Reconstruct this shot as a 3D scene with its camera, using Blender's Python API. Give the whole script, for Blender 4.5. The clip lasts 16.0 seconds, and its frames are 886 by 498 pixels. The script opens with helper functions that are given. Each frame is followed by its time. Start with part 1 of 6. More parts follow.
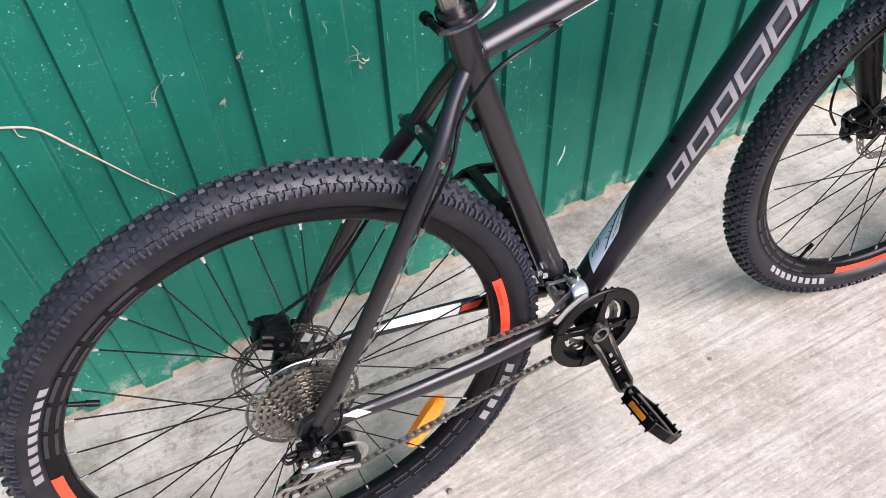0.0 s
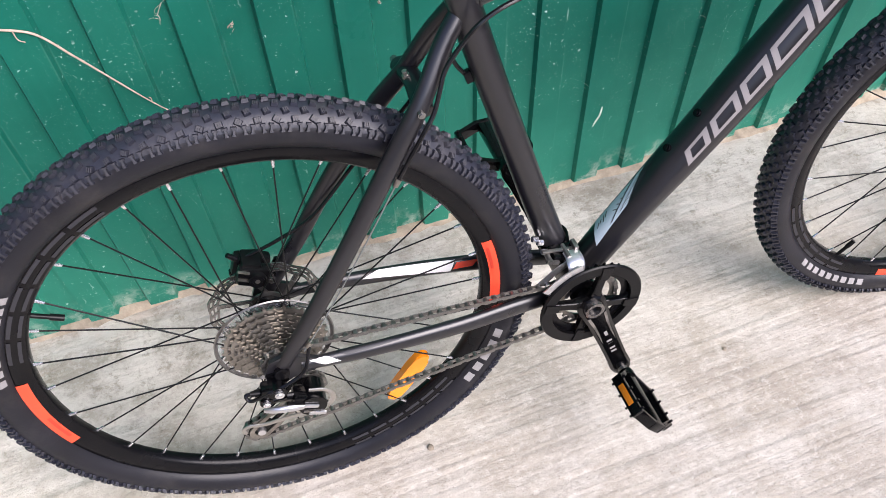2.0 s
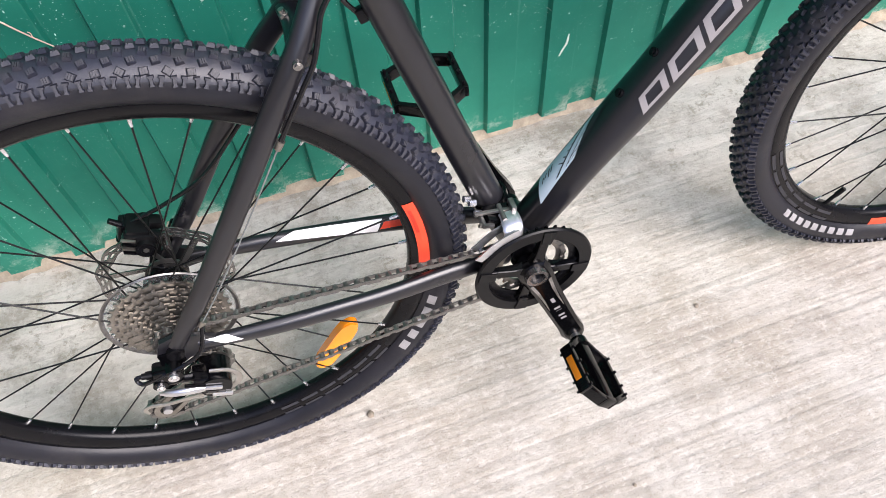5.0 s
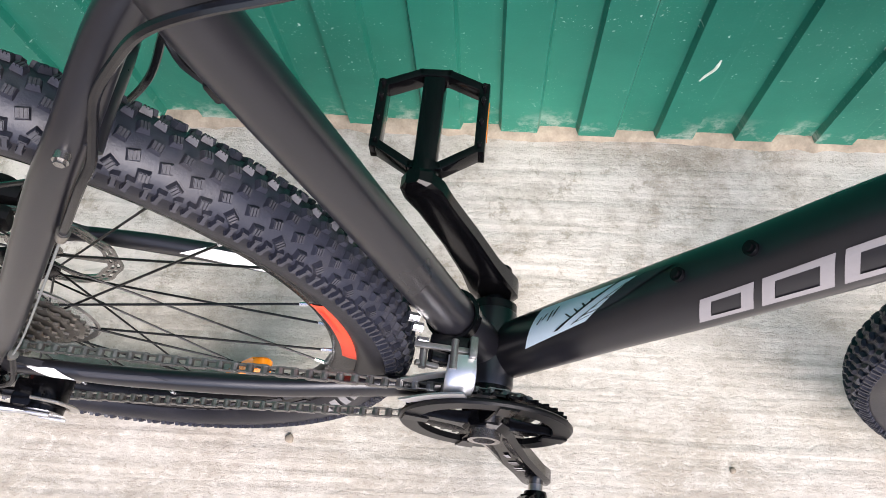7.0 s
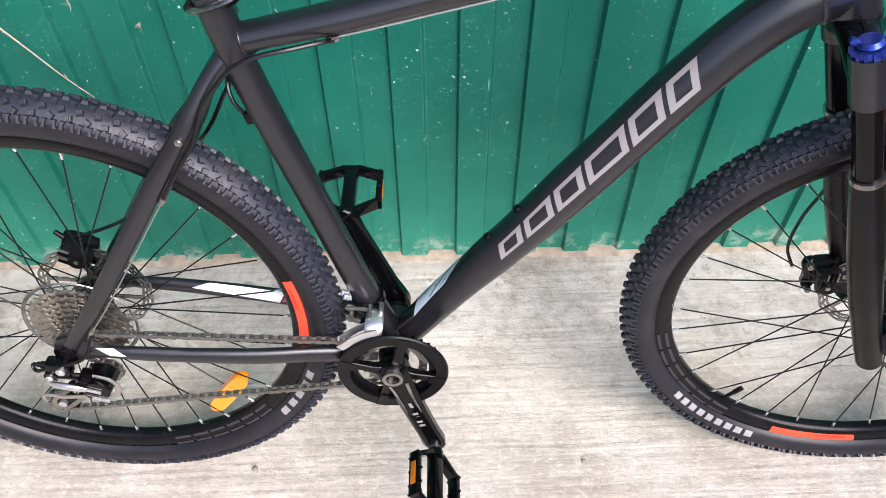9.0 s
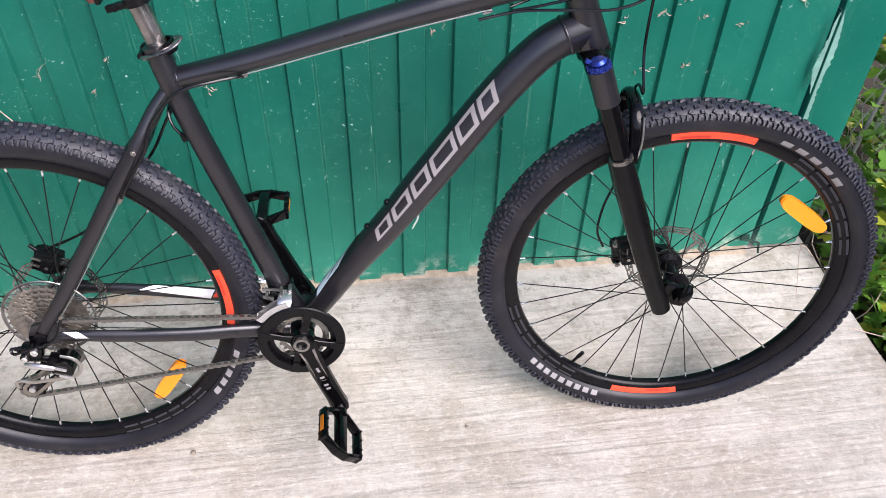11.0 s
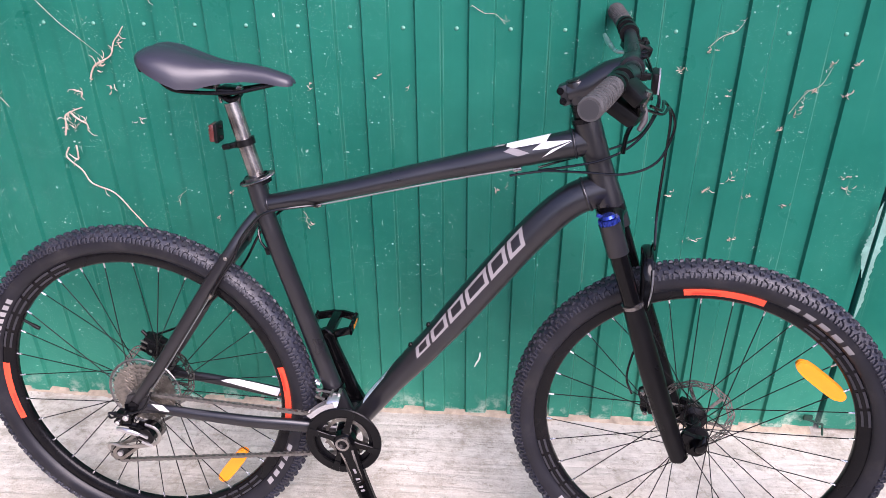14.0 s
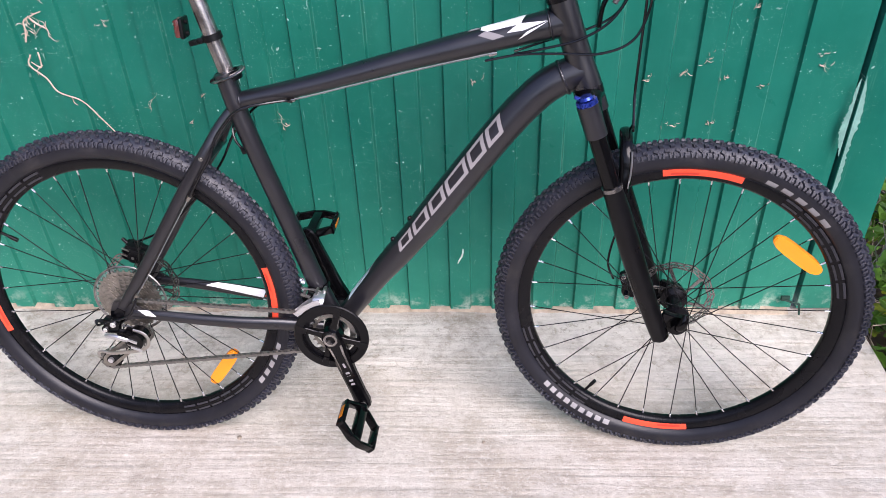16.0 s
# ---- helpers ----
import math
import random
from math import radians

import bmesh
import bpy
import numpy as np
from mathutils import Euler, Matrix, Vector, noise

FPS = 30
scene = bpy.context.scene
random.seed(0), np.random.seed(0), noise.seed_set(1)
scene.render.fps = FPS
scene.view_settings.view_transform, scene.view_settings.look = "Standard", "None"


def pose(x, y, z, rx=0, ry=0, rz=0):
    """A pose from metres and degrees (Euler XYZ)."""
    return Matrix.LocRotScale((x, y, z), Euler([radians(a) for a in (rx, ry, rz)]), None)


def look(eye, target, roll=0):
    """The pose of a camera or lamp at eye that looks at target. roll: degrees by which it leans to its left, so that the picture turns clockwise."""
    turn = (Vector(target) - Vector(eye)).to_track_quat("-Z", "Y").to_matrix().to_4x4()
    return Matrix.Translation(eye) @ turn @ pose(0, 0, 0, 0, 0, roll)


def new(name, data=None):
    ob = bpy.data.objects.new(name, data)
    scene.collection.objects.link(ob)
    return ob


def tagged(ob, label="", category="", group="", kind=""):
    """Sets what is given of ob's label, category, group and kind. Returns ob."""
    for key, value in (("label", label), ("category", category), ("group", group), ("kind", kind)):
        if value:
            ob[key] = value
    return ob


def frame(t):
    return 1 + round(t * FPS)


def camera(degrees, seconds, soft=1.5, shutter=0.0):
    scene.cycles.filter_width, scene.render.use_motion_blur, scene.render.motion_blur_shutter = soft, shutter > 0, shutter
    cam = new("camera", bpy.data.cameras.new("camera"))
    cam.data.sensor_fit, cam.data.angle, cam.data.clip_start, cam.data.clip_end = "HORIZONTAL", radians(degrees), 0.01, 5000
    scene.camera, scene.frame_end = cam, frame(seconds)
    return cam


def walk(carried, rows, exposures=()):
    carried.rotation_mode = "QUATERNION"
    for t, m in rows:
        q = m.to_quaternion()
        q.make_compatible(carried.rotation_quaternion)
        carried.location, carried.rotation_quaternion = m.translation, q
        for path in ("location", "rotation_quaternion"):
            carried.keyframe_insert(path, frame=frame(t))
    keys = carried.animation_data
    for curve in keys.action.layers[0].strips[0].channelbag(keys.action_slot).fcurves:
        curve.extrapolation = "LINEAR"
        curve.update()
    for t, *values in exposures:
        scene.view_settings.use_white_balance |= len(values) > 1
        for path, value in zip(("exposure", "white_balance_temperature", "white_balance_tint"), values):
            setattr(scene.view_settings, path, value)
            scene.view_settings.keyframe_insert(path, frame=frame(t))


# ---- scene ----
# camera and its walk
cam = camera(58.2, 16.0, 0.6)
PATH = [
    (0, (0.034, 0.028, 1.308), (0.605, 1.184, -0.221), -2.6),
    (0.5, (0.041, 0.022, 1.299), (0.454, 1.191, -0.27), -3.9),
    (1, (0.067, 0.018, 1.295), (0.385, 1.179, -0.303), -4.6),
    (1.5, (0.102, 0.015, 1.288), (0.402, 1.159, -0.324), -4.2),
    (2, (0.151, 0.021, 1.276), (0.514, 1.15, -0.334), -2.6),
    (2.5, (0.2, 0.052, 1.276), (0.601, 1.189, -0.319), -2.4),
    (3, (0.218, 0.028, 1.255), (0.611, 1.106, -0.383), -3.3),
    (3.2, (0.224, 0.018, 1.237), (0.61, 1.053, -0.43), -3.6),
    (5.3, (0.342, 0.154, 1.176), (0.56, 1.098, -0.574), -4.9),
    (5.5, (0.377, 0.198, 1.153), (0.552, 1.111, -0.618), -5.1),
    (6, (0.44, 0.372, 1.08), (0.487, 1.132, -0.769), -6.9),
    (6.5, (0.491, 0.469, 1.016), (0.413, 1.105, -0.878), -10.5),
    (7, (0.536, 0.447, 1.034), (0.409, 1.099, -0.852), -8.1),
    (7.5, (0.559, 0.363, 1.105), (0.416, 1.133, -0.735), -6.2),
    (8, (0.534, 0.208, 1.177), (0.448, 1.163, -0.578), -4.2),
    (8.5, (0.509, 0.072, 1.244), (0.508, 1.202, -0.406), -1.5),
    (9, (0.584, -0.037, 1.288), (0.632, 1.215, -0.271), -0.3),
    (9.2, (0.636, -0.095, 1.295), (0.716, 1.177, -0.246), 0.4),
    (11.3, (0.637, -0.468, 1.424), (0.87, 1.027, 0.117), 1.0),
    (11.5, (0.648, -0.496, 1.428), (0.817, 1.047, 0.166), 0.4),
    (12, (0.725, -0.573, 1.453), (0.72, 1.061, 0.3), 0.7),
    (12.5, (0.814, -0.657, 1.467), (0.686, 1.058, 0.446), 1.0),
    (13, (0.826, -0.658, 1.47), (0.675, 1.082, 0.495), 0.2),
    (13.5, (0.827, -0.651, 1.472), (0.687, 1.1, 0.516), 0.0),
    (14, (0.832, -0.653, 1.461), (0.7, 1.069, 0.452), -0.5),
    (14.5, (0.844, -0.667, 1.437), (0.695, 1.0, 0.343), -1.7),
    (15, (0.834, -0.68, 1.429), (0.627, 0.951, 0.291), -3.0),
    (15.5, (0.812, -0.682, 1.435), (0.559, 0.919, 0.263), -3.8),
    (16, (0.836, -0.675, 1.421), (0.751, 0.933, 0.234), -2.2),
]
# stops, kelvin and tint, as the camera drifts
EXPOSURE = [(0, 1.49, 6450, 21), (3.2, 1.53, 6450, 19), (6, 1.62, 6500, 18), (8, 1.65, 6450, 18), (9.2, 1.65, 6450, 19), (11.3, 1.52, 6450, 22), (12.5, 1.55, 6400, 27), (14, 1.65, 6400, 33), (14.5, 1.56, 6400, 32), (16, 1.47, 6350, 25)]
walk(cam, [(t, look(eye, target, roll)) for t, eye, target, roll in PATH], EXPOSURE)

# ---------------------------------------------------------------- light
world = bpy.data.worlds.new("sky")
scene.world = world
world.use_nodes = True
wn, wl = world.node_tree.nodes, world.node_tree.links
sky = wn.new("ShaderNodeTexSky")
sky.sky_type, sky.sun_disc = "NISHITA", False
SUN_EL, SUN_AZ = 43.0, 150.0
sky.sun_elevation, sky.sun_rotation = radians(SUN_EL), radians(SUN_AZ)
sky.air_density, sky.dust_density, sky.ozone_density = 1.0, 1.6, 1.2
wl.new(sky.outputs[0], wn["Background"].inputs["Color"])
wn["Background"].inputs["Strength"].default_value = 0.095
sun = new("sun", bpy.data.lights.new("sun", "SUN"))
sun.data.energy, sun.data.angle, sun.data.color = 1.9, radians(46), (1.0, 0.97, 0.93)
sun_from = Vector((math.cos(radians(SUN_EL)) * math.sin(radians(SUN_AZ)), math.cos(radians(SUN_EL)) * math.cos(radians(SUN_AZ)), math.sin(radians(SUN_EL))))
sun.matrix_world = look(sun_from * 20, (0, 0, 0))


# ---------------------------------------------------------------- materials
def mat(name, colour, rough=0.5, metal=0.0, **more):
    """A Principled material with two scales of variation in colour and roughness, and a fine bump."""
    m = bpy.data.materials.new(name)
    m.use_nodes = True
    n, l = m.node_tree.nodes, m.node_tree.links
    b = n["Principled BSDF"]
    b.inputs["Metallic"].default_value = metal
    b.inputs["IOR"].default_value = more.get("ior", 1.45)
    b.inputs["Coat Weight"].default_value = more.get("coat", 0.0)
    b.inputs["Coat Roughness"].default_value = more.get("coat_rough", 0.1)
    co = n.new("ShaderNodeTexCoord")
    big, fine = n.new("ShaderNodeTexNoise"), n.new("ShaderNodeTexNoise")
    big.inputs["Scale"].default_value, fine.inputs["Scale"].default_value = more.get("big", 14.0), more.get("fine", 420.0)
    big.inputs["Detail"].default_value, fine.inputs["Detail"].default_value = 5.0, 3.0
    for t in (big, fine):
        l.new(co.outputs["Object"], t.inputs["Vector"])
    mix = n.new("ShaderNodeMix")
    mix.data_type = "RGBA"
    v = more.get("vary", 0.18)
    mix.inputs["A"].default_value = (*[max(0, c * (1 - v)) for c in colour], 1)
    mix.inputs["B"].default_value = (*[min(1, c * (1 + v)) for c in colour], 1)
    add = n.new("ShaderNodeMath")
    add.operation = "MULTIPLY_ADD"
    l.new(fine.outputs["Fac"], add.inputs[0])
    add.inputs[1].default_value = 0.35
    l.new(big.outputs["Fac"], add.inputs[2])
    span = n.new("ShaderNodeMapRange")
    span.inputs["From Min"].default_value, span.inputs["From Max"].default_value = 0.4, 0.95
    l.new(add.outputs[0], span.inputs["Value"])
    l.new(span.outputs[0], mix.inputs["Factor"])
    dirt = more.get("dirt")
    out = mix.outputs["Result"]
    if dirt:
        # dust lying in its own patches
        d = n.new("ShaderNodeTexNoise")
        d.inputs["Scale"].default_value, d.inputs["Detail"].default_value, d.inputs["Roughness"].default_value = more.get("dirt_scale", 30.0), 7.0, 0.7
        l.new(co.outputs["Object"], d.inputs["Vector"])
        dr = n.new("ShaderNodeMapRange")
        dr.inputs["From Min"].default_value, dr.inputs["From Max"].default_value = 0.5, 0.85
        dr.inputs["To Max"].default_value = dirt
        l.new(d.outputs["Fac"], dr.inputs["Value"])
        dm = n.new("ShaderNodeMix")
        dm.data_type = "RGBA"
        l.new(dr.outputs[0], dm.inputs["Factor"])
        l.new(out, dm.inputs["A"])
        dm.inputs["B"].default_value = (0.30, 0.26, 0.21, 1)
        out = dm.outputs["Result"]
    l.new(out, b.inputs["Base Color"])
    rr = n.new("ShaderNodeMapRange")
    rr.inputs["To Min"].default_value, rr.inputs["To Max"].default_value = max(0.02, rough - 0.07), min(1, rough + 0.09)
    l.new(big.outputs["Fac"], rr.inputs["Value"])
    l.new(rr.outputs[0], b.inputs["Roughness"])
    bump = n.new("ShaderNodeBump")
    bump.inputs["Strength"].default_value, bump.inputs["Distance"].default_value = more.get("bump", 0.12), 0.0006
    l.new(fine.outputs["Fac"], bump.inputs["Height"])
    l.new(bump.outputs[0], b.inputs["Normal"])
    return m


M_FRAME = mat("matte_black_paint", (0.0078, 0.0077, 0.0102), 0.29, ior=1.63, dirt=0.012, bump=0.05)
M_GLOSS = mat("gloss_black", (0.002, 0.002, 0.0025), 0.13, bump=0.03, dirt=0.006, ior=1.32)
M_ANOD = mat("black_anodised", (0.004, 0.004, 0.005), 0.25, 0.05, bump=0.05, dirt=0.015, ior=1.28)
M_PLAST = mat("black_plastic", (0.004, 0.004, 0.0045), 0.32, bump=0.1, dirt=0.015, ior=1.28)
M_WORN = mat("worn_knob_rubber", (0.034, 0.034, 0.041), 0.50, ior=1.45, bump=0.4, dirt=0.10, dirt_scale=40, vary=0.4, fine=600)
M_RUB = mat("tyre_rubber", (0.0195, 0.0212, 0.032), 0.42, ior=1.48, bump=0.35, dirt=0.15, dirt_scale=22, vary=0.3, fine=600)
M_WALL = mat("tyre_sidewall_rubber", (0.0095, 0.0098, 0.0140), 0.38, ior=1.40, bump=0.2, dirt=0.10, dirt_scale=16, vary=0.3)
M_GRIP = mat("grip_rubber", (0.060, 0.058, 0.058), 0.75, bump=0.8, fine=500, vary=0.45, big=110)
M_LENS = mat("grey_reflector_lens", (0.24, 0.24, 0.27), 0.2, bump=0.2)
M_SADDLE = mat("saddle_vinyl", (0.026, 0.025, 0.037), 0.36, ior=1.55, bump=0.3, fine=700, vary=0.1)
M_STEEL = mat("bare_steel", (0.45, 0.43, 0.40), 0.3, 0.95, bump=0.1, vary=0.25)
M_CASS = mat("oily_sprocket_steel", (0.28, 0.26, 0.23), 0.33, 0.9, bump=0.1, vary=0.35, big=60)
M_CHAIN = mat("oily_chain_steel", (0.25, 0.24, 0.225), 0.36, 0.9, bump=0.1, vary=0.4, big=80)
M_SILVER = mat("satin_aluminium", (0.66, 0.66, 0.67), 0.28, 0.9, bump=0.05, vary=0.1)
M_POST = mat("scuffed_grey_aluminium", (0.28, 0.265, 0.255), 0.20, 0.9, bump=0.1, vary=0.75, big=36)
M_NIP = mat("nickel_nipple", (0.75, 0.75, 0.76), 0.25, 0.9)
M_SPOKE = mat("black_spoke", (0.011, 0.011, 0.011), 0.32, 0.5)
M_LOGO = mat("grey_decal", (0.24, 0.225, 0.225), 0.5, vary=0.06, bump=0.02)
M_WHITE = mat("white_decal", (0.78, 0.78, 0.76), 0.4, vary=0.05, bump=0.02)
M_PALE = mat("pale_blue_white_sticker", (0.6, 0.7, 0.76), 0.35, vary=0.06, bump=0.02)
M_RED = mat("orange_red_decal", (0.86, 0.075, 0.03), 0.45, vary=0.08, bump=0.02)
M_DARKRED = mat("dark_red_decal", (0.55, 0.04, 0.02), 0.45, vary=0.08, bump=0.02)
M_GREY = mat("dark_grey_rim_decal", (0.024, 0.024, 0.029), 0.45, vary=0.1, bump=0.02)
M_PRINT = mat("pale_tyre_print", (0.27, 0.262, 0.26), 0.7, vary=0.2, bump=0.1, dirt=0.3)
M_AMBER = mat("amber_reflector", (0.95, 0.27, 0.004), 0.18, vary=0.06, bump=0.2, coat=0.6, fine=900)
M_STRIP = mat("dull_amber_strip", (0.5, 0.16, 0.008), 0.25, vary=0.15, bump=0.2, coat=0.4)
M_REDREF = mat("dull_red_reflector", (0.075, 0.018, 0.015), 0.25, vary=0.3, bump=0.2, coat=0.5)
M_BLUE = mat("blue_anodised", (0.025, 0.05, 0.30), 0.22, 0.7, vary=0.5, big=120)
M_CABLE = mat("black_cable_jacket", (0.005, 0.005, 0.006), 0.20, bump=0.05)
M_PALECABLE = mat("grey_cable_wire", (0.23, 0.245, 0.235), 0.4, 0.5)
M_ROTOR = mat("brushed_rotor_steel", (0.27, 0.262, 0.25), 0.25, 0.9, bump=0.1)
M_LEG = mat("satin_black_casting", (0.003, 0.003, 0.0036), 0.28, ior=1.32, bump=0.04, dirt=0.01)
M_CAP = mat("dark_cap_plastic", (0.03, 0.03, 0.032), 0.5, bump=0.2)
M_CLEAR = bpy.data.materials.new("clear_plastic")
M_CLEAR.use_nodes = True
p = M_CLEAR.node_tree.nodes["Principled BSDF"]
p.inputs["Base Color"].default_value, p.inputs["Roughness"].default_value = (0.85, 0.85, 0.9, 1), 0.12
p.inputs["Transmission Weight"].default_value, p.inputs["Alpha"].default_value = 0.8, 0.2


PITCH, PHASE, DEPTH = 0.1120, 0.0900, 0.0102


def fence_paint():
    """Weathered green enamel with lichen specks, plant residue, scratches, dust at the foot and painted-in slab light.
    """
    m = bpy.data.materials.new("weathered_green_enamel")
    m.use_nodes = True
    n, l = m.node_tree.nodes, m.node_tree.links
    b = n["Principled BSDF"]
    co = n.new("ShaderNodeTexCoord")
    sep, flat = n.new("ShaderNodeSeparateXYZ"), n.new("ShaderNodeCombineXYZ")
    l.new(co.outputs["Object"], sep.inputs[0])
    l.new(sep.outputs["X"], flat.inputs["X"])
    l.new(sep.outputs["Z"], flat.inputs["Y"])

    def noise_tex(scale, detail=5.0, rough=0.6, stretch=None):
        t = n.new("ShaderNodeTexNoise")
        t.inputs["Scale"].default_value, t.inputs["Detail"].default_value, t.inputs["Roughness"].default_value = scale, detail, rough
        if stretch:
            mp = n.new("ShaderNodeMapping")
            mp.inputs["Scale"].default_value = stretch
            l.new(flat.outputs[0], mp.inputs["Vector"])
            l.new(mp.outputs[0], t.inputs["Vector"])
        else:
            l.new(flat.outputs[0], t.inputs["Vector"])
        return t.outputs["Fac"]

    def remap(v, a, b_, lo=0.0, hi=1.0):
        r = n.new("ShaderNodeMapRange")
        for k, x in (("From Min", a), ("From Max", b_), ("To Min", lo), ("To Max", hi)):
            r.inputs[k].default_value = x
        l.new(v, r.inputs["Value"])
        return r.outputs[0]

    def op(kind, a, b_):
        o = n.new("ShaderNodeMath")
        o.operation = kind
        for i, x in enumerate((a, b_)):
            if isinstance(x, (int, float)):
                o.inputs[i].default_value = x
            else:
                l.new(x, o.inputs[i])
        return o.outputs[0]

    def specks(scale, share, size, warp=0.0, stretch=(1, 1, 1), turn=0.0):
        """Marks of random size, in some of the cells only."""
        mp = n.new("ShaderNodeMapping")
        mp.inputs["Scale"].default_value, mp.inputs["Rotation"].default_value = stretch, (0, 0, turn)
        if warp:
            w = n.new("ShaderNodeTexNoise")
            w.inputs["Scale"].default_value = scale * 2
            l.new(flat.outputs[0], w.inputs["Vector"])
            vm = n.new("ShaderNodeVectorMath")
            vm.operation = "MULTIPLY_ADD"
            l.new(w.outputs["Color"], vm.inputs[0])
            vm.inputs[1].default_value = (warp, warp, 0)
            l.new(flat.outputs[0], vm.inputs[2])
            l.new(vm.outputs[0], mp.inputs["Vector"])
        else:
            l.new(flat.outputs[0], mp.inputs["Vector"])
        v = n.new("ShaderNodeTexVoronoi")
        v.voronoi_dimensions, v.inputs["Scale"].default_value = "2D", scale
        l.new(mp.outputs[0], v.inputs["Vector"])
        s = n.new("ShaderNodeSeparateColor")
        l.new(v.outputs["Color"], s.inputs[0])
        limit = op("MULTIPLY", op("MAXIMUM", op("SUBTRACT", share, s.outputs[0]), 0.0), size / share)
        return op("MULTIPLY", remap(op("SUBTRACT", limit, v.outputs["Distance"]), 0.0, 0.03), op("GREATER_THAN", limit, 0.001))

    def layer(under, fac, colour):
        x = n.new("ShaderNodeMix")
        x.data_type = "RGBA"
        l.new(fac, x.inputs["Factor"])
        if isinstance(under, tuple):
            x.inputs["A"].default_value = (*under, 1)
        else:
            l.new(under, x.inputs["A"])
        x.inputs["B"].default_value = (*colour, 1)
        return x.outputs["Result"]

    c = layer((0.003, 0.108, 0.076), remap(noise_tex(2.2, 6), 0.35, 0.7), (0.008, 0.150, 0.106))
    # faded vertical streaks, chalky film
    c = layer(c, remap(noise_tex(1.0, 6, 0.7, (38, 1.6, 1)), 0.52, 0.8, 0, 0.22), (0.02, 0.17, 0.12))
    c = layer(c, remap(noise_tex(9, 8, 0.75), 0.58, 0.8, 0, 0.25), (0.035, 0.2, 0.145))
    # chalky vertical smears on the sheet
    c = layer(c, remap(noise_tex(1.0, 5, 0.65, (16, 1.1, 1)), 0.62, 0.80, 0, 0.18), (0.10, 0.32, 0.24))
    # specks of lime and lichen: ragged, in clusters, thicker towards the shaded end
    drift = remap(sep.outputs["X"], -0.6, 1.8, 0.07, -0.07)
    clump = remap(op("ADD", noise_tex(3.4, 5, 0.65), drift), 0.42, 0.60, 0.0, 1.0)
    knot = remap(noise_tex(24, 3), 0.44, 0.56)
    for scale, cut, colour in ((330, 0.67, (0.40, 0.58, 0.50)), (170, 0.69, (0.62, 0.74, 0.67)), (85, 0.70, (0.66, 0.77, 0.70)), (52, 0.715, (0.60, 0.72, 0.65))):
        sp = remap(noise_tex(scale, 2.0, 0.55), cut, cut + 0.03)
        c = layer(c, op("MULTIPLY", op("MULTIPLY", sp, clump), knot), colour)
    c = layer(c, op("MULTIPLY", remap(noise_tex(190, 2.0, 0.55), 0.715, 0.74), clump), (0.70, 0.79, 0.73))
    # short scratches in two directions
    for turn, stretch in ((0.5, 0.12), (-0.9, 0.15), (0.1, 0.10)):
        c = layer(c, op("MULTIPLY", op("MULTIPLY", specks(30, 0.17, 0.055, 0.016, (1, stretch, 1), turn), clump), 0.75), (0.38, 0.56, 0.48))
    # enamel rubbed pale along the folds of the sheet
    turn_ = op("FRACT", op("DIVIDE", op("SUBTRACT", sep.outputs["X"], PHASE), PITCH), 0.0)
    fold = op("ABSOLUTE", op("SUBTRACT", op("ABSOLUTE", op("SUBTRACT", turn_, 0.5), 0.0), 0.024), 0.0)
    rub = op("MULTIPLY", remap(fold, 0.016, 0.006), remap(noise_tex(1.0, 5, 0.7, (8, 7, 1)), 0.46, 0.66, 0.0, 0.22))
    c = layer(c, rub, (0.17, 0.36, 0.28))
    # brown plant residue
    c = layer(c, op("MULTIPLY", op("MULTIPLY", remap(noise_tex(150, 3, 0.6), 0.68, 0.72), remap(noise_tex(9, 4), 0.56, 0.64)), clump), (0.42, 0.33, 0.22))
    # lower part painted brighter green: splashed dust plus light off the slab, in patches
    dust_sheen = op("MULTIPLY", remap(sep.outputs["Z"], 0.36, 0.02, 0.0, 0.62), remap(noise_tex(3.0, 6, 0.65), 0.34, 0.62, 0.35, 1.0))
    c = layer(c, dust_sheen, (0.042, 0.31, 0.205))
    # splashed dust along the foot, uneven
    foot = op("MULTIPLY", remap(sep.outputs["Z"], 0.05, -0.015), remap(noise_tex(14, 7, 0.75), 0.50, 0.62))
    c = layer(c, foot, (0.42, 0.5, 0.42))
    l.new(c, b.inputs["Base Color"])
    l.new(remap(noise_tex(7, 5), 0.3, 0.7, 0.26, 0.44), b.inputs["Roughness"])
    b.inputs["IOR"].default_value = 1.26
    bump = n.new("ShaderNodeBump")
    bump.inputs["Strength"].default_value, bump.inputs["Distance"].default_value = 0.25, 0.002
    l.new(noise_tex(5, 4), bump.inputs["Height"])
    bump2 = n.new("ShaderNodeBump")
    bump2.inputs["Strength"].default_value, bump2.inputs["Distance"].default_value = 0.2, 0.0006
    l.new(noise_tex(260, 3), bump2.inputs["Height"])
    l.new(bump.outputs[0], bump2.inputs["Normal"])
    l.new(bump2.outputs[0], b.inputs["Normal"])
    return m


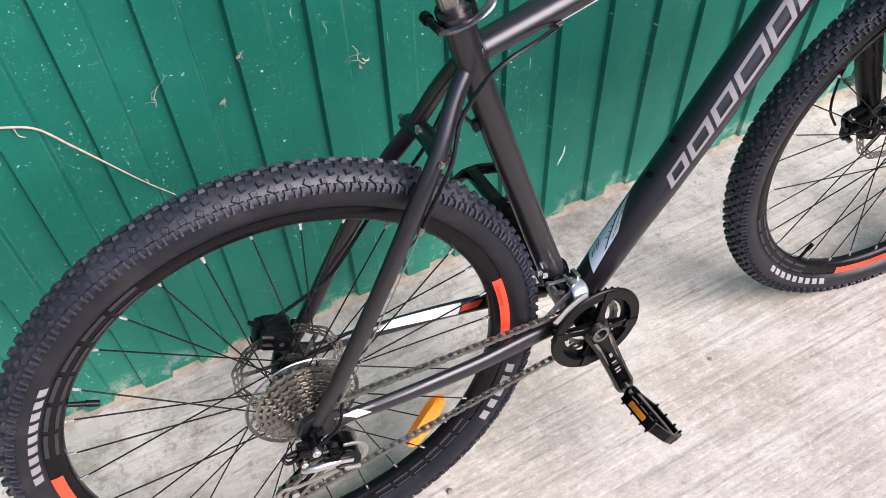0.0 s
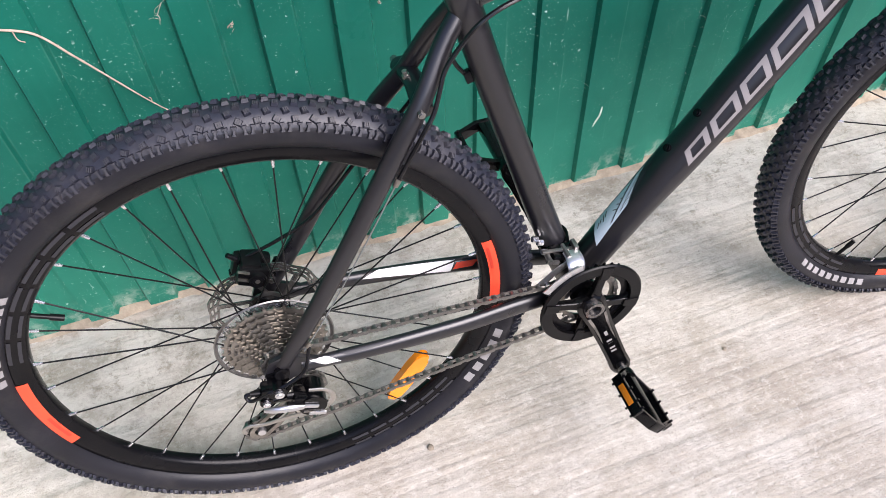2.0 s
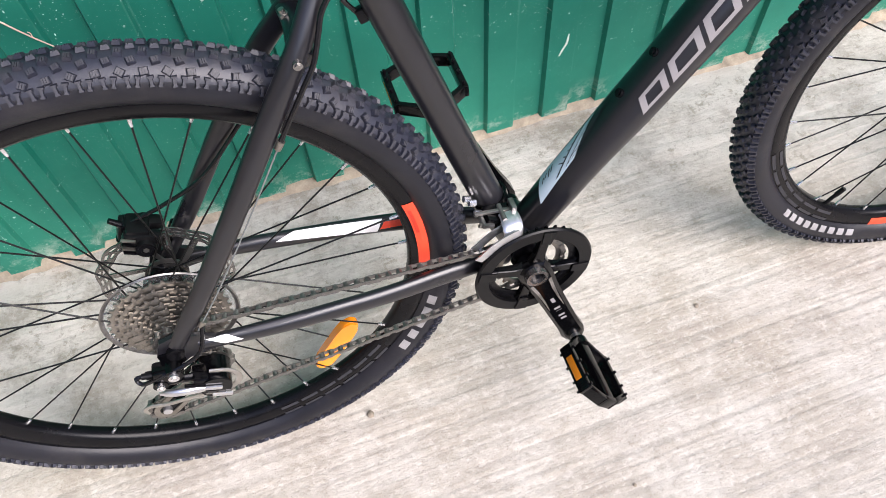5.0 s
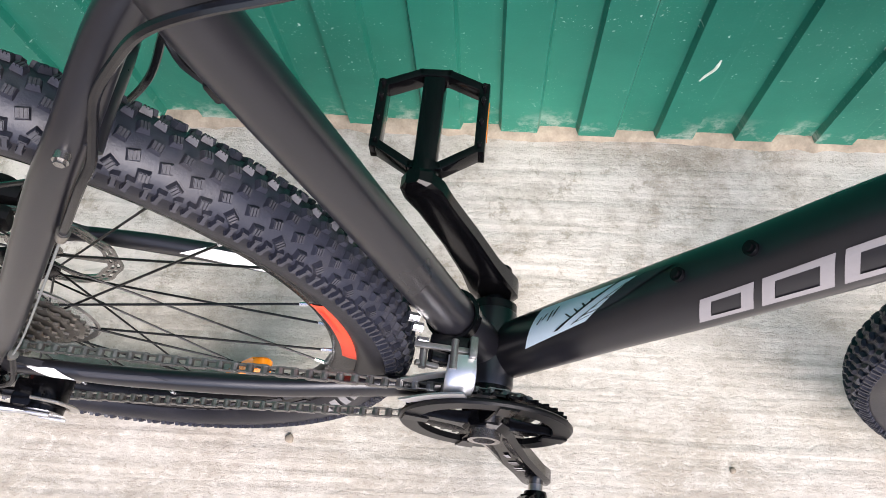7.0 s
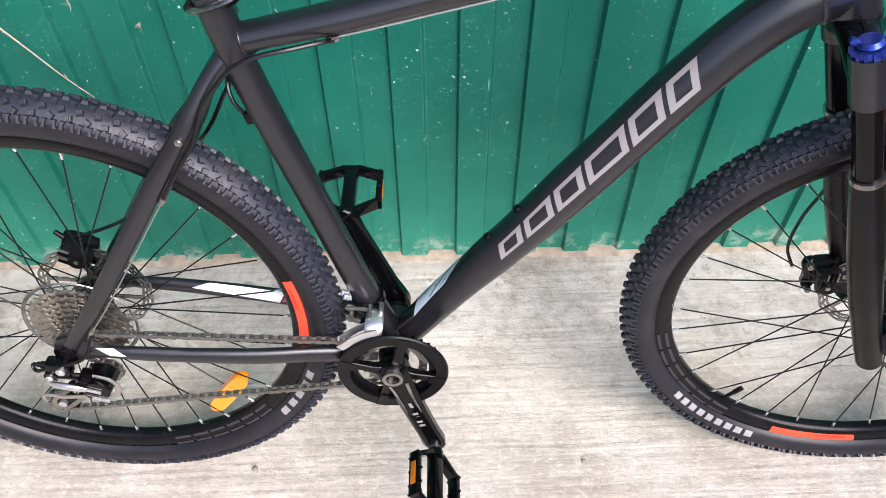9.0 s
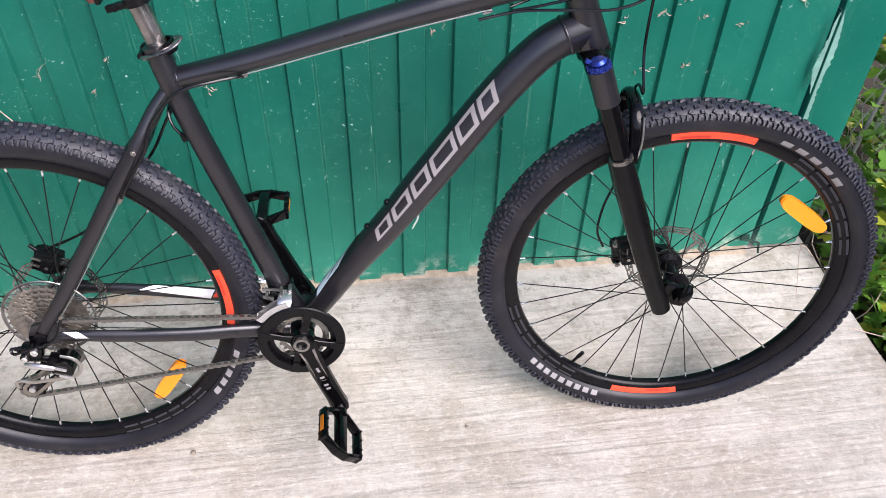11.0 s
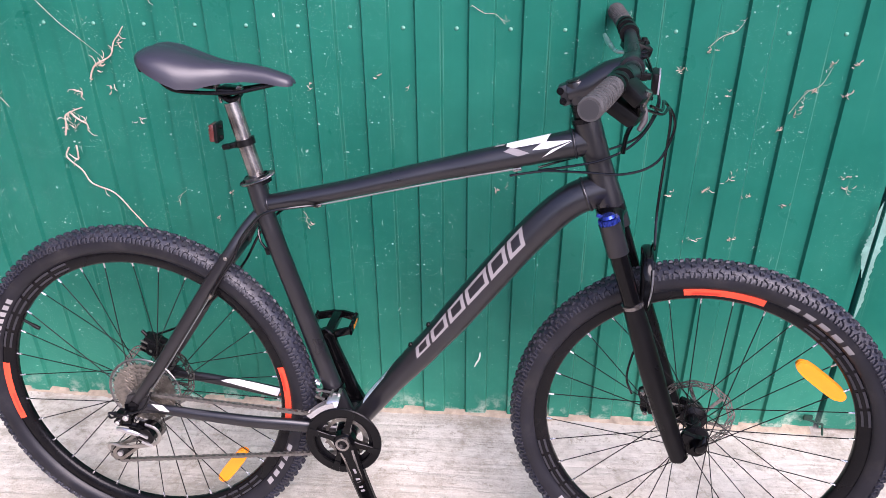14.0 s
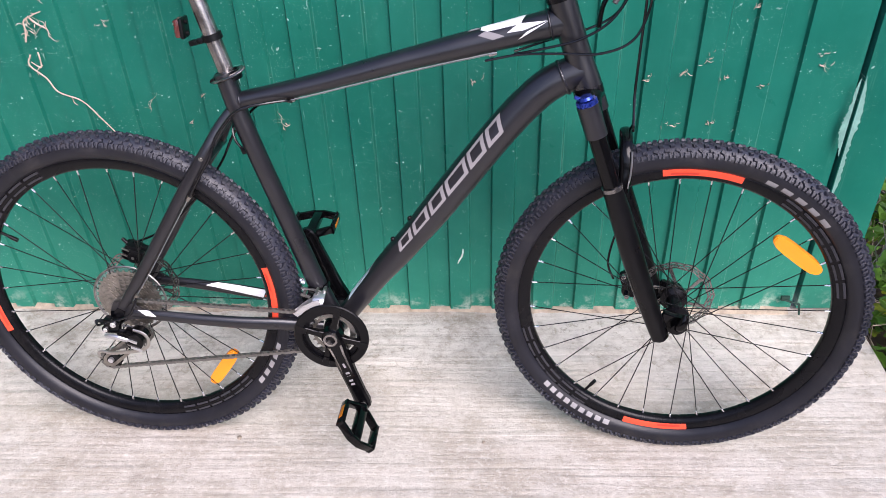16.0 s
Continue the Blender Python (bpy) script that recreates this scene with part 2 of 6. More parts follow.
def concrete():
    """Pale broom-finished concrete: ridges along the fence, pits, sand grains, grey and brown stains."""
    m = bpy.data.materials.new("broomed_concrete")
    m.use_nodes = True
    n, l = m.node_tree.nodes, m.node_tree.links
    b = n["Principled BSDF"]
    co = n.new("ShaderNodeTexCoord")

    def noise_tex(scale, detail=5.0, rough=0.6, stretch=(1, 1, 1), turn=0.0, warp=0.0):
        t, mp = n.new("ShaderNodeTexNoise"), n.new("ShaderNodeMapping")
        t.inputs["Scale"].default_value, t.inputs["Detail"].default_value, t.inputs["Roughness"].default_value = scale, detail, rough
        t.inputs["Distortion"].default_value = warp
        mp.inputs["Scale"].default_value, mp.inputs["Rotation"].default_value = stretch, (0, 0, turn)
        l.new(co.outputs["Object"], mp.inputs["Vector"])
        l.new(mp.outputs[0], t.inputs["Vector"])
        return t.outputs["Fac"]

    def remap(v, a, b_, lo=0.0, hi=1.0):
        r = n.new("ShaderNodeMapRange")
        for k, x in (("From Min", a), ("From Max", b_), ("To Min", lo), ("To Max", hi)):
            r.inputs[k].default_value = x
        l.new(v, r.inputs["Value"])
        return r.outputs[0]

    def layer(under, fac, colour):
        x = n.new("ShaderNodeMix")
        x.data_type = "RGBA"
        l.new(fac, x.inputs["Factor"])
        if isinstance(under, tuple):
            x.inputs["A"].default_value = (*under, 1)
        else:
            l.new(under, x.inputs["A"])
        x.inputs["B"].default_value = (*colour, 1)
        return x.outputs["Result"]

    broom = noise_tex(1.0, 2.5, 0.55, (3.2, 70, 1), 0.03, 0.25)
    swell = noise_tex(1.0, 2, 0.5, (2.0, 30, 1), 0.04, 0.3)
    lumps = noise_tex(85, 6, 0.72, (0.75, 1, 1))
    grit = noise_tex(230, 3, 0.75)
    blot = noise_tex(5.0, 8, 0.7)
    c = layer((0.390, 0.345, 0.278), remap(noise_tex(1.7, 6, 0.6), 0.35, 0.65), (0.473, 0.433, 0.372))
    c = layer(c, remap(blot, 0.46, 0.60, 0, 0.75), (0.560, 0.523, 0.460))
    c = layer(c, remap(noise_tex(11, 8, 0.78, (0.8, 1.2, 1)), 0.51, 0.68, 0, 0.5), (0.290, 0.252, 0.210))
    # shade of the broad ridges painted in as faint dark bands
    c = layer(c, remap(swell, 0.52, 0.70, 0, 0.12), (0.330, 0.290, 0.245))
    # mottling, then groove shade and lit ridges painted in as streaks, both broken up
    mottle = noise_tex(34, 7, 0.75)
    c = layer(c, remap(mottle, 0.53, 0.68, 0, 0.42), (0.28, 0.245, 0.195))
    c = layer(c, remap(mottle, 0.46, 0.34, 0, 0.5), (0.625, 0.596, 0.525))
    sep = n.new("ShaderNodeSeparateXYZ")
    l.new(co.outputs["Object"], sep.inputs[0])
    swept = n.new("ShaderNodeMath")
    swept.operation = "MULTIPLY"
    l.new(remap(noise_tex(7, 6, 0.7), 0.38, 0.60), swept.inputs[0])
    l.new(remap(sep.outputs["Y"], 0.92, 0.66, 0.15, 1.0), swept.inputs[1])
    patch = swept.outputs[0]
    for lo, hi, amount, colour in ((0.54, 0.74, 0.16, (0.320, 0.275, 0.222)), (0.47, 0.34, 0.30, (0.655, 0.618, 0.548))):
        mul = n.new("ShaderNodeMath")
        mul.operation = "MULTIPLY"
        l.new(remap(broom, lo, hi, 0, amount), mul.inputs[0])
        l.new(patch, mul.inputs[1])
        c = layer(c, mul.outputs[0], colour)
    c = layer(c, remap(lumps, 0.54, 0.66, 0, 0.46), (0.290, 0.246, 0.198))
    c = layer(c, remap(lumps, 0.455, 0.37, 0, 0.5), (0.655, 0.618, 0.550))
    c = layer(c, remap(grit, 0.60, 0.70, 0, 0.5), (0.129, 0.108, 0.087))
    # laitance left white in ragged patches beside the fence
    crust = n.new("ShaderNodeMath")
    crust.operation = "MULTIPLY"
    l.new(remap(sep.outputs["Y"], 0.62, 0.82), crust.inputs[0])
    l.new(remap(noise_tex(9, 9, 0.78), 0.43, 0.54, 0, 0.8), crust.inputs[1])
    c = layer(c, crust.outputs[0], (0.66, 0.62, 0.55))
    # olive pitting and broad grey damp patches in that rough strip
    for v, amount, colour in ((remap(noise_tex(30, 9, 0.8), 0.55, 0.62), 0.62, (0.25, 0.22, 0.16)), (remap(noise_tex(4.5, 7, 0.7, (0.7, 1.4, 1)), 0.54, 0.66), 0.42, (0.30, 0.27, 0.22))):
        pit = n.new("ShaderNodeMath")
        pit.operation = "MULTIPLY"
        l.new(remap(sep.outputs["Y"], 0.50, 0.80, 0.0, amount), pit.inputs[0])
        l.new(v, pit.inputs[1])
        c = layer(c, pit.outputs[0], colour)
    c = layer(c, remap(noise_tex(26, 6, 0.8), 0.66, 0.74, 0, 0.55), (0.168, 0.132, 0.102))
    # brown earth washed along the foot of the fence
    near = remap(sep.outputs["Y"], 0.945, 0.995)
    mul = n.new("ShaderNodeMath")
    mul.operation = "MULTIPLY"
    l.new(near, mul.inputs[0])
    l.new(remap(noise_tex(10, 6, 0.75), 0.42, 0.64, 0.0, 0.6), mul.inputs[1])
    c = layer(c, mul.outputs[0], (0.37, 0.275, 0.195))
    l.new(c, b.inputs["Base Color"])
    b.inputs["Roughness"].default_value = 0.9
    norm = None
    for h, s, d in ((swell, 0.65, 0.0085), (broom, 0.75, 0.0030), (lumps, 0.9, 0.0034), (grit, 0.6, 0.001)):
        bump = n.new("ShaderNodeBump")
        bump.inputs["Strength"].default_value, bump.inputs["Distance"].default_value = s, d
        l.new(h, bump.inputs["Height"])
        if norm:
            l.new(norm, bump.inputs["Normal"])
        norm = bump.outputs[0]
    l.new(norm, b.inputs["Normal"])
    return m


M_FENCE = fence_paint()
M_CONC = concrete()
M_SOIL = mat("damp_soil", (0.055, 0.042, 0.028), 0.95, vary=0.5, big=9, fine=120, bump=1.0)
M_LEAF = mat("ivy_leaf", (0.10, 0.23, 0.025), 0.42, vary=0.45, big=40, bump=0.3)
M_LEAF2 = mat("yellowing_leaf", (0.30, 0.34, 0.03), 0.45, vary=0.4, big=40, bump=0.3)
M_DRY = mat("dry_tendril", (0.50, 0.39, 0.315), 0.8, vary=0.35, big=90, bump=0.4)
M_WIRE = mat("galvanised_wire", (0.35, 0.35, 0.34), 0.45, 0.8)
M_DARKMETAL = mat("dark_painted_steel", (0.01, 0.04, 0.028), 0.6, vary=0.3)
M_SCRAPE = mat("pale_scraped_primer", (0.15, 0.31, 0.26), 0.6, vary=0.3, big=30)
M_EARTH = mat("washed_earth", (0.38, 0.315, 0.235), 0.95, vary=0.35, big=45, fine=300, bump=0.9)
M_PLASTER = mat("weathered_plaster", (0.24, 0.21, 0.18), 0.9, vary=0.25, big=3, fine=200, bump=0.5)
M_RIVET = mat("chalky_rivet_paint", (0.10, 0.29, 0.22), 0.6, vary=0.5, big=200)
M_CHALK = mat("chalky_flake", (0.55, 0.66, 0.58), 0.8, vary=0.2, big=60)
M_STONE = mat("pebble_stone", (0.25, 0.21, 0.16), 0.9, vary=0.3, bump=0.4)


# ---------------------------------------------------------------- mesh helpers
def part(name, bm, material, parent=None, label="", local=None, sharp=38.0):
    """Links a bmesh as one mesh object under a thing or under a part."""
    bmesh.ops.recalc_face_normals(bm, faces=bm.faces[:])
    lim = radians(sharp)
    for f in bm.faces:
        f.smooth = True
    for e in bm.edges:
        if len(e.link_faces) == 2 and e.calc_face_angle(0) > lim:
            e.smooth = False
    me = bpy.data.meshes.new(name)
    bm.to_mesh(me)
    bm.free()
    me.materials.append(material)
    ob = new(name, me)
    if parent:
        ob.parent = parent
    if local is not None:
        ob.matrix_basis = local
    return tagged(ob, label)


def again(ob, local):
    """One more object on the same mesh, under the same parent."""
    o = new(ob.name.split(".")[0], ob.data)
    o.parent, o.matrix_basis = ob.parent, local
    if "label" in ob:
        o["label"] = ob["label"]
    return o


def box(bm, c, size, m=None, bevel=0.0):
    r = bmesh.ops.create_cube(bm, size=1.0)
    vs = r["verts"]
    if bevel:
        es = list({e for v in vs for e in v.link_edges})
        bmesh.ops.scale(bm, verts=vs, vec=size)
        g = bmesh.ops.bevel(bm, geom=es, offset=bevel, segments=2, affect="EDGES", profile=0.6)
        vs = list({v for f in g["faces"] for v in f.verts} | {v for v in vs if v.is_valid})
    else:
        bmesh.ops.scale(bm, verts=vs, vec=size)
    mm = Matrix.Translation(c) @ (m if m is not None else Matrix())
    bmesh.ops.transform(bm, matrix=mm, verts=vs)
    return vs


def lathe(bm, prof, m=None, n=40, closed=False):
    """Turns a profile of (radius, y) about the Y axis."""
    rings = []
    for i in range(n):
        a = 2 * math.pi * i / n
        rings.append([bm.verts.new((r * math.cos(a), y, r * math.sin(a))) for r, y in prof])
    k = len(prof)
    for i in range(n):
        A, B = rings[i], rings[(i + 1) % n]
        for j in range(k if closed else k - 1):
            j2 = (j + 1) % k
            bm.faces.new((A[j], A[j2], B[j2], B[j]))
    if not closed:
        for j in (0, k - 1):
            if prof[j][0] > 1e-6:
                bm.faces.new([R[j] for R in rings])
    vs = [v for R in rings for v in R]
    if m is not None:
        bmesh.ops.transform(bm, matrix=m, verts=vs)
    return vs


def spline(pts, n):
    """Catmull-Rom through the points, n steps, even in length."""
    p = [Vector(q) for q in pts]
    p = [p[0] * 2 - p[1]] + p + [p[-1] * 2 - p[-2]]
    fine = []
    for i in range(1, len(p) - 2):
        for j in range(24):
            t = j / 24
            a, b, c, d = p[i - 1], p[i], p[i + 1], p[i + 2]
            fine.append(0.5 * ((2 * b) + (c - a) * t + (2 * a - 5 * b + 4 * c - d) * t * t + (3 * b - a - 3 * c + d) * t ** 3))
    fine.append(p[-2].copy())
    run = [0.0]
    for a, b in zip(fine, fine[1:]):
        run.append(run[-1] + (b - a).length)
    out, j = [], 0
    for i in range(n + 1):
        s = run[-1] * i / n
        while j < len(run) - 2 and run[j + 1] < s:
            j += 1
        f = (s - run[j]) / max(1e-9, run[j + 1] - run[j])
        out.append(fine[j].lerp(fine[j + 1], min(1, max(0, f))))
    return out


class Tube:
    """A swept oval tube. radii: (half width across the bike, half height) along the path."""

    def __init__(self, pts, radii, steps=24, side=(0, 1, 0)):
        self.p = spline(pts, steps)
        self.r = [r if isinstance(r, tuple) else (r, r) for r in radii]
        self.n, self.side = steps, Vector(side)

    def at(self, s):
        x = min(max(s, 0), 1) * self.n
        i = min(int(x), self.n - 1)
        c = self.p[i].lerp(self.p[i + 1], x - i)
        a, b = self.p[max(i - 1, 0)], self.p[min(i + 2, self.n)]
        t = (b - a).normalized()
        sd = (self.side - t * self.side.dot(t)).normalized()
        up = sd.cross(t) * -1
        x = min(max(s, 0), 1) * (len(self.r) - 1)
        i = min(int(x), max(len(self.r) - 2, 0))
        r0, r1 = self.r[i], self.r[min(i + 1, len(self.r) - 1)]
        f = x - i
        f = f * f * (3 - 2 * f)
        return c, sd, up, (r0[0] + (r1[0] - r0[0]) * f, r0[1] + (r1[1] - r0[1]) * f)

    def point(self, s, deg, off=0.0):
        """deg 0 is the side of the drive train, 90 the upper side."""
        c, sd, up, (a, b) = self.at(s)
        g = radians(deg)
        return c - sd * (math.cos(g) * (a + off)) + up * (math.sin(g) * (b + off))

    def mesh(self, bm, seg=20, s0=0.0, s1=1.0, caps=True, off=0.0, steps=None):
        k = steps or self.n
        rings = [[bm.verts.new(self.point(s0 + (s1 - s0) * i / k, 360 * j / seg, off)) for j in range(seg)] for i in range(k + 1)]
        for A, B in zip(rings, rings[1:]):
            for j in range(seg):
                bm.faces.new((A[j], A[(j + 1) % seg], B[(j + 1) % seg], B[j]))
        if caps:
            bm.faces.new(rings[0])
            bm.faces.new(rings[-1])
        return [v for R in rings for v in R]

    def patch(self, bm, quad, off=0.0007, nu=8, nv=6):
        """A thin decal on the tube: four corners (s, deg), bent onto its surface."""
        g = [[None] * (nv + 1) for _ in range(nu + 1)]
        (a, b, c, d) = [Vector(q) for q in quad]
        for i in range(nu + 1):
            for j in range(nv + 1):
                q = a.lerp(b, i / nu).lerp(d.lerp(c, i / nu), j / nv)
                g[i][j] = bm.verts.new(self.point(q.x, q.y, off))
        for i in range(nu):
            for j in range(nv):
                bm.faces.new((g[i][j], g[i + 1][j], g[i + 1][j + 1], g[i][j + 1]))


def tube_bm(pts, radii, steps=24, seg=20, side=(0, 1, 0)):
    bm = bmesh.new()
    Tube(pts, radii if isinstance(radii, list) else [radii, radii], steps, side).mesh(bm, seg)
    return bm


def rod(bm, a, b, r, seg=10, r2=None):
    a, b = Vector(a), Vector(b)
    q = (b - a).to_track_quat("Z", "Y").to_matrix().to_4x4()
    out = bmesh.ops.create_cone(bm, cap_ends=True, segments=seg, radius1=r, radius2=r if r2 is None else r2, depth=(b - a).length)
    bmesh.ops.transform(bm, matrix=Matrix.Translation((a + b) / 2) @ q, verts=out["verts"])
    return out["verts"]


def plate(bm, pts, y0, y1):
    """An upright plate: an outline of (x, z) pushed from y0 to y1."""
    A = [bm.verts.new((x, y0, z)) for x, z in pts]
    B = [bm.verts.new((x, y1, z)) for x, z in pts]
    bm.faces.new(A)
    bm.faces.new(B[::-1])
    for i in range(len(pts)):
        j = (i + 1) % len(pts)
        bm.faces.new((A[i], A[j], B[j], B[i]))
    return A + B


def ring_plate(bm, outer, inner, y0, y1):
    """A flat ring between two outlines of equal count."""
    V = [[bm.verts.new((x, y, z)) for x, z in o] for o in (outer, inner) for y in (y0, y1)]
    n = len(outer)
    for i in range(n):
        j = (i + 1) % n
        o0, o1, i0, i1 = V
        bm.faces.new((o0[i], o0[j], o1[j], o1[i]))
        bm.faces.new((i0[i], i1[i], i1[j], i0[j]))
        bm.faces.new((o0[i], i0[i], i0[j], o0[j]))
        bm.faces.new((o1[i], o1[j], i1[j], i1[i]))
    return [v for R in V for v in R]


def circle(r, n, cx=0.0, cz=0.0, ph=0.0):
    return [(cx + r * math.cos(ph + 2 * math.pi * i / n), cz + r * math.sin(ph + 2 * math.pi * i / n)) for i in range(n)]


def gear(teeth, r, depth=0.0035):
    o = []
    for i in range(teeth):
        for f, d in ((0.0, -depth), (0.3, -depth), (0.42, depth * 0.3), (0.6, depth * 0.3), (0.72, -depth)):
            a = 2 * math.pi * (i + f) / teeth
            o.append(((r + d) * math.cos(a), (r + d) * math.sin(a)))
    return o


# ---------------------------------------------------------------- setting
FENCE_Y, FENCE_END, SLOT, GROUND_Z = 1.013, 1.815, 1.69, -0.02


def ground_z(x):
    """The slab falls a little towards its free edge."""
    return GROUND_Z - 0.004 * (x - 0.095)


def fence_y(x):
    return FENCE_Y - 0.011 * x


def build_ground():
    bm = bmesh.new()
    bmesh.ops.create_grid(bm, x_segments=24, y_segments=24, size=150)
    for v in bm.verts:
        v.co.z = -0.10 + 0.01 * noise.noise(v.co * 0.7)
    tagged(part("ground", bm, M_SOIL), "dark damp soil beside the concrete slab", "soil", kind="structure")
    bm = bmesh.new()
    xs = [-7.0, -4.0, -2.0] + [-1.4 + 0.08 * i for i in range(41)] + [1.845]
    ys = [-6.0, -3.0, -1.5] + [-0.8 + 0.08 * i for i in range(25)] + [1.6, 3.0]
    # nothing but a slight waviness: the finish of the trowel
    g = [[bm.verts.new((x + (0.006 * noise.noise(Vector((y * 9, 3, 0))) if x == 1.845 else 0), y, ground_z(x))) for y in ys] for x in xs]
    for i in range(len(xs) - 1):
        for j in range(len(ys) - 1):
            bm.faces.new((g[i][j], g[i + 1][j], g[i + 1][j + 1], g[i][j + 1]))
    edge = [v for v in (r for r in g[-1])]
    low = [bm.verts.new((v.co.x + 0.004, v.co.y, -0.17)) for v in edge]
    for i in range(len(edge) - 1):
        bm.faces.new((edge[i], low[i], low[i + 1], edge[i + 1]))
    tagged(part("pavement", bm, M_CONC, sharp=30), "pale broom-finished concrete slab with stains", "pavement", kind="structure")


def build_earth():
    """Washed-in earth and mortar crumbs along the foot of the fence."""
    bm = bmesh.new()
    xs = [-2.2 + 0.0125 * i for i in range(311)]
    rows = []
    for x in xs:
        w = 0.009 + 0.010 * noise.noise(Vector((x * 6, 0, 0))) + 0.006 * noise.noise(Vector((x * 40, 5, 0)))
        y0 = fence_y(x) - DEPTH - max(0.003, w)
        ring = []
        for k, (dy, h) in enumerate(((0.0, -0.001), (0.22, 0.004), (0.45, 0.008), (1.0, 0.012), (1.3, 0.013))):
            y = y0 + dy * (fence_y(x) + 0.002 - y0)
            z = h * (0.85 + 0.45 * noise.noise(Vector((x * 9, 3.1, 1))) + 0.25 * noise.noise(Vector((x * 45, k * 3.1, 1)))) if k else h
            ring.append(bm.verts.new((x, y + 0.002 * noise.noise(Vector((x * 90, k, 2))), ground_z(x) + z)))
        rows.append(ring)
    for A, B in zip(rows, rows[1:]):
        for j in range(4):
            bm.faces.new((A[j], B[j], B[j + 1], A[j + 1]))
    tagged(part("earth", bm, M_EARTH, sharp=180), "brown earth washed along the foot of the fence", "soil", kind="structure")


def build_fence():
    bm = bmesh.new()
    half = PITCH / 2
    slope = 0.0022
    prof = []
    k0 = int((-6 - PHASE) / PITCH)
    x = PHASE + k0 * PITCH
    while x < SLOT - 0.06:
        for dx, dy in ((-0.0020, 0.0), (0.0020, -DEPTH), (half - slope, -DEPTH), (half + slope, 0.0)):
            if x + dx < SLOT - 0.008:
                prof.append((x + dx, FENCE_Y + dy))
        x += PITCH
    prof.append((SLOT - 0.006, prof[-1][1]))
    levels = [GROUND_Z + 0.004, 0.03, 0.2, 0.5, 0.8, 1.2, 1.7, 2.1]
    cols = [[bm.verts.new((x, y - 0.011 * x + 0.004 * noise.noise(Vector((x * 2.2, z * 2, 0))), z)) for z in levels] for x, y in prof]
    # the back of the sheet
    rear = [[bm.verts.new(v.co + Vector((0, 0.0015, 0))) for v in c] for c in cols]
    for A, B in zip(rear, rear[1:]):
        for j in range(len(levels) - 1):
            bm.faces.new((A[j + 1], B[j + 1], B[j], A[j]))
    for j in (0, len(levels) - 1):
        for i in range(len(cols) - 1):
            bm.faces.new((cols[i][j], rear[i][j], rear[i + 1][j], cols[i + 1][j]))
    for i in (0, len(cols) - 1):
        for j in range(len(levels) - 1):
            bm.faces.new((cols[i][j], cols[i][j + 1], rear[i][j + 1], rear[i][j]))
    for A, B in zip(cols, cols[1:]):
        for j in range(len(levels) - 1):
            bm.faces.new((A[j], B[j], B[j + 1], A[j + 1]))
    fence = tagged(part("fence", bm, M_FENCE, sharp=20), "weathered green corrugated steel fence with pale specks", "fence", kind="structure")
    bm = bmesh.new()
    box(bm, ((SLOT + 0.006 + FENCE_END) / 2, fence_y(SLOT) + 0.010, 1.04), (FENCE_END - SLOT - 0.006, 0.03, 2.11), bevel=0.002)
    part("end_post", bm, M_FENCE, fence, "flat green steel end post with scraped paint")
    bm = bmesh.new()
    box(bm, (SLOT, fence_y(SLOT) + 0.035, 1.05), (0.06, 0.012, 2.08))
    part("backing_bar", bm, M_DARKMETAL, fence)
    for z in (0.35, 1.75):
        bm = bmesh.new()
        box(bm, (-2.2, fence_y(-2.2) + 0.075, z), (7.6, 0.04, 0.04), bevel=0.003)
        part("rail", bm, M_DARKMETAL, fence)
    # one row of painted rivet heads in the hollow ribs
    bm = bmesh.new()
    lathe(bm, [(0.0, -0.0026), (0.0022, -0.0024), (0.0036, -0.0012), (0.0044, 0.0)], None, 16)
    first = None
    for k in range(-14, 14):
        x = PHASE + (k + 0.78) * PITCH
        at = pose(x, fence_y(x) - 0.0002, 1.022)
        if first is None:
            first = part("rivet", bm, M_RIVET, fence, "pale weathered rivet head", at)
        else:
            again(first, at)
    # scraped paint on both sides of the joint
    random.seed(5)
    for side, x0, x1, z0, z1 in ((-1, 1.663, 1.683, 0.46, 0.66), (1, 1.698, 1.716, 0.33, 0.66)):
        bm = bmesh.new()
        rows = 60
        L, R = [], []
        for i in range(rows + 1):
            f = i / rows
            z = z0 + (z1 - z0) * f
            w = math.sin(math.pi * f) ** 0.7 * (0.62 + 0.25 * math.sin(f * 9 + side) + 0.28 * random.random() ** 2)
            a, b_ = (x1 - (x1 - x0) * w * (1 - 0.6 * abs(f - 0.45)), x1) if side < 0 else (x0, x0 + (x1 - x0) * w)
            y = fence_y(a) + (-0.0055 if side > 0 else -0.0165)
            L.append(bm.verts.new((a, y, z)))
            R.append(bm.verts.new((b_ + 1e-4, y, z)))
        for i in range(rows):
            bm.faces.new((L[i], R[i], R[i + 1], L[i + 1]))
        part("scraped_patch", bm, M_SCRAPE, fence, "pale scraped primer beside the joint")
    bm = bmesh.new()
    y = fence_y(1.67)
    rod(bm, (1.655, y - 0.014, 0.022), (1.69, y - 0.03, 0.02), 0.003)
    rod(bm, (1.69, y - 0.03, 0.02), (1.695, y - 0.034, -0.012), 0.003)
    box(bm, (1.658, y - 0.012, 0.026), (0.022, 0.008, 0.014), bevel=0.001)
    part("drop_bolt", bm, M_DARKMETAL, fence, "dark steel bolt at the foot of the fence")


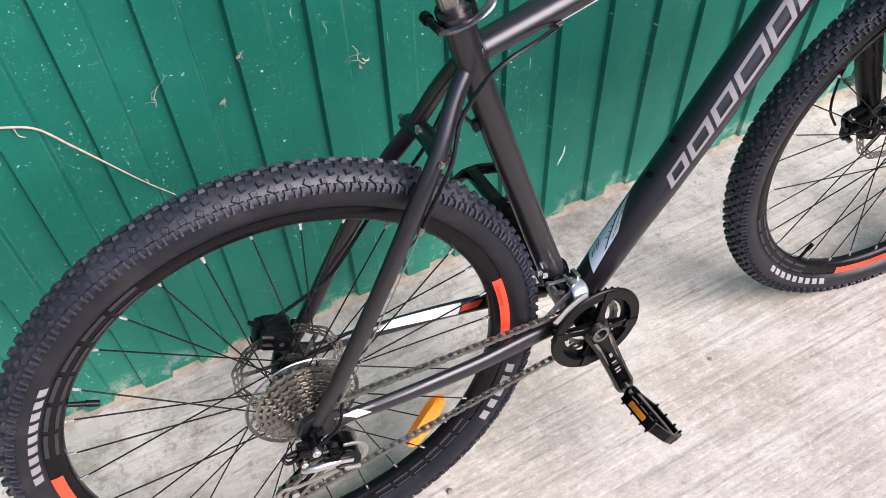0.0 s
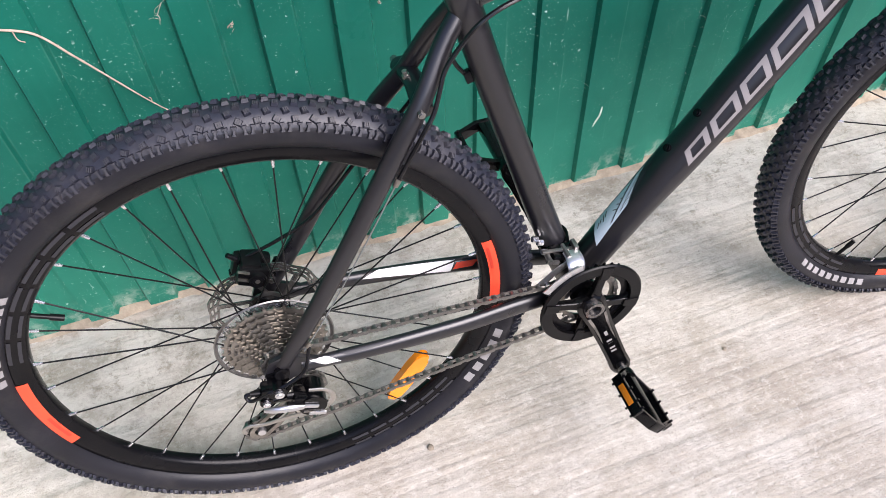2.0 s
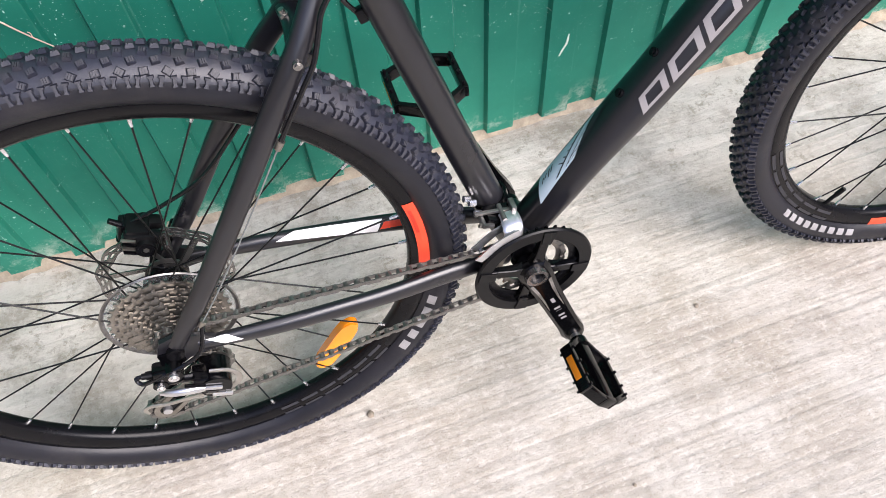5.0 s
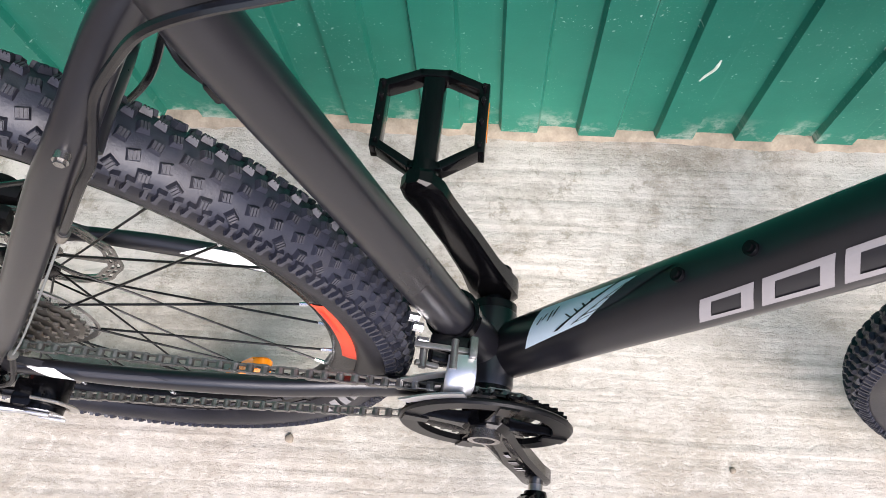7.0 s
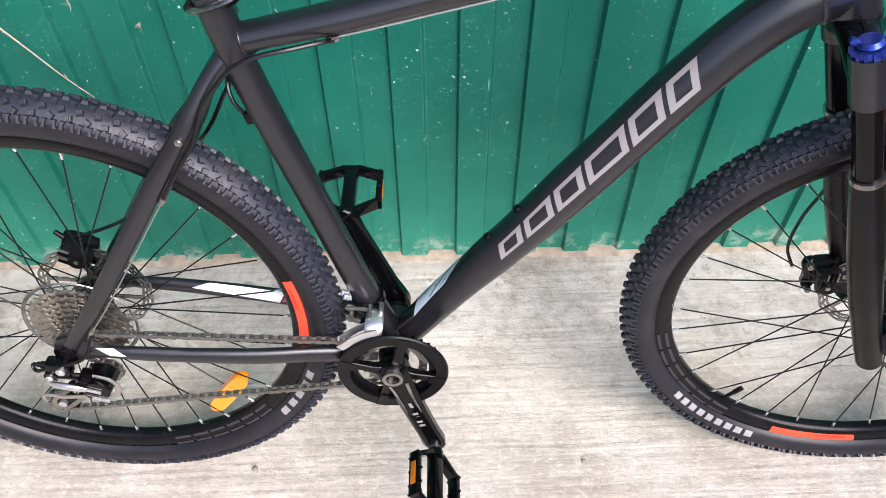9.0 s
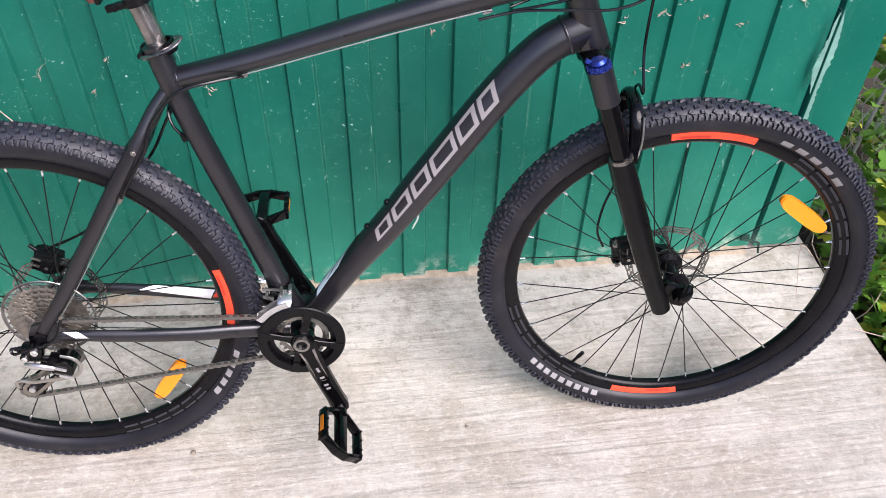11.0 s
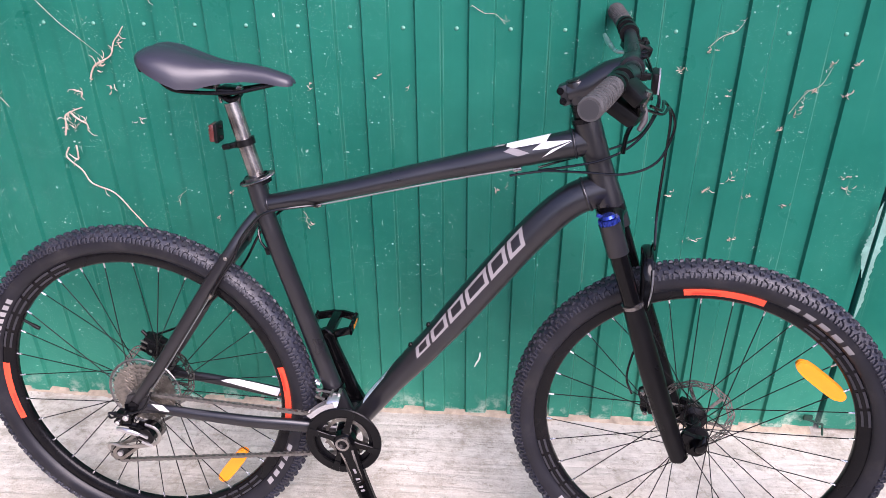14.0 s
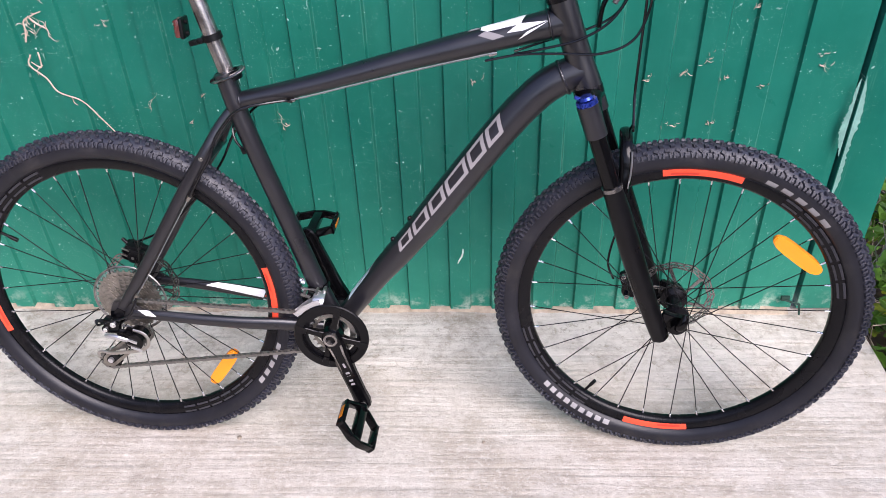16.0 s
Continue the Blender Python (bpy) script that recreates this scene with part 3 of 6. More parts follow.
def build_shade_walls():
    """Unseen plain walls added to block low sky light, one behind and one on each side of the place."""
    bm = bmesh.new()
    box(bm, (-1.0, -4.6, 0.6), (9.0, 0.2, 1.4))
    tagged(part("shade_wall_south", bm, M_PLASTER), "unseen plaster wall added behind to block low sky light", "wall", kind="structure")
    bm = bmesh.new()
    box(bm, (-1.9, -1.8, 1.05), (0.2, 5.38, 2.3))
    tagged(part("shade_wall_west", bm, M_PLASTER), "unseen plaster wall added to shade the fence's left end", "wall", kind="structure")
    bm = bmesh.new()
    box(bm, (4.0, -1.9, 0.75), (0.2, 5.2, 1.7))
    tagged(part("shade_wall_east", bm, M_PLASTER), "unseen plaster wall added to dim reflections from the east", "wall", kind="structure")


build_ground()
build_shade_walls()
build_earth()
build_fence()

# ---------------------------------------------------------------- the bicycle
R_WHEEL = 0.365
BASE = pose(0.0951, 0.5778, GROUND_Z, 0, 0, -2.16) @ pose(0, 0, 0, -7.52, 0, 0) @ pose(0, 0, 0, 0, 0.23, 0) @ Matrix.Scale(1.015, 4)
bike = tagged(new("bicycle"), "matte black mountain bicycle leaning against the green fence", "bicycle")
bike.matrix_basis = BASE
HEAD = radians(70.5)
AXIS = Vector((-math.cos(HEAD), 0, math.sin(HEAD)))
HEAD_LOW = Vector((0.921, 0, 0.817))
STEER = Matrix.Translation(HEAD_LOW) @ Matrix.Rotation(radians(-7.1), 4, AXIS) @ Matrix.Translation(-HEAD_LOW)
BB = Vector((0.433, 0, 0.316))


def on_axis(d, fwd=0.0, y=0.0):
    """A point d metres up the steering axis from the head tube's foot, fwd ahead of it."""
    return HEAD_LOW + AXIS * d + Vector((math.sin(HEAD), 0, math.cos(HEAD))) * fwd + Vector((0, y, 0))


# frame
bm = bmesh.new()
lathe(bm, [(0.0, -0.038), (0.021, -0.038), (0.0225, -0.034), (0.0225, 0.034), (0.021, 0.038), (0.0, 0.038)], Matrix.Translation(BB), 32)
frame_ob = part("frame", bm, M_FRAME, bike, "matte black aluminium frame")
for y in (-0.066, 0.066):
    bm = bmesh.new()
    plate(bm, [(-0.022, 0.362), (-0.012, 0.385), (0.012, 0.392), (0.05, 0.368), (0.05, 0.35), (0.012, 0.345), (-0.006, 0.333), (-0.02, 0.335)], y - 0.003, y + 0.003)
    part("dropout", bm, M_FRAME, frame_ob)
TOP = Tube([(0.279, -0.008, 0.791), (0.417, -0.004, 0.821), (0.60, 0, 0.868), (0.74, 0, 0.902), (0.872, 0, 0.934)], [(0.0180, 0.0155), (0.0205, 0.0165), (0.0215, 0.0185), (0.0225, 0.0225), (0.0225, 0.0255)], 36)
DOWN = Tube([(0.439, 0, 0.308), (0.5215, 0, 0.417), (0.6045, 0, 0.5195), (0.6975, 0, 0.642), (0.760, 0, 0.725), (0.815, 0, 0.7895), (0.8585, 0, 0.8275), (0.911, 0, 0.850)],
            [(0.0265, 0.0205), (0.028, 0.0225), (0.029, 0.027), (0.030, 0.0305), (0.029, 0.0305), (0.0268, 0.0305), (0.0258, 0.0308)], 48)
SEAT = Tube([(0.271, -0.009, 0.845), (0.294, -0.010, 0.75), (0.344, -0.004, 0.578), (0.396, 0, 0.405), (0.428, 0, 0.315)], [0.0183, 0.0180, 0.0180, 0.0190, 0.0205], 32)
HEADT = Tube([on_axis(0.0), on_axis(0.08), on_axis(0.163)], [0.0265, 0.0235, 0.0245], 20)
for nm, t in (("top_tube", TOP), ("down_tube", DOWN), ("seat_tube", SEAT), ("head_tube", HEADT)):
    bm = bmesh.new()
    t.mesh(bm, 28)
    part(nm, bm, M_FRAME, frame_ob)


def bead(tube, s, r, name="weld_bead"):
    """A rippled weld round the end of a tube."""
    bm = bmesh.new()
    n, k = 56, 6
    rings = []
    for i in range(n):
        c, sd, up, (a, b) = tube.at(s)
        g = 2 * math.pi * i / n
        out = (-sd * math.cos(g) * a + up * math.sin(g) * b)
        t = sd.cross(up).normalized()
        rr = r * (1 + 0.18 * math.sin(i * 2.6))
        rings.append([bm.verts.new(c + out + out.normalized() * rr * math.cos(h) * 0.7 + t * rr * math.sin(h)) for h in [2 * math.pi * j / k for j in range(k)]])
    for i in range(n):
        for j in range(k):
            bm.faces.new((rings[i][j], rings[i][(j + 1) % k], rings[(i + 1) % n][(j + 1) % k], rings[(i + 1) % n][j]))
    part(name, bm, M_FRAME, frame_ob, sharp=80)


bead(TOP, 0.962, 0.0028)
bead(TOP, 0.03, 0.002)
bead(DOWN, 0.950, 0.0030)
STAYS = {}
for sgn in (-1, 1):
    wide = 1.0 if sgn < 0 else 0.70
    ss = Tube([(0.279, sgn * 0.010 * wide - 0.003, 0.778), (0.256 - 0.003 * (sgn > 0), sgn * 0.024 * wide, 0.752 - 0.009 * (sgn > 0)), (0.2235, sgn * 0.043 * wide, 0.703 - 0.007 * (sgn > 0)), (0.184, sgn * 0.0515 * (wide + 0.14 * (sgn > 0)), 0.645), (0.12, sgn * 0.060, 0.545), (0.06, sgn * 0.064, 0.452), (0.004, sgn * 0.067, 0.372)],
              [(0.0105, 0.0108), (0.0092, 0.0112), (0.0092, 0.0122), (0.0088, 0.0122), (0.0085, 0.0120), (0.0085, 0.0115), (0.007, 0.010)], 40)
    cs = Tube([(0.026, sgn * 0.066, 0.361), (0.12, sgn * 0.065, 0.351), (0.24, sgn * 0.058, 0.338), (0.33, sgn * 0.047, 0.329), (0.41, sgn * 0.036, 0.317)],
              [(0.007, 0.010), (0.0085, 0.012), (0.009, 0.0135), (0.009, 0.0145), (0.0085, 0.0145)], 32)
    STAYS[sgn] = (ss, cs)
    for nm, t in (("seat_stay", ss), ("chain_stay", cs)):
        bm = bmesh.new()
        t.mesh(bm, 20)
        part(nm, bm, M_FRAME, frame_ob)
    bm = bmesh.new()
    rod(bm, (0.2195, sgn * 0.046, 0.697), (0.2195, sgn * 0.0575, 0.697), 0.0043, 16)
    rod(bm, (0.2195, sgn * 0.0570, 0.697), (0.2195, sgn * 0.0595, 0.697), 0.0030, 6)
    part("boss_bolt", bm, M_ROTOR, frame_ob, "small dull steel boss bolt")
bm = bmesh.new()
Tube([(0.224, -0.047, 0.694), (0.226, -0.03, 0.698), (0.228, 0, 0.700), (0.226, 0.03, 0.698), (0.224, 0.047, 0.694)], [(0.012, 0.010)] * 2, 16, (1, 0, 0)).mesh(bm, 14)
part("stay_bridge", bm, M_FRAME, frame_ob)
bm = bmesh.new()
rod(bm, (0.222, 0.004, 0.700), (0.220, 0.004, 0.709), 0.0045, 8)
rod(bm, (0.220, 0.004, 0.709), (0.219, 0.004, 0.714), 0.003, 8)
part("bridge_bolt", bm, M_STEEL, frame_ob, "bright bolt on the stay bridge")
for s in (0.318, 0.40):
    bm = bmesh.new()
    a = DOWN.point(s, 90, -0.001)
    b = DOWN.point(s, 90, 0.0035)
    rod(bm, a, b, 0.0052, 14)
    rod(bm, b, b + (b - a) * 0.4, 0.0032, 6)
    part("bottle_boss", bm, M_ANOD, frame_ob, "bottle cage bolt")


def decal(tube, quads, material, name, label, **k):
    bm = bmesh.new()
    for q in quads:
        tube.patch(bm, q, **k)
    return part(name, bm, material, frame_ob, label)


# down tube emblem: six slanted hollow plain shapes in grey
def emblem_frame(s0, s1):
    """A slanted hollow block: two long bars and two short ones."""

    def pt(a, f):
        g = (a - 0.32) / 0.43
        lo, hi = 12 - 10 * g, 48 + 12 * g
        return (a + (0.016 + 0.010 * g) * f, lo + (hi - lo) * f)

    def q(a, b, f0, f1):
        return [pt(a, f0), pt(b, f0), pt(b, f1), pt(a, f1)]
    w = 0.013
    return [q(s0, s1, 0.0, 0.2), q(s0, s1, 0.8, 1.0), q(s0, s0 + w, 0.2, 0.8), q(s1 - w, s1, 0.2, 0.8)]


blocks, s = [], 0.318
for w in (0.058, 0.068, 0.064, 0.086, 0.066, 0.056):
    blocks += emblem_frame(s, s + w)
    s += w + 0.0085
decal(DOWN, blocks, M_LOGO, "emblem", "grey row of slanted hollow plain blocks on the down tube", nu=6, nv=6)
decal(DOWN, [[(0.088, 58), (0.19, 70), (0.262, 118), (0.115, 126)]], M_PALE, "sticker", "pale blue-white angular sticker", nu=14, nv=10)
lines = [((0.140, 70), (0.238, 121), 0.007), ((0.168, 72), (0.250, 110), 0.003)]
lines += [((0.112 + 0.009 * k, 92 + 5 * (k % 2)), (0.120 + 0.009 * k, 104 + 3 * k), 0.0028) for k in range(4)]
lines += [((0.168 + 0.011 * k, 84 + 5 * k), (0.160 + 0.013 * k, 93 + 4 * k), 0.003) for k in range(5)]
for a, b, w in lines:
    decal(DOWN, [[a, (a[0] + w, a[1]), (b[0] + w, b[1]), b]], M_FRAME, "sticker_line", "", off=0.0012)
decal(DOWN, [[(0.17, 73), (0.24, 84), (0.315, 114), (0.272, 118)]], M_GREY, "sticker_shade", "")
# angular white flash on the top tube
decal(TOP, [[(0.772, 60), (0.900, 78), (0.905, 100), (0.775, 92)], [(0.790, 46), (0.885, 42), (0.900, 78), (0.772, 62)], [(0.842, 20), (0.888, 14), (0.958, 28), (0.878, 46)], [(0.868, -18), (0.895, 6), (0.960, 26), (0.905, 0)]], M_WHITE, "flash_decal", "angular white flash on the top tube", nu=8, nv=6)
decal(TOP, [[(0.735, 72), (0.770, 74), (0.765, 92), (0.745, 90)], [(0.762, 38), (0.785, 52), (0.835, 10), (0.800, 6)]], M_LOGO, "flash_shade", "", nu=8, nv=6)
for sgn in (-1, 1):
    cs = STAYS[sgn][1]
    if sgn < 0:
        decal(cs, [[(0.02, 70), (0.085, 72), (0.13, 8), (0.075, 4)]], M_WHITE, "stay_decal", "white panel on the chain stay")
        decal(cs, [[(0.13, 75), (0.30, 80), (0.34, 60), (0.15, 45)]], M_GREY, "stay_shade", "")
    else:
        decal(cs, [[(0.28, 24), (0.345, 80), (0.635, 68), (0.615, -16)]], M_WHITE, "stay_decal", "white panel on the chain stay", nu=16)
        decal(cs, [[(0.625, 0), (0.640, 46), (0.725, 54), (0.70, 10)]], M_RED, "stay_tip", "orange-red tip on the chain stay")

# seat post, clamp and rear reflector
bm = bmesh.new()
POST = Tube([(0.281, 0, 0.815), (0.2585, 0, 0.900), (0.238, 0, 0.980)], [0.0148, 0.0148, 0.0148], 12)
POST.mesh(bm, 24)
post = part("seat_post", bm, M_POST, bike, "scuffed grey aluminium seat post")
bm = bmesh.new()
box(bm, (0.236, 0, 1.003), (0.034, 0.046, 0.009), pose(0, 0, 0, 0, 4), 0.004)
Tube([(0.214, 0, 1.000), (0.226, 0, 0.990), (0.240, 0, 0.985), (0.256, 0, 0.994)], [(0.014, 0.004), (0.016, 0.006), (0.014, 0.004)], 12).mesh(bm, 12)
part("head_clamp", bm, M_ANOD, post, "black saddle clamp")
for x0, x1 in ((0.256, 0.252), (0.214, 0.219)):
    bm = bmesh.new()
    rod(bm, (x0, 0, 1.007), (x1, 0, 0.978), 0.0032, 10)
    rod(bm, (x0, -0.006, 1.006), (x0, 0.006, 1.006), 0.0048, 12)
    part("clamp_bolt", bm, M_POST, post, "steel clamp bolt")
clampc = Vector((0.2775, 0, 0.838))
CM = Matrix.Translation(clampc) @ pose(0, 0, 0, 0, -14.5)
bm = bmesh.new()
ring_plate(bm, circle(0.0225, 28), circle(0.0186, 28), -0.0085, 0.0085)
bmesh.ops.transform(bm, matrix=CM @ pose(0, 0, 0, 90), verts=bm.verts[:])
clamp = part("seat_clamp", bm, M_ANOD, bike, "black quick-release seat clamp")
bm = bmesh.new()
Tube([(-0.03, -0.010, -0.002), (-0.020, -0.024, -0.001), (0.004, -0.032, 0.002), (0.026, -0.029, 0.006), (0.036, -0.018, 0.010), (0.030, -0.008, 0.011)], [(0.0035, 0.004), (0.003, 0.006), (0.003, 0.007), (0.003, 0.005)], 20, (0, 0, 1)).mesh(bm, 12)
bmesh.ops.transform(bm, matrix=CM, verts=bm.verts[:])
part("lever", bm, M_POST, clamp, "grey cam lever")
bm = bmesh.new()
rod(bm, (-0.028, -0.016, 0), (-0.028, 0.018, 0), 0.005, 12)
rod(bm, (-0.028, 0.014, 0), (-0.028, 0.024, 0), 0.007, 12)
bmesh.ops.transform(bm, matrix=CM, verts=bm.verts[:])
part("nut", bm, M_ANOD, clamp)
LM = Matrix.Translation((0.2570, 0, 0.908)) @ pose(0, 0, 0, 0, -14)
bm = bmesh.new()
ring_plate(bm, circle(0.018, 24), circle(0.0149, 24), -0.006, 0.006)
bmesh.ops.transform(bm, matrix=LM @ pose(0, 0, 0, 90), verts=bm.verts[:])
for v in box(bm, (0, 0, 0), (0.03, 0.010, 0.010), None, 0.002):
    v.co = LM @ (v.co + Vector((-0.030, 0, -0.002)))
for v in rod(bm, (-0.03, -0.012, -0.002), (-0.03, 0.012, -0.002), 0.004):
    v.co = LM @ v.co
light = part("rear_reflector", bm, M_PLAST, bike, "dull red rear reflector on a black bracket")
bm = bmesh.new()
box(bm, (0, 0, 0), (0.007, 0.034, 0.036), None, 0.003)
rod(bm, (0.003, 0, -0.010), (0.008, 0, -0.010), 0.004, 10)
rod(bm, (0.003, 0, 0.010), (0.008, 0, 0.010), 0.004, 10)
part("housing", bm, M_PLAST, light, local=LM @ pose(-0.043, 0, 0.0275, 0, 14))
bm = bmesh.new()
box(bm, (0, 0, 0), (0.010, 0.031, 0.033), None, 0.004)
for i in range(5):
    box(bm, (-0.005, 0, -0.012 + i * 0.006), (0.003, 0.026, 0.0022))
part("lens", bm, M_REDREF, light, "dull red lens", LM @ pose(-0.0505, 0, 0.0295, 0, 14))


# saddle
def build_saddle():
    bm = bmesh.new()
    st = [  # x, half width, height of the crown, edge height
        (0.090, 0.030, 1.069, 1.064), (0.095, 0.052, 1.076, 1.060), (0.106, 0.065, 1.082, 1.051), (0.125, 0.071, 1.085, 1.040), (0.148, 0.072, 1.082, 1.028), (0.172, 0.069, 1.075, 1.017),
        (0.198, 0.057, 1.067, 1.015), (0.222, 0.042, 1.061, 1.020), (0.248, 0.030, 1.057, 1.0235), (0.280, 0.0240, 1.053, 1.025), (0.315, 0.0212, 1.047, 1.023), (0.340, 0.0205, 1.040, 1.019), (0.356, 0.0175, 1.034, 1.0175), (0.364, 0.010, 1.027, 1.018)]
    rings = []
    m = 18
    for x, w, zt, ze in st:
        ring = []
        for j in range(m + 1):
            f = j / m
            a = math.pi * f
            yy = -w * math.cos(a)
            h = math.sin(a) ** 0.62
            dip = -0.0035 * math.exp(-(yy / 0.012) ** 2) if x < 0.25 else 0
            ring.append(bm.verts.new((x, yy, ze + (zt - ze) * h + dip)))
        for j in range(m - 1, 0, -3):
            a = math.pi * j / m
            ring.append(bm.verts.new((x, -w * 0.93 * math.cos(a), ze + 0.004)))
        rings.append(ring)
    k = len(rings[0])
    for A, B in zip(rings, rings[1:]):
        for j in range(k):
            bm.faces.new((A[j], A[(j + 1) % k], B[(j + 1) % k], B[j]))
    bm.faces.new(rings[0])
    bm.faces.new(rings[-1])
    bmesh.ops.subdivide_edges(bm, edges=bm.edges[:], cuts=1, use_grid_fill=True, smooth=0.6)
    saddle = part("saddle", bm, M_SADDLE, bike, "satin black padded saddle", pose(-0.0015, 0, -0.004) @ Matrix.Diagonal((0.98, 1, 1, 1)), 60)
    for sgn in (-1, 1):
        part("rail", tube_bm([(0.122, sgn * 0.040, 1.036), (0.142, sgn * 0.034, 1.014), (0.168, sgn * 0.027, 1.0055), (0.25, sgn * 0.022, 1.0045), (0.30, sgn * 0.015, 1.013), (0.335, sgn * 0.008, 1.021)], 0.0036, 30, 10), M_ANOD, saddle, "black steel rail")
    bm = bmesh.new()
    Tube([(0.106, -0.055, 1.046), (0.100, 0, 1.056), (0.106, 0.055, 1.046)], [(0.004, 0.004)] * 2, 14, (1, 0, 0)).mesh(bm, 8)
    part("rim_edge", bm, M_PLAST, saddle)


build_saddle()


# wheels
def build_wheel(local, name, label, phase, front):
    """A 29-inch wheel in its own frame: axle along y, hub at the origin."""
    bm = bmesh.new()
    if front:
        prof = [(0.0, -0.052), (0.010, -0.052), (0.012, -0.040), (0.026, -0.036), (0.027, -0.031), (0.016, -0.026), (0.014, 0.0), (0.016, 0.024), (0.027, 0.029), (0.027, 0.033), (0.020, 0.037), (0.020, 0.050), (0.0, 0.051)]
    else:
        prof = [(0.0, -0.064), (0.009, -0.064), (0.010, -0.056), (0.017, -0.052), (0.017, -0.022), (0.028, -0.020), (0.028, -0.016), (0.017, -0.012), (0.016, 0.022), (0.029, 0.030), (0.029, 0.034), (0.020, 0.038), (0.019, 0.060), (0.0, 0.064)]
    lathe(bm, prof, None, 36)
    wheel = part(name, bm, M_ANOD, bike, label, local)
    # tyre carcass
    bm = bmesh.new()
    Rm, rt = 0.3365, 0.0262
    prof = [(0.3125, -0.0105), (0.3155, -0.0160)]
    for d in range(-62, 63, 6):
        g = radians(d * 2.14)
        prof.append((Rm - 0.0005 + rt * math.cos(g) * (0.985 if abs(d) < 30 else 1), rt * 0.99 * math.sin(g)))
    prof += [(0.3155, 0.0160), (0.3125, 0.0105)]
    lathe(bm, prof, None, 150, True)
    for f in bm.faces:
        c = f.calc_center_median()
        f.material_index = 1 if math.hypot(c.x, c.z) > Rm + rt * 0.42 else 0
    tyre = part("tyre", bm, M_WALL, wheel, "knobbly black tyre", sharp=50)
    tyre.data.materials.append(M_RUB)
    # tread blocks
    random.seed(11)
    verts, faces, skin = [], [], []

    def block(th, g, lx, ly, h, turn, sipes):
        """A tapered block on the carcass at angle th round the wheel and g across it."""
        er = Vector((math.cos(th), 0, math.sin(th)))
        et = Vector((-math.sin(th), 0, math.cos(th)))
        nrm = (er * math.cos(g) + Vector((0, 1, 0)) * math.sin(g)).normalized()
        c = er * (Rm + rt * math.cos(g)) + Vector((0, rt * math.sin(g), 0)) - nrm * 0.0008
        u = et * math.cos(turn) + nrm.cross(et) * math.sin(turn)
        v = nrm.cross(u)

        def slab(o, a, b, z0, z1, tap, ov=0.0, worn=0):
            k = len(verts)
            for z, f in ((z0, 1.0), (z1, tap)):
                for p, q in ((-1, -1), (1, -1), (1, 1), (-1, 1)):
                    verts.append(c + u * (o + p * a * f) + v * (ov + q * b * f) + nrm * z)
            for i, fc in enumerate(((4, 5, 6, 7), (0, 1, 5, 4), (1, 2, 6, 5), (2, 3, 7, 6), (3, 0, 4, 7))):
                faces.append([k + j for j in fc])
                skin.append(worn if i == 0 else 0)
        if sipes:
            slab(0, lx, ly, 0, h * 0.80, 0.80)
            w = lx / 3.4
            for o in (-0.52 * lx, 0, 0.52 * lx):
                slab(o, w * 0.66, ly * 0.76, h * 0.8, h, 0.92, 0.0, 1)
        else:
            slab(0, lx * 0.55, ly, 0, h, 0.80, 0.0, 1)
            slab(0, lx, ly * 0.26, 0, h * 0.95, 0.78, -ly * 0.80, 1)
            slab(0, lx * 0.85, ly * 0.22, 0, h * 0.95, 0.78, ly * 0.80, 1)
    N = 116
    for i in range(N):
        th = 2 * math.pi * i / N
        st = 2 * math.pi / N
        for sg in (-1, 1):
            o = 0 if sg < 0 else st * 0.5
            block(th + o, sg * 0.17, 0.0040, 0.0036, 0.0042, 0.15 * sg, True)
            block(th + o + st * 0.5, sg * 0.50, 0.0040, 0.0036, 0.0044, -0.30 * sg, True)
            block(th + o, sg * 0.85, 0.0041, 0.0036, 0.0045, (0.55 if i % 2 else -0.15) * sg, True)
            block(th + o + st * 0.30, sg * 1.17, 0.0029, 0.0048, 0.0042, 0.10 * sg, False)
            block(th + o + st * 0.72, sg * 1.17, 0.0029, 0.0048, 0.0042, -0.14 * sg, False)
    me = bpy.data.meshes.new("tread")
    me.from_pydata([tuple(v) for v in verts], [], faces)
    me.materials.append(M_RUB)
    me.materials.append(M_WORN)
    me.polygons.foreach_set("material_index", skin)
    tread = new("tread", me)
    tread.parent = wheel
    tagged(tread, "rows of square siped rubber knobs", kind="stuff")
    # rim
    bm = bmesh.new()
    lathe(bm, [(0.3165, -0.0135), (0.3155, -0.0145), (0.307, -0.0142), (0.2955, -0.0105), (0.2905, -0.006), (0.290, 0.0), (0.2905, 0.006), (0.2955, 0.0105), (0.307, 0.0142), (0.3155, 0.0145), (0.3165, 0.0135), (0.311, 0.011), (0.307, 0.0), (0.311, -0.011)], None, 120, True)
    part("rim", bm, M_ANOD, wheel, "black aluminium rim", sharp=50)

    # prints on rim and sidewall
    def arc(bm, a0, a1, f0, f1, surf, side=-1, n=10, off=0.0007):
        """Bent patch from angle a0 to a1; f runs over the surface from its inner to its outer edge."""
        g = []
        for i in range(n + 1):
            a = radians(a0 + (a1 - a0) * i / n)
            row = []
            for j in range(4):
                f = f0 + (f1 - f0) * j / 3
                if surf == "rim":
                    r, y = (0.2955 + (0.307 - 0.2955) * min(1, f / 0.6), 0.0105 + 0.0037 * min(1, f / 0.6)) if f < 0.6 else (0.307 + 0.0085 * (f - 0.6) / 0.4, 0.0142 + 0.0003 * (f - 0.6) / 0.4)
                    y += off
                else:
                    h = radians(107 - 32 * f)
                    r, y = Rm + (rt + off) * math.cos(h), (rt + off) * math.sin(h)
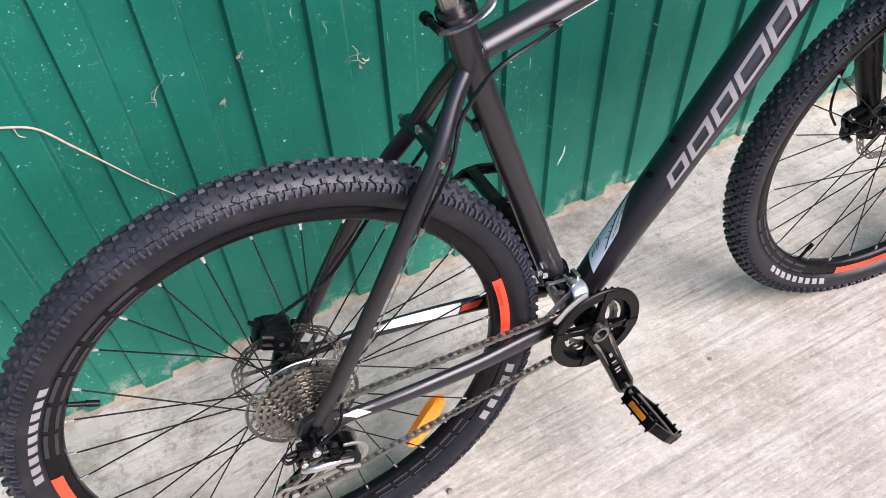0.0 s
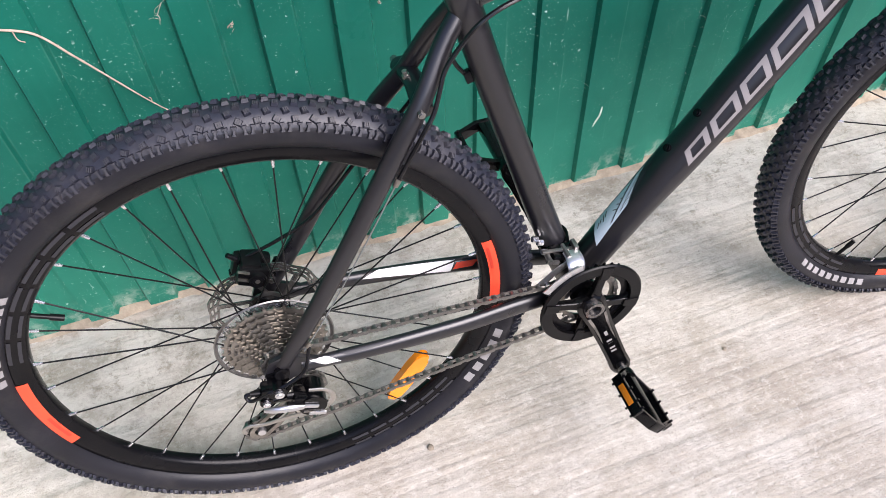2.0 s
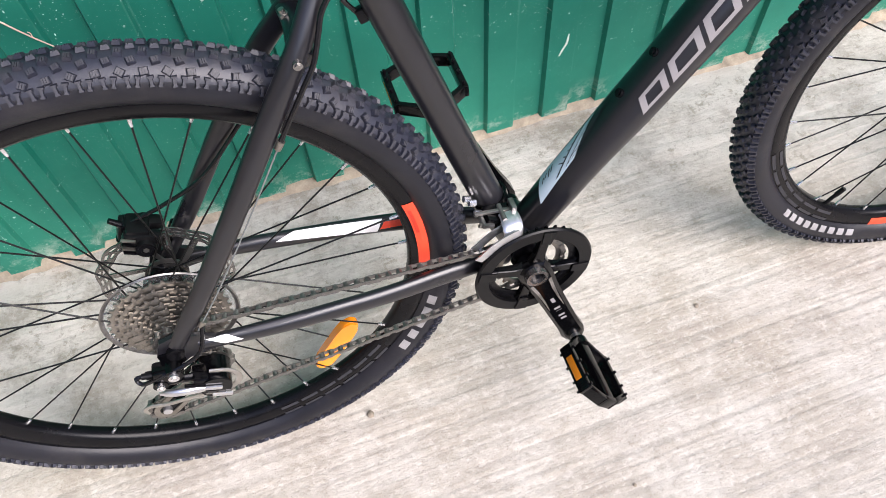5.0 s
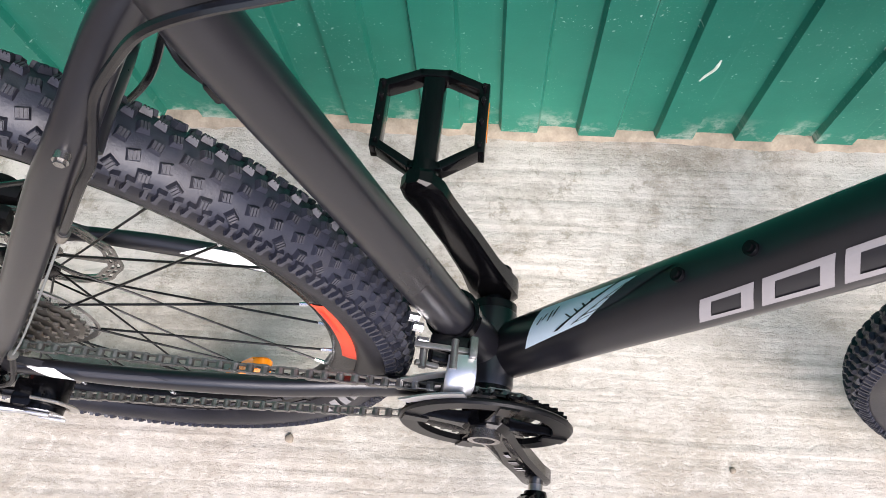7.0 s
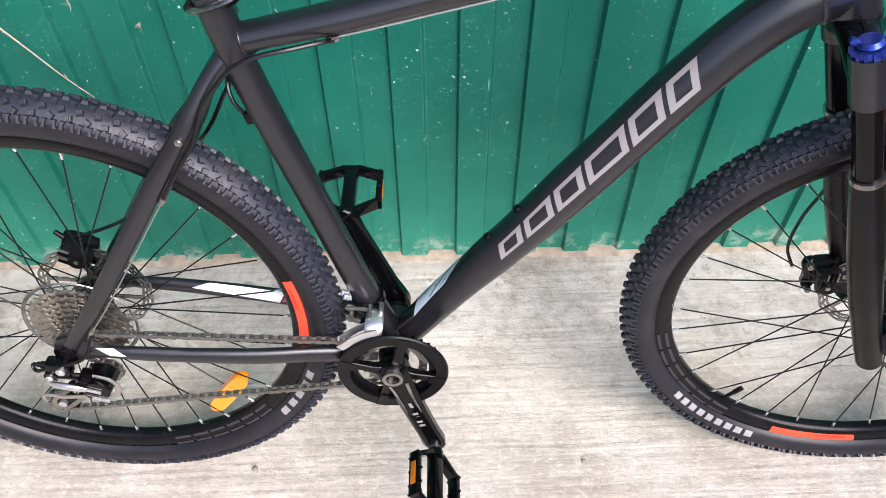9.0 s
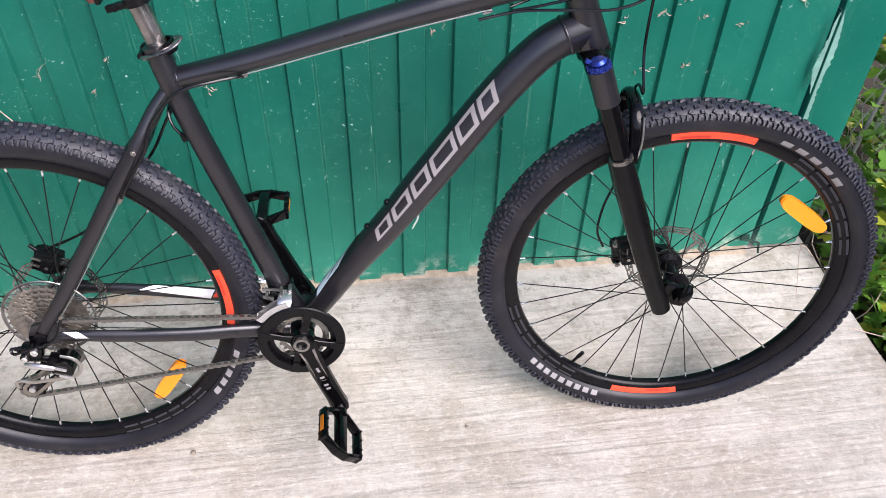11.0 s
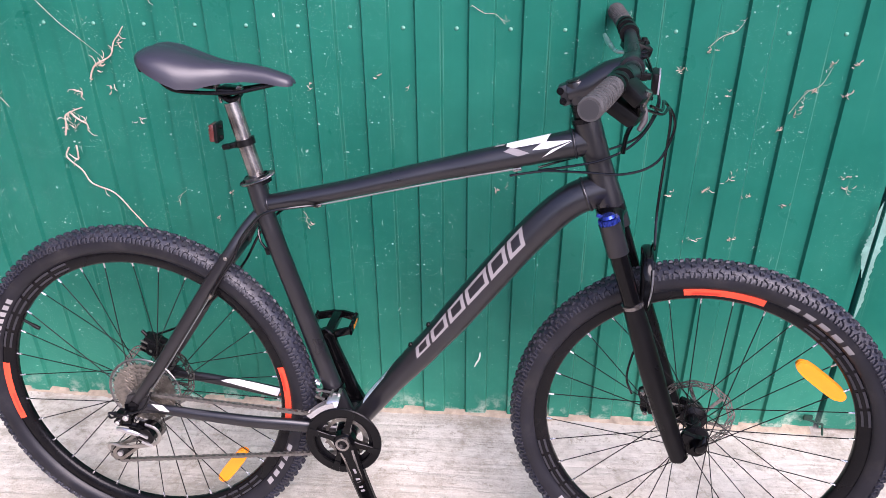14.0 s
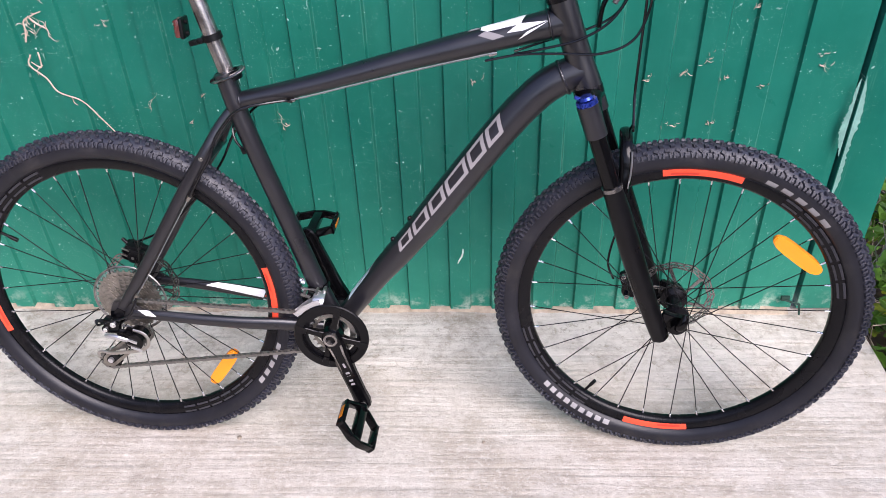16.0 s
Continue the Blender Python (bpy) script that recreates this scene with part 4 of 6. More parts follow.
                row.append(bm.verts.new((r * math.cos(a), side * y, r * math.sin(a))))
            g.append(row)
        for i in range(n):
            for j in range(3):
                bm.faces.new((g[i][j], g[i + 1][j], g[i + 1][j + 1], g[i][j + 1]))

    def sign(a0, a1, bands, surf, material, nm, lab=""):
        bm = bmesh.new()
        for b0, b1, f0, f1 in bands:
            arc(bm, a0 + (a1 - a0) * b0, a0 + (a1 - a0) * b1, f0, f1, surf)
        part(nm, bm, material, wheel, lab, sharp=60)
    reds, dark, prints, white = (phase)
    for a0, a1 in reds:
        sign(a0, a1, [(0, 1, 0.28, 0.96)], "rim", M_RED, "rim_decal", "orange-red rim decal")
        bm = bmesh.new()
        arc(bm, a0 + (a1 - a0) * 0.55, a0 + (a1 - a0) * 0.9, 0.4, 0.62, "rim", off=0.0012)
        part("rim_mark", bm, M_DARKRED, wheel)
    for a0, a1 in dark:
        bands = []
        for i in range(6):
            b = i / 6
            bands += [(b, b + 0.140, 0.08, 0.30), (b, b + 0.140, 0.66, 0.88)]
        sign(a0, a1, bands, "rim", M_GREY, "rim_print", "dark grey print on the rim")
    for a0, a1, n in prints:
        bands = []
        for i in range(n):
            b = i / n
            w = 0.66 / n
            bands += [(b, b + w, -0.70, 0.06)]
        sign(a0, a1, bands, "wall", M_PRINT, "tyre_print", "pale bars printed on the sidewall")
    # spokes, three-cross, with nipples
    hubr = 0.0265
    yl, yr = (-0.0335, 0.031) if front else (-0.018, 0.032)
    bm = bmesh.new()
    rod(bm, (0, 0, 0), (0, 0, 1), 0.0011, 6)
    spoke = None
    tmp = bmesh.new()
    rod(tmp, (0, 0, 0), (0, 0, -0.011), 0.0024, 8, 0.002)
    rod(tmp, (0, 0, -0.009), (0, 0, -0.013), 0.0017, 8)
    nip = None
    for i in range(32):
        a = 2 * math.pi * i / 32 + radians(5.0 if front else 10.5)
        y = yl if i % 2 == 0 else yr
        turn = radians(62) * (1 if (i // 2) % 2 == 0 else -1)
        h = Vector((hubr * math.cos(a + turn), y + (0.002 if (i // 2) % 2 else -0.002), hubr * math.sin(a + turn)))
        e = Vector((0.2925 * math.cos(a), 0.002 * (-1 if i % 2 == 0 else 1), 0.2925 * math.sin(a)))
        q = (e - h).to_track_quat("Z", "Y").to_matrix().to_4x4()
        ml = Matrix.Translation(h) @ q @ Matrix.Diagonal((1, 1, (e - h).length, 1))
        mn = Matrix.Translation(e) @ q
        if spoke is None:
            spoke = part("spoke", bm, M_SPOKE, wheel, local=ml)
            nip = part("nipple", tmp, M_NIP, wheel, local=mn)
        else:
            again(spoke, ml)
            again(nip, mn)
    # disc rotor on the far side
    bm = bmesh.new()
    n = 90
    outer = [(0.080 + 0.0014 * math.sin(12 * 2 * math.pi * i / n), 0) for i in range(n)]
    o = [(r * math.cos(2 * math.pi * i / n), r * math.sin(2 * math.pi * i / n)) for i, (r, _) in enumerate(outer)]
    ins = [((0.0655 + 0.0012 * math.sin(12 * 2 * math.pi * i / n + 1)) * math.cos(2 * math.pi * i / n), (0.0655 + 0.0012 * math.sin(12 * 2 * math.pi * i / n + 1)) * math.sin(2 * math.pi * i / n)) for i in range(n)]
    ry = 0.043 if front else 0.049
    # slotted track: three thin rings tied by bridges
    def at(f, i):
        return (o[i][0] * f + ins[i][0] * (1 - f), o[i][1] * f + ins[i][1] * (1 - f))
    for f0, f1 in ((0.0, 0.24), (0.42, 0.58), (0.78, 1.0)):
        ring_plate(bm, [at(f1, i) for i in range(n)], [at(f0, i) for i in range(n)], ry, ry + 0.0019)
    for i in range(0, n, 3):
        a, b = at(0.2, i), at(0.8, (i + 2) % n)
        c, d = at(0.8, (i + 3) % n), at(0.2, (i + 1) % n)
        plate(bm, [a, b, c, d], ry + 0.0001, ry + 0.0018)
    for i in range(6):
        a = 2 * math.pi * i / 6 + 0.3
        P = [(r * math.cos(t), r * math.sin(t)) for r, t in ((0.022, a - 0.16), (0.067, a + 0.38), (0.067, a + 0.50), (0.022, a + 0.16))]
        plate(bm, P, ry + 0.0001, ry + 0.0018)
    ring_plate(bm, circle(0.026, 36), circle(0.017, 36), ry, ry + 0.002)
    part("rotor", bm, M_ROTOR, wheel, "slotted steel brake rotor", sharp=30)
    # amber spoke reflector and valve
    ra, rr, tilt, yy, size = white
    bm = bmesh.new()
    pts = [(0.5 * size[0] * math.copysign(abs(math.cos(t)) ** 0.55, math.cos(t)), 0.5 * size[1] * math.copysign(abs(math.sin(t)) ** 0.75, math.sin(t))) for t in [2 * math.pi * i / 28 for i in range(28)]]
    plate(bm, pts, -0.0065, 0.0065)
    bmesh.ops.bevel(bm, geom=[e for e in bm.edges if abs(e.verts[0].co.y - e.verts[1].co.y) < 1e-6], offset=0.0022, segments=2, affect="EDGES")
    a = radians(ra)
    ref = part("spoke_reflector", bm, M_AMBER, wheel, "amber spoke reflector", pose(rr * math.cos(a), yy, rr * math.sin(a), 0, -tilt))
    bm = bmesh.new()
    va = radians(-124 if front else 151)
    e = Vector((math.cos(va), 0, math.sin(va)))
    rod(bm, e * 0.292, e * 0.262, 0.0032, 10)
    rod(bm, e * 0.270, e * 0.254, 0.0042, 10)
    part("valve", bm, M_PLAST, wheel, "black valve with its cap")
    return wheel


build_wheel(pose(0, -0.003, R_WHEEL, 0, 0, -0.8), "rear_wheel", "rear wheel with orange-red decals and an amber reflector",
            ([(-7.5, 15.5), (172, 198)], [(-78, -40), (114, 166)], [(-17.5, -40, 5), (170, 141, 9)], (-47.6, 0.2495, 54, 0.003, (0.110, 0.027))), False)
HUB_F = Vector((1.1253, 0, R_WHEEL))
front_m = STEER @ Matrix.Translation(HUB_F)
build_wheel(front_m, "front_wheel", "front wheel with orange-red decals and an amber reflector",
            ([(74.5, 101), (256, 281.5)], [(12, 60), (194, 240)], [(68.5, 40.5, 5), (220, 252.5, 9)], (35.5, 0.252, -36, -0.004, (0.116, 0.028))), True)


def steered(bm):
    bmesh.ops.transform(bm, matrix=STEER, verts=bm.verts[:])
    return bm


# ---------------------------------------------------------------- fork
LEG = 0.064


def leg_pt(y, d, fwd=0.0):
    return on_axis(-d, fwd, y)


bm = bmesh.new()
Tube([leg_pt(-LEG, 0.035), leg_pt(-0.045, 0.022), leg_pt(-0.02, 0.008), leg_pt(0, 0.004), leg_pt(0.02, 0.008), leg_pt(0.045, 0.022), leg_pt(LEG, 0.035)], [(0.020, 0.020), (0.021, 0.017), (0.026, 0.016), (0.021, 0.017), (0.020, 0.020)], 30, (1, 0, 0)).mesh(bm, 18)
fork = part("fork", steered(bm), M_GLOSS, bike, "black suspension fork")
DROP = 0.50
for sgn in (-1, 1):
    y = sgn * LEG
    bm = bmesh.new()
    rod(bm, leg_pt(y, 0.015), leg_pt(y, 0.185), 0.0162, 28)
    part("stanchion", steered(bm), M_GLOSS, fork, "glossy black stanchion")
    bm = bmesh.new()
    rod(bm, leg_pt(y, 0.006), leg_pt(y, 0.066), 0.0195, 24)
    part("crown_socket", steered(bm), M_FRAME, fork, "matte dark crown socket")
    bm = bmesh.new()
    Tube([leg_pt(y, 0.170), leg_pt(y, 0.178), leg_pt(y, 0.25), leg_pt(y, 0.36), leg_pt(y, 0.46, 0.003), leg_pt(y, 0.512, 0.006)], [0.0185, 0.0205, 0.0215, 0.0205, 0.0185, 0.0175], 36).mesh(bm, 28)
    low = part("lower_leg", steered(bm), M_LEG, fork, "satin black lower leg")
    bm = bmesh.new()
    rod(bm, leg_pt(y, 0.166), leg_pt(y, 0.173), 0.0195, 28)
    part("wiper_seal", steered(bm), M_POST, fork, "grey dust seal ring")
    bm = bmesh.new()
    h = HUB_F + Vector((0, sgn * 0.056, 0))
    box(bm, h + Vector((-0.010, 0, 0.006)), (0.046, 0.014, 0.034), pose(0, 0, 0, 0, 20), 0.005)
    rod(bm, h + Vector((0, -0.007, 0)), h + Vector((0, 0.007, 0)), 0.021, 28)
    rod(bm, leg_pt(y, 0.505, 0.006), leg_pt(y, 0.518, 0.006), 0.011, 20)
    part("dropout", steered(bm), M_GLOSS, fork)
bm = bmesh.new()
# arch over the tyre, ahead of the stanchions
Tube([leg_pt(-0.058, 0.185, 0.014), leg_pt(-0.054, 0.155, 0.028), leg_pt(-0.044, 0.120, 0.038), leg_pt(-0.02, 0.104, 0.042), leg_pt(0.02, 0.104, 0.042), leg_pt(0.044, 0.120, 0.038), leg_pt(0.054, 0.155, 0.028), leg_pt(0.058, 0.185, 0.014)],
     [(0.011, 0.009), (0.012, 0.006), (0.012, 0.007), (0.012, 0.007), (0.012, 0.006), (0.011, 0.009)], 36, (1, 0, 0)).mesh(bm, 16)
part("arch", steered(bm), M_GLOSS, fork, "glossy black brace arch")
bm = bmesh.new()
Tube([leg_pt(-0.060, 0.180, 0.024), leg_pt(-0.058, 0.152, 0.038), leg_pt(-0.049, 0.118, 0.049)], [(0.002, 0.004)] * 2, 14, (1, 0, 0)).mesh(bm, 8)
part("arch_edge", steered(bm), M_SILVER, fork, "bright machined edge of the arch")
bm = bmesh.new()
ring_plate(bm, gear(14, 0.0184, 0.0012), circle(0.006, 70), -0.0075, 0.0065)
bmesh.ops.transform(bm, matrix=Matrix.Translation(leg_pt(-LEG, 0.004)) @ pose(0, 0, 0, 0, -19.5) @ pose(0, 0, 0, 90), verts=bm.verts[:])
part("lockout_dial", steered(bm), M_BLUE, fork, "blue lockout dial")
bm = bmesh.new()
rod(bm, leg_pt(-LEG, -0.004), leg_pt(-LEG, -0.009), 0.0135, 24, 0.011)
box(bm, leg_pt(-LEG, -0.007, -0.010), (0.020, 0.007, 0.006), pose(0, 0, 0, 0, 20), 0.002)
part("dial_cap", steered(bm), M_BLUE, fork, "blue cap of the lockout dial")
bm = bmesh.new()
rod(bm, leg_pt(-LEG, 0.0105), leg_pt(-LEG, 0.0140), 0.0187, 28)
part("dial_ring", steered(bm), M_SILVER, fork, "bright ring under the dial")
bm = bmesh.new()
rod(bm, leg_pt(LEG, 0.012), leg_pt(LEG, -0.034), 0.0175, 24, 0.0165)
rod(bm, leg_pt(LEG, -0.034), leg_pt(LEG, -0.040), 0.0165, 24, 0.012)
part("air_cap", steered(bm), M_PLAST, fork, "black top cap")
# headset rings
bm = bmesh.new()
rod(bm, on_axis(-0.010), on_axis(0.002), 0.027, 32)
part("lower_race", steered(bm), M_ANOD, fork)
bm = bmesh.new()
lathe(bm, [(0.004, -0.07), (0.004, 0.07)], Matrix.Translation(HUB_F), 12)
rod(bm, HUB_F + Vector((0, -0.062, 0)), HUB_F + Vector((0, -0.076, 0)), 0.0115, 20)
rod(bm, HUB_F + Vector((0, 0.062, 0)), HUB_F + Vector((0, 0.08, 0)), 0.011, 20)
Tube([HUB_F + Vector(q) for q in ((0.0, -0.070, 0.0), (0.004, -0.079, 0.006), (0.010, -0.080, 0.020), (0.012, -0.074, 0.036))], [(0.006, 0.008), (0.005, 0.009), (0.004, 0.008), (0.004, 0.004)], 14).mesh(bm, 12)
part("axle", steered(bm), M_GLOSS, fork, "quick-release axle with a black lever")


# disc brake calipers
def caliper(local, name, label, parent):
    bm = bmesh.new()
    box(bm, (0, 0.010, 0), (0.050, 0.018, 0.034), None, 0.007)
    box(bm, (0.001, -0.012, 0.001), (0.044, 0.016, 0.031), None, 0.007)
    box(bm, (-0.004, 0, 0.016), (0.026, 0.032, 0.009), None, 0.004)
    rod(bm, (0.005, -0.018, 0), (0.005, -0.025, 0), 0.0125, 24, 0.0115)
    rod(bm, (0.005, 0.016, 0), (0.005, 0.024, 0), 0.0120, 24)
    ob = part(name, bm, M_PLAST, parent, label, local)
    # slotted mounting bracket
    bm = bmesh.new()
    plate(bm, [(-0.026, -0.017), (-0.022, -0.027), (-0.010, -0.030), (0.006, -0.025), (0.022, -0.030), (0.034, -0.027), (0.038, -0.017), (0.030, -0.011), (-0.018, -0.011)], 0.006, 0.016)
    bmesh.ops.bevel(bm, geom=bm.edges[:], offset=0.0012, segments=1, affect="EDGES")
    part("bracket", bm, M_GLOSS, ob, "glossy black mounting bracket")
    for x, z in ((-0.018, -0.020), (0.030, -0.020)):
        bm = bmesh.new()
        rod(bm, (x, 0.007, z), (x, -0.004, z), 0.0050, 16)
        rod(bm, (x, -0.003, z), (x, -0.006, z), 0.0030, 6)
        part("bolt", bm, M_POST, ob, "dull hex bolt")
    # cooling fins and the cover of the piston
    for i in range(4):
        bm = bmesh.new()
        box(bm, (-0.0145 + 0.0022 * i, -0.0215, 0.0125 - 0.007 * i), (0.016 + 0.002 * i, 0.0035, 0.0026), pose(0, 0, 0, 0, 8), 0.0007)
        part("fin", bm, M_GLOSS if i % 2 else M_CASS, ob)
    bm = bmesh.new()
    ring_plate(bm, circle(0.0092, 28, 0.005, 0), circle(0.0058, 28, 0.005, 0), -0.0265, -0.0245)
    part("piston_cover", bm, M_ANOD, ob)
    bm = bmesh.new()
    rod(bm, (0.005, -0.0248, 0), (0.005, -0.0256, 0), 0.0036, 6)
    part("pad_screw", bm, M_STEEL, ob)
    bm = bmesh.new()
    rod(bm, (-0.018, 0.004, 0.011), (-0.034, 0.004, 0.019), 0.0046, 12, 0.0034)
    rod(bm, (-0.016, -0.003, 0.012), (-0.016, 0.011, 0.012), 0.0055, 14)
    part("hose_fitting", bm, M_ANOD, ob)
    return ob


caliper(pose(-0.005, 0.052, 0.437, 0, 22), "rear_caliper", "black rear disc brake caliper", bike)
caliper(STEER @ Matrix.Translation(HUB_F + Vector((-0.080, 0.046, 0.020))) @ pose(0, 0, 0, 0, 78), "front_caliper", "black front disc brake caliper", bike)

# ---------------------------------------------------------------- cockpit
STEM_A = on_axis(0.215)
BAR = Vector((0.934, 0, 1.067))
BAR_TILT = Matrix.Translation(BAR) @ Matrix.Rotation(radians(2.5), 4, "X") @ Matrix.Rotation(radians(-0.7), 4, "Z") @ Matrix.Translation(-BAR)
bm = bmesh.new()
lathe(bm, [(0.0, -0.019), (0.0185, -0.019), (0.0195, -0.016), (0.0195, 0.016), (0.0185, 0.019), (0.0, 0.019)], None, 28)
bmesh.ops.transform(bm, matrix=Matrix.Translation(STEM_A) @ pose(0, 0, 0, 90, 0, 0), verts=bm.verts[:])
for v in bm.verts:
    d = v.co - STEM_A
    v.co = STEM_A + Matrix.Rotation(radians(-20), 3, "Y") @ d
Tube([STEM_A + Vector((-0.016, 0, -0.002)), STEM_A + Vector((0.012, 0, 0.008)), STEM_A.lerp(BAR, 0.55) + Vector((0, 0, 0.006)), BAR - Vector((0.006, 0, 0.002))], [(0.0195, 0.0195), (0.0225, 0.0215), (0.0215, 0.0205), (0.0225, 0.0190)], 20).mesh(bm, 22)
lathe(bm, [(0.0, -0.024), (0.020, -0.024), (0.021, -0.021), (0.021, 0.021), (0.020, 0.024), (0.0, 0.024)], Matrix.Translation(BAR), 28)
box(bm, STEM_A + Vector((-0.021, 0, -0.006)), (0.016, 0.027, 0.036), pose(0, 0, 0, 0, -20), 0.004)
stem = part("stem", steered(bm), M_FRAME, bike, "matte black handlebar stem")
for z in (-0.008, 0.010):
    bm = bmesh.new()
    c = STEM_A + AXIS * z + Vector((-0.026, 0, -0.008))
    rod(bm, c + Vector((0, -0.014, 0)), c + Vector((0, 0.014, 0)), 0.0062, 14)
    rod(bm, c + Vector((0, -0.0135, 0)), c + Vector((0, -0.019, 0)), 0.0045, 8)
    part("pinch_bolt", steered(bm), M_ANOD, stem, "steerer pinch bolt")
for y in (-0.016, 0.016):
    for d in ((0.012, 0.018), (0.016, -0.017)):
        bm = bmesh.new()
        c = BAR + Vector((d[0], y, d[1]))
        rod(bm, c, c + Vector((0.010, 0, 0.002)), 0.0042, 10)
        part("faceplate_bolt", steered(bm), M_ANOD, stem)
bm = bmesh.new()
rod(bm, on_axis(0.230), on_axis(0.2365), 0.0160, 24, 0.0145)
part("top_cap", steered(bm), M_PLAST, stem)
bm = bmesh.new()
for a, b, r in ((0.163, 0.172, 0.0255), (0.173, 0.183, 0.0195), (0.184, 0.196, 0.0192)):
    rod(bm, on_axis(a), on_axis(b), r, 28)
part("headset_spacer", steered(bm), M_ANOD, stem, "black headset cap and spacers")


def cockpit(bm, about=None, turn=0.0):
    """Set a part of the cockpit in place, first turned about the bar at one of its points."""
    m = STEER @ BAR_TILT
    if about is not None:
        m = m @ Matrix.Translation(about) @ Matrix.Rotation(radians(turn), 4, "Y") @ Matrix.Translation(-about)
    bmesh.ops.transform(bm, matrix=m, verts=bm.verts[:])
    return bm


SW, RISE = 0.037, 0.024
half = [(0, 0, 0), (0, 0.05, 0), (-0.003, 0.085, 0.006), (-0.010, 0.15, RISE - 0.004), (-0.021, 0.22, RISE), (-SW - 0.006, 0.335, RISE + 0.004)]
REACH, LIFT = {-1: 1.09, 1: 0.91}, {-1: 0.010, 1: 0.0}


def bar_at(x, sgn, y, z):
    """A point of the handlebar, y metres out on one side."""
    return BAR + Vector((x, sgn * y * REACH[sgn], z + LIFT[sgn] * y / 0.34))


pts = [bar_at(x, -1, y, z) for x, y, z in half[::-1]] + [bar_at(x, 1, y, z) for x, y, z in half[1:]]
bm = bmesh.new()
Tube(pts, [0.0111, 0.0111, 0.0111, 0.0145, 0.0158, 0.0145, 0.0111, 0.0111, 0.0111], 60, (1, 0, 0)).mesh(bm, 20)
part("handlebar", cockpit(bm), M_FRAME, bike, "matte black flat handlebar")
for sgn in (-1, 1):
    gp = [bar_at(x, sgn, y, z) for x, y, z in ((-0.0218, 0.222, RISE + 0.0004), (-0.0325, 0.285, RISE + 0.0025), (-SW - 0.0064, 0.339, RISE + 0.0042))]
    bm = bmesh.new()
    T = Tube(gp, [0.0158, 0.0152, 0.0158], 20, (1, 0, 0))
    T.mesh(bm, 28)
    grip = part("grip", cockpit(bm), M_GRIP, bike, "worn dark grey rubber grip")
    bm = bmesh.new()
    for k in range(11):
        f = 0.08 + 0.84 * k / 10
        p0, p1 = T.at(f)[0], T.at(f + 0.012)[0]
        rod(bm, p0, p1, 0.01615, 26)
    part("grip_rib", cockpit(bm), M_GRIP, grip, "fine ribs round the grip")
    bm = bmesh.new()
    e = gp[-1]
    d = (gp[-1] - gp[-2]).normalized()
    rod(bm, e - d * 0.002, e + d * 0.0035, 0.0168, 26, 0.0155)
    part("end_cap", cockpit(bm), M_GRIP, grip, "round grey grip end cap")
    bm = bmesh.new()
    rod(bm, e + d * 0.003, e + d * 0.0042, 0.0125, 26)
    part("cap_disc", cockpit(bm), M_CAP, grip, "dark inner disc of the cap")
    bm = bmesh.new()
    e = gp[0]
    rod(bm, e + d * 0.001, e - d * 0.010, 0.0165, 26)
    part("lock_ring", cockpit(bm), M_PLAST, grip)
    # brake lever with its clamp and reservoir, turned further down on the near side
    dip = 18 if sgn < 0 else 38
    c = bar_at(-0.0172, sgn, 0.196, RISE - 0.001)
    bm = bmesh.new()
    lathe(bm, [(0.0, -0.008), (0.0165, -0.008), (0.0165, 0.008), (0.0, 0.008)], Matrix.Translation(c), 22)
    box(bm, c + Vector((0.030, -sgn * 0.012, -0.006)), (0.04, 0.05, 0.022), pose(0, 0, 0, 0, 18, sgn * 20), 0.007)
    rod(bm, c + Vector((0.042, -sgn * 0.030, -0.012)), c + Vector((0.052, -sgn * 0.066, -0.014)), 0.008, 14, 0.006)
    brake = part("brake_lever", cockpit(bm, c, dip), M_PLAST, bike, "black hydraulic brake lever")
    bm = bmesh.new()
    reach = ((0.040, 0.006, -0.014), (0.045, 0.000, -0.032), (0.042, 0.006, -0.060), (0.047, 0.012, -0.088)) if sgn < 0 else ((0.044, -0.006, -0.012), (0.050, 0.012, -0.026), (0.046, 0.04, -0.046), (0.044, 0.07, -0.064), (0.050, 0.092, -0.080))
    Tube([c + Vector((x, sgn * y, z)) for x, y, z in reach], [(0.0045, 0.009), (0.004, 0.0085), (0.0035, 0.0075), (0.0035, 0.0075), (0.004, 0.0085)], 20, (1, 0, 0)).mesh(bm, 12)
    part("blade", cockpit(bm, c, dip), M_GLOSS, brake, "glossy lever blade")
    bm = bmesh.new()
    rod(bm, c + Vector((0.046, -sgn * 0.006, 0.004)), c + Vector((0.046, -sgn * 0.006, -0.026)), 0.0052, 12)
    part("pivot", cockpit(bm, c, dip), M_ROTOR, brake)
    # gear shifter under the bar
    c2 = bar_at(-0.0116, sgn, 0.160, RISE - 0.003)
    bm = bmesh.new()
    lathe(bm, [(0.0, -0.007), (0.0175, -0.007), (0.0175, 0.007), (0.0, 0.007)], Matrix.Translation(c2), 22)
    low = 0.014 if sgn < 0 else 0.0
    box(bm, c2 + Vector((0.016, sgn * (0.004 + low), -0.024 - low)), (0.054, 0.044 + low, 0.026), pose(0, 0, 0, 0, 20, sgn * 14), 0.010)
    rod(bm, c2 + Vector((0.030, -sgn * 0.012, -0.026)), c2 + Vector((0.050 - 0.010 * (sgn > 0), -sgn * 0.026, -0.026)), 0.0062, 12, 0.0042)
    body = c2 + Vector((0.016, sgn * (0.004 + low), -0.024 - low))
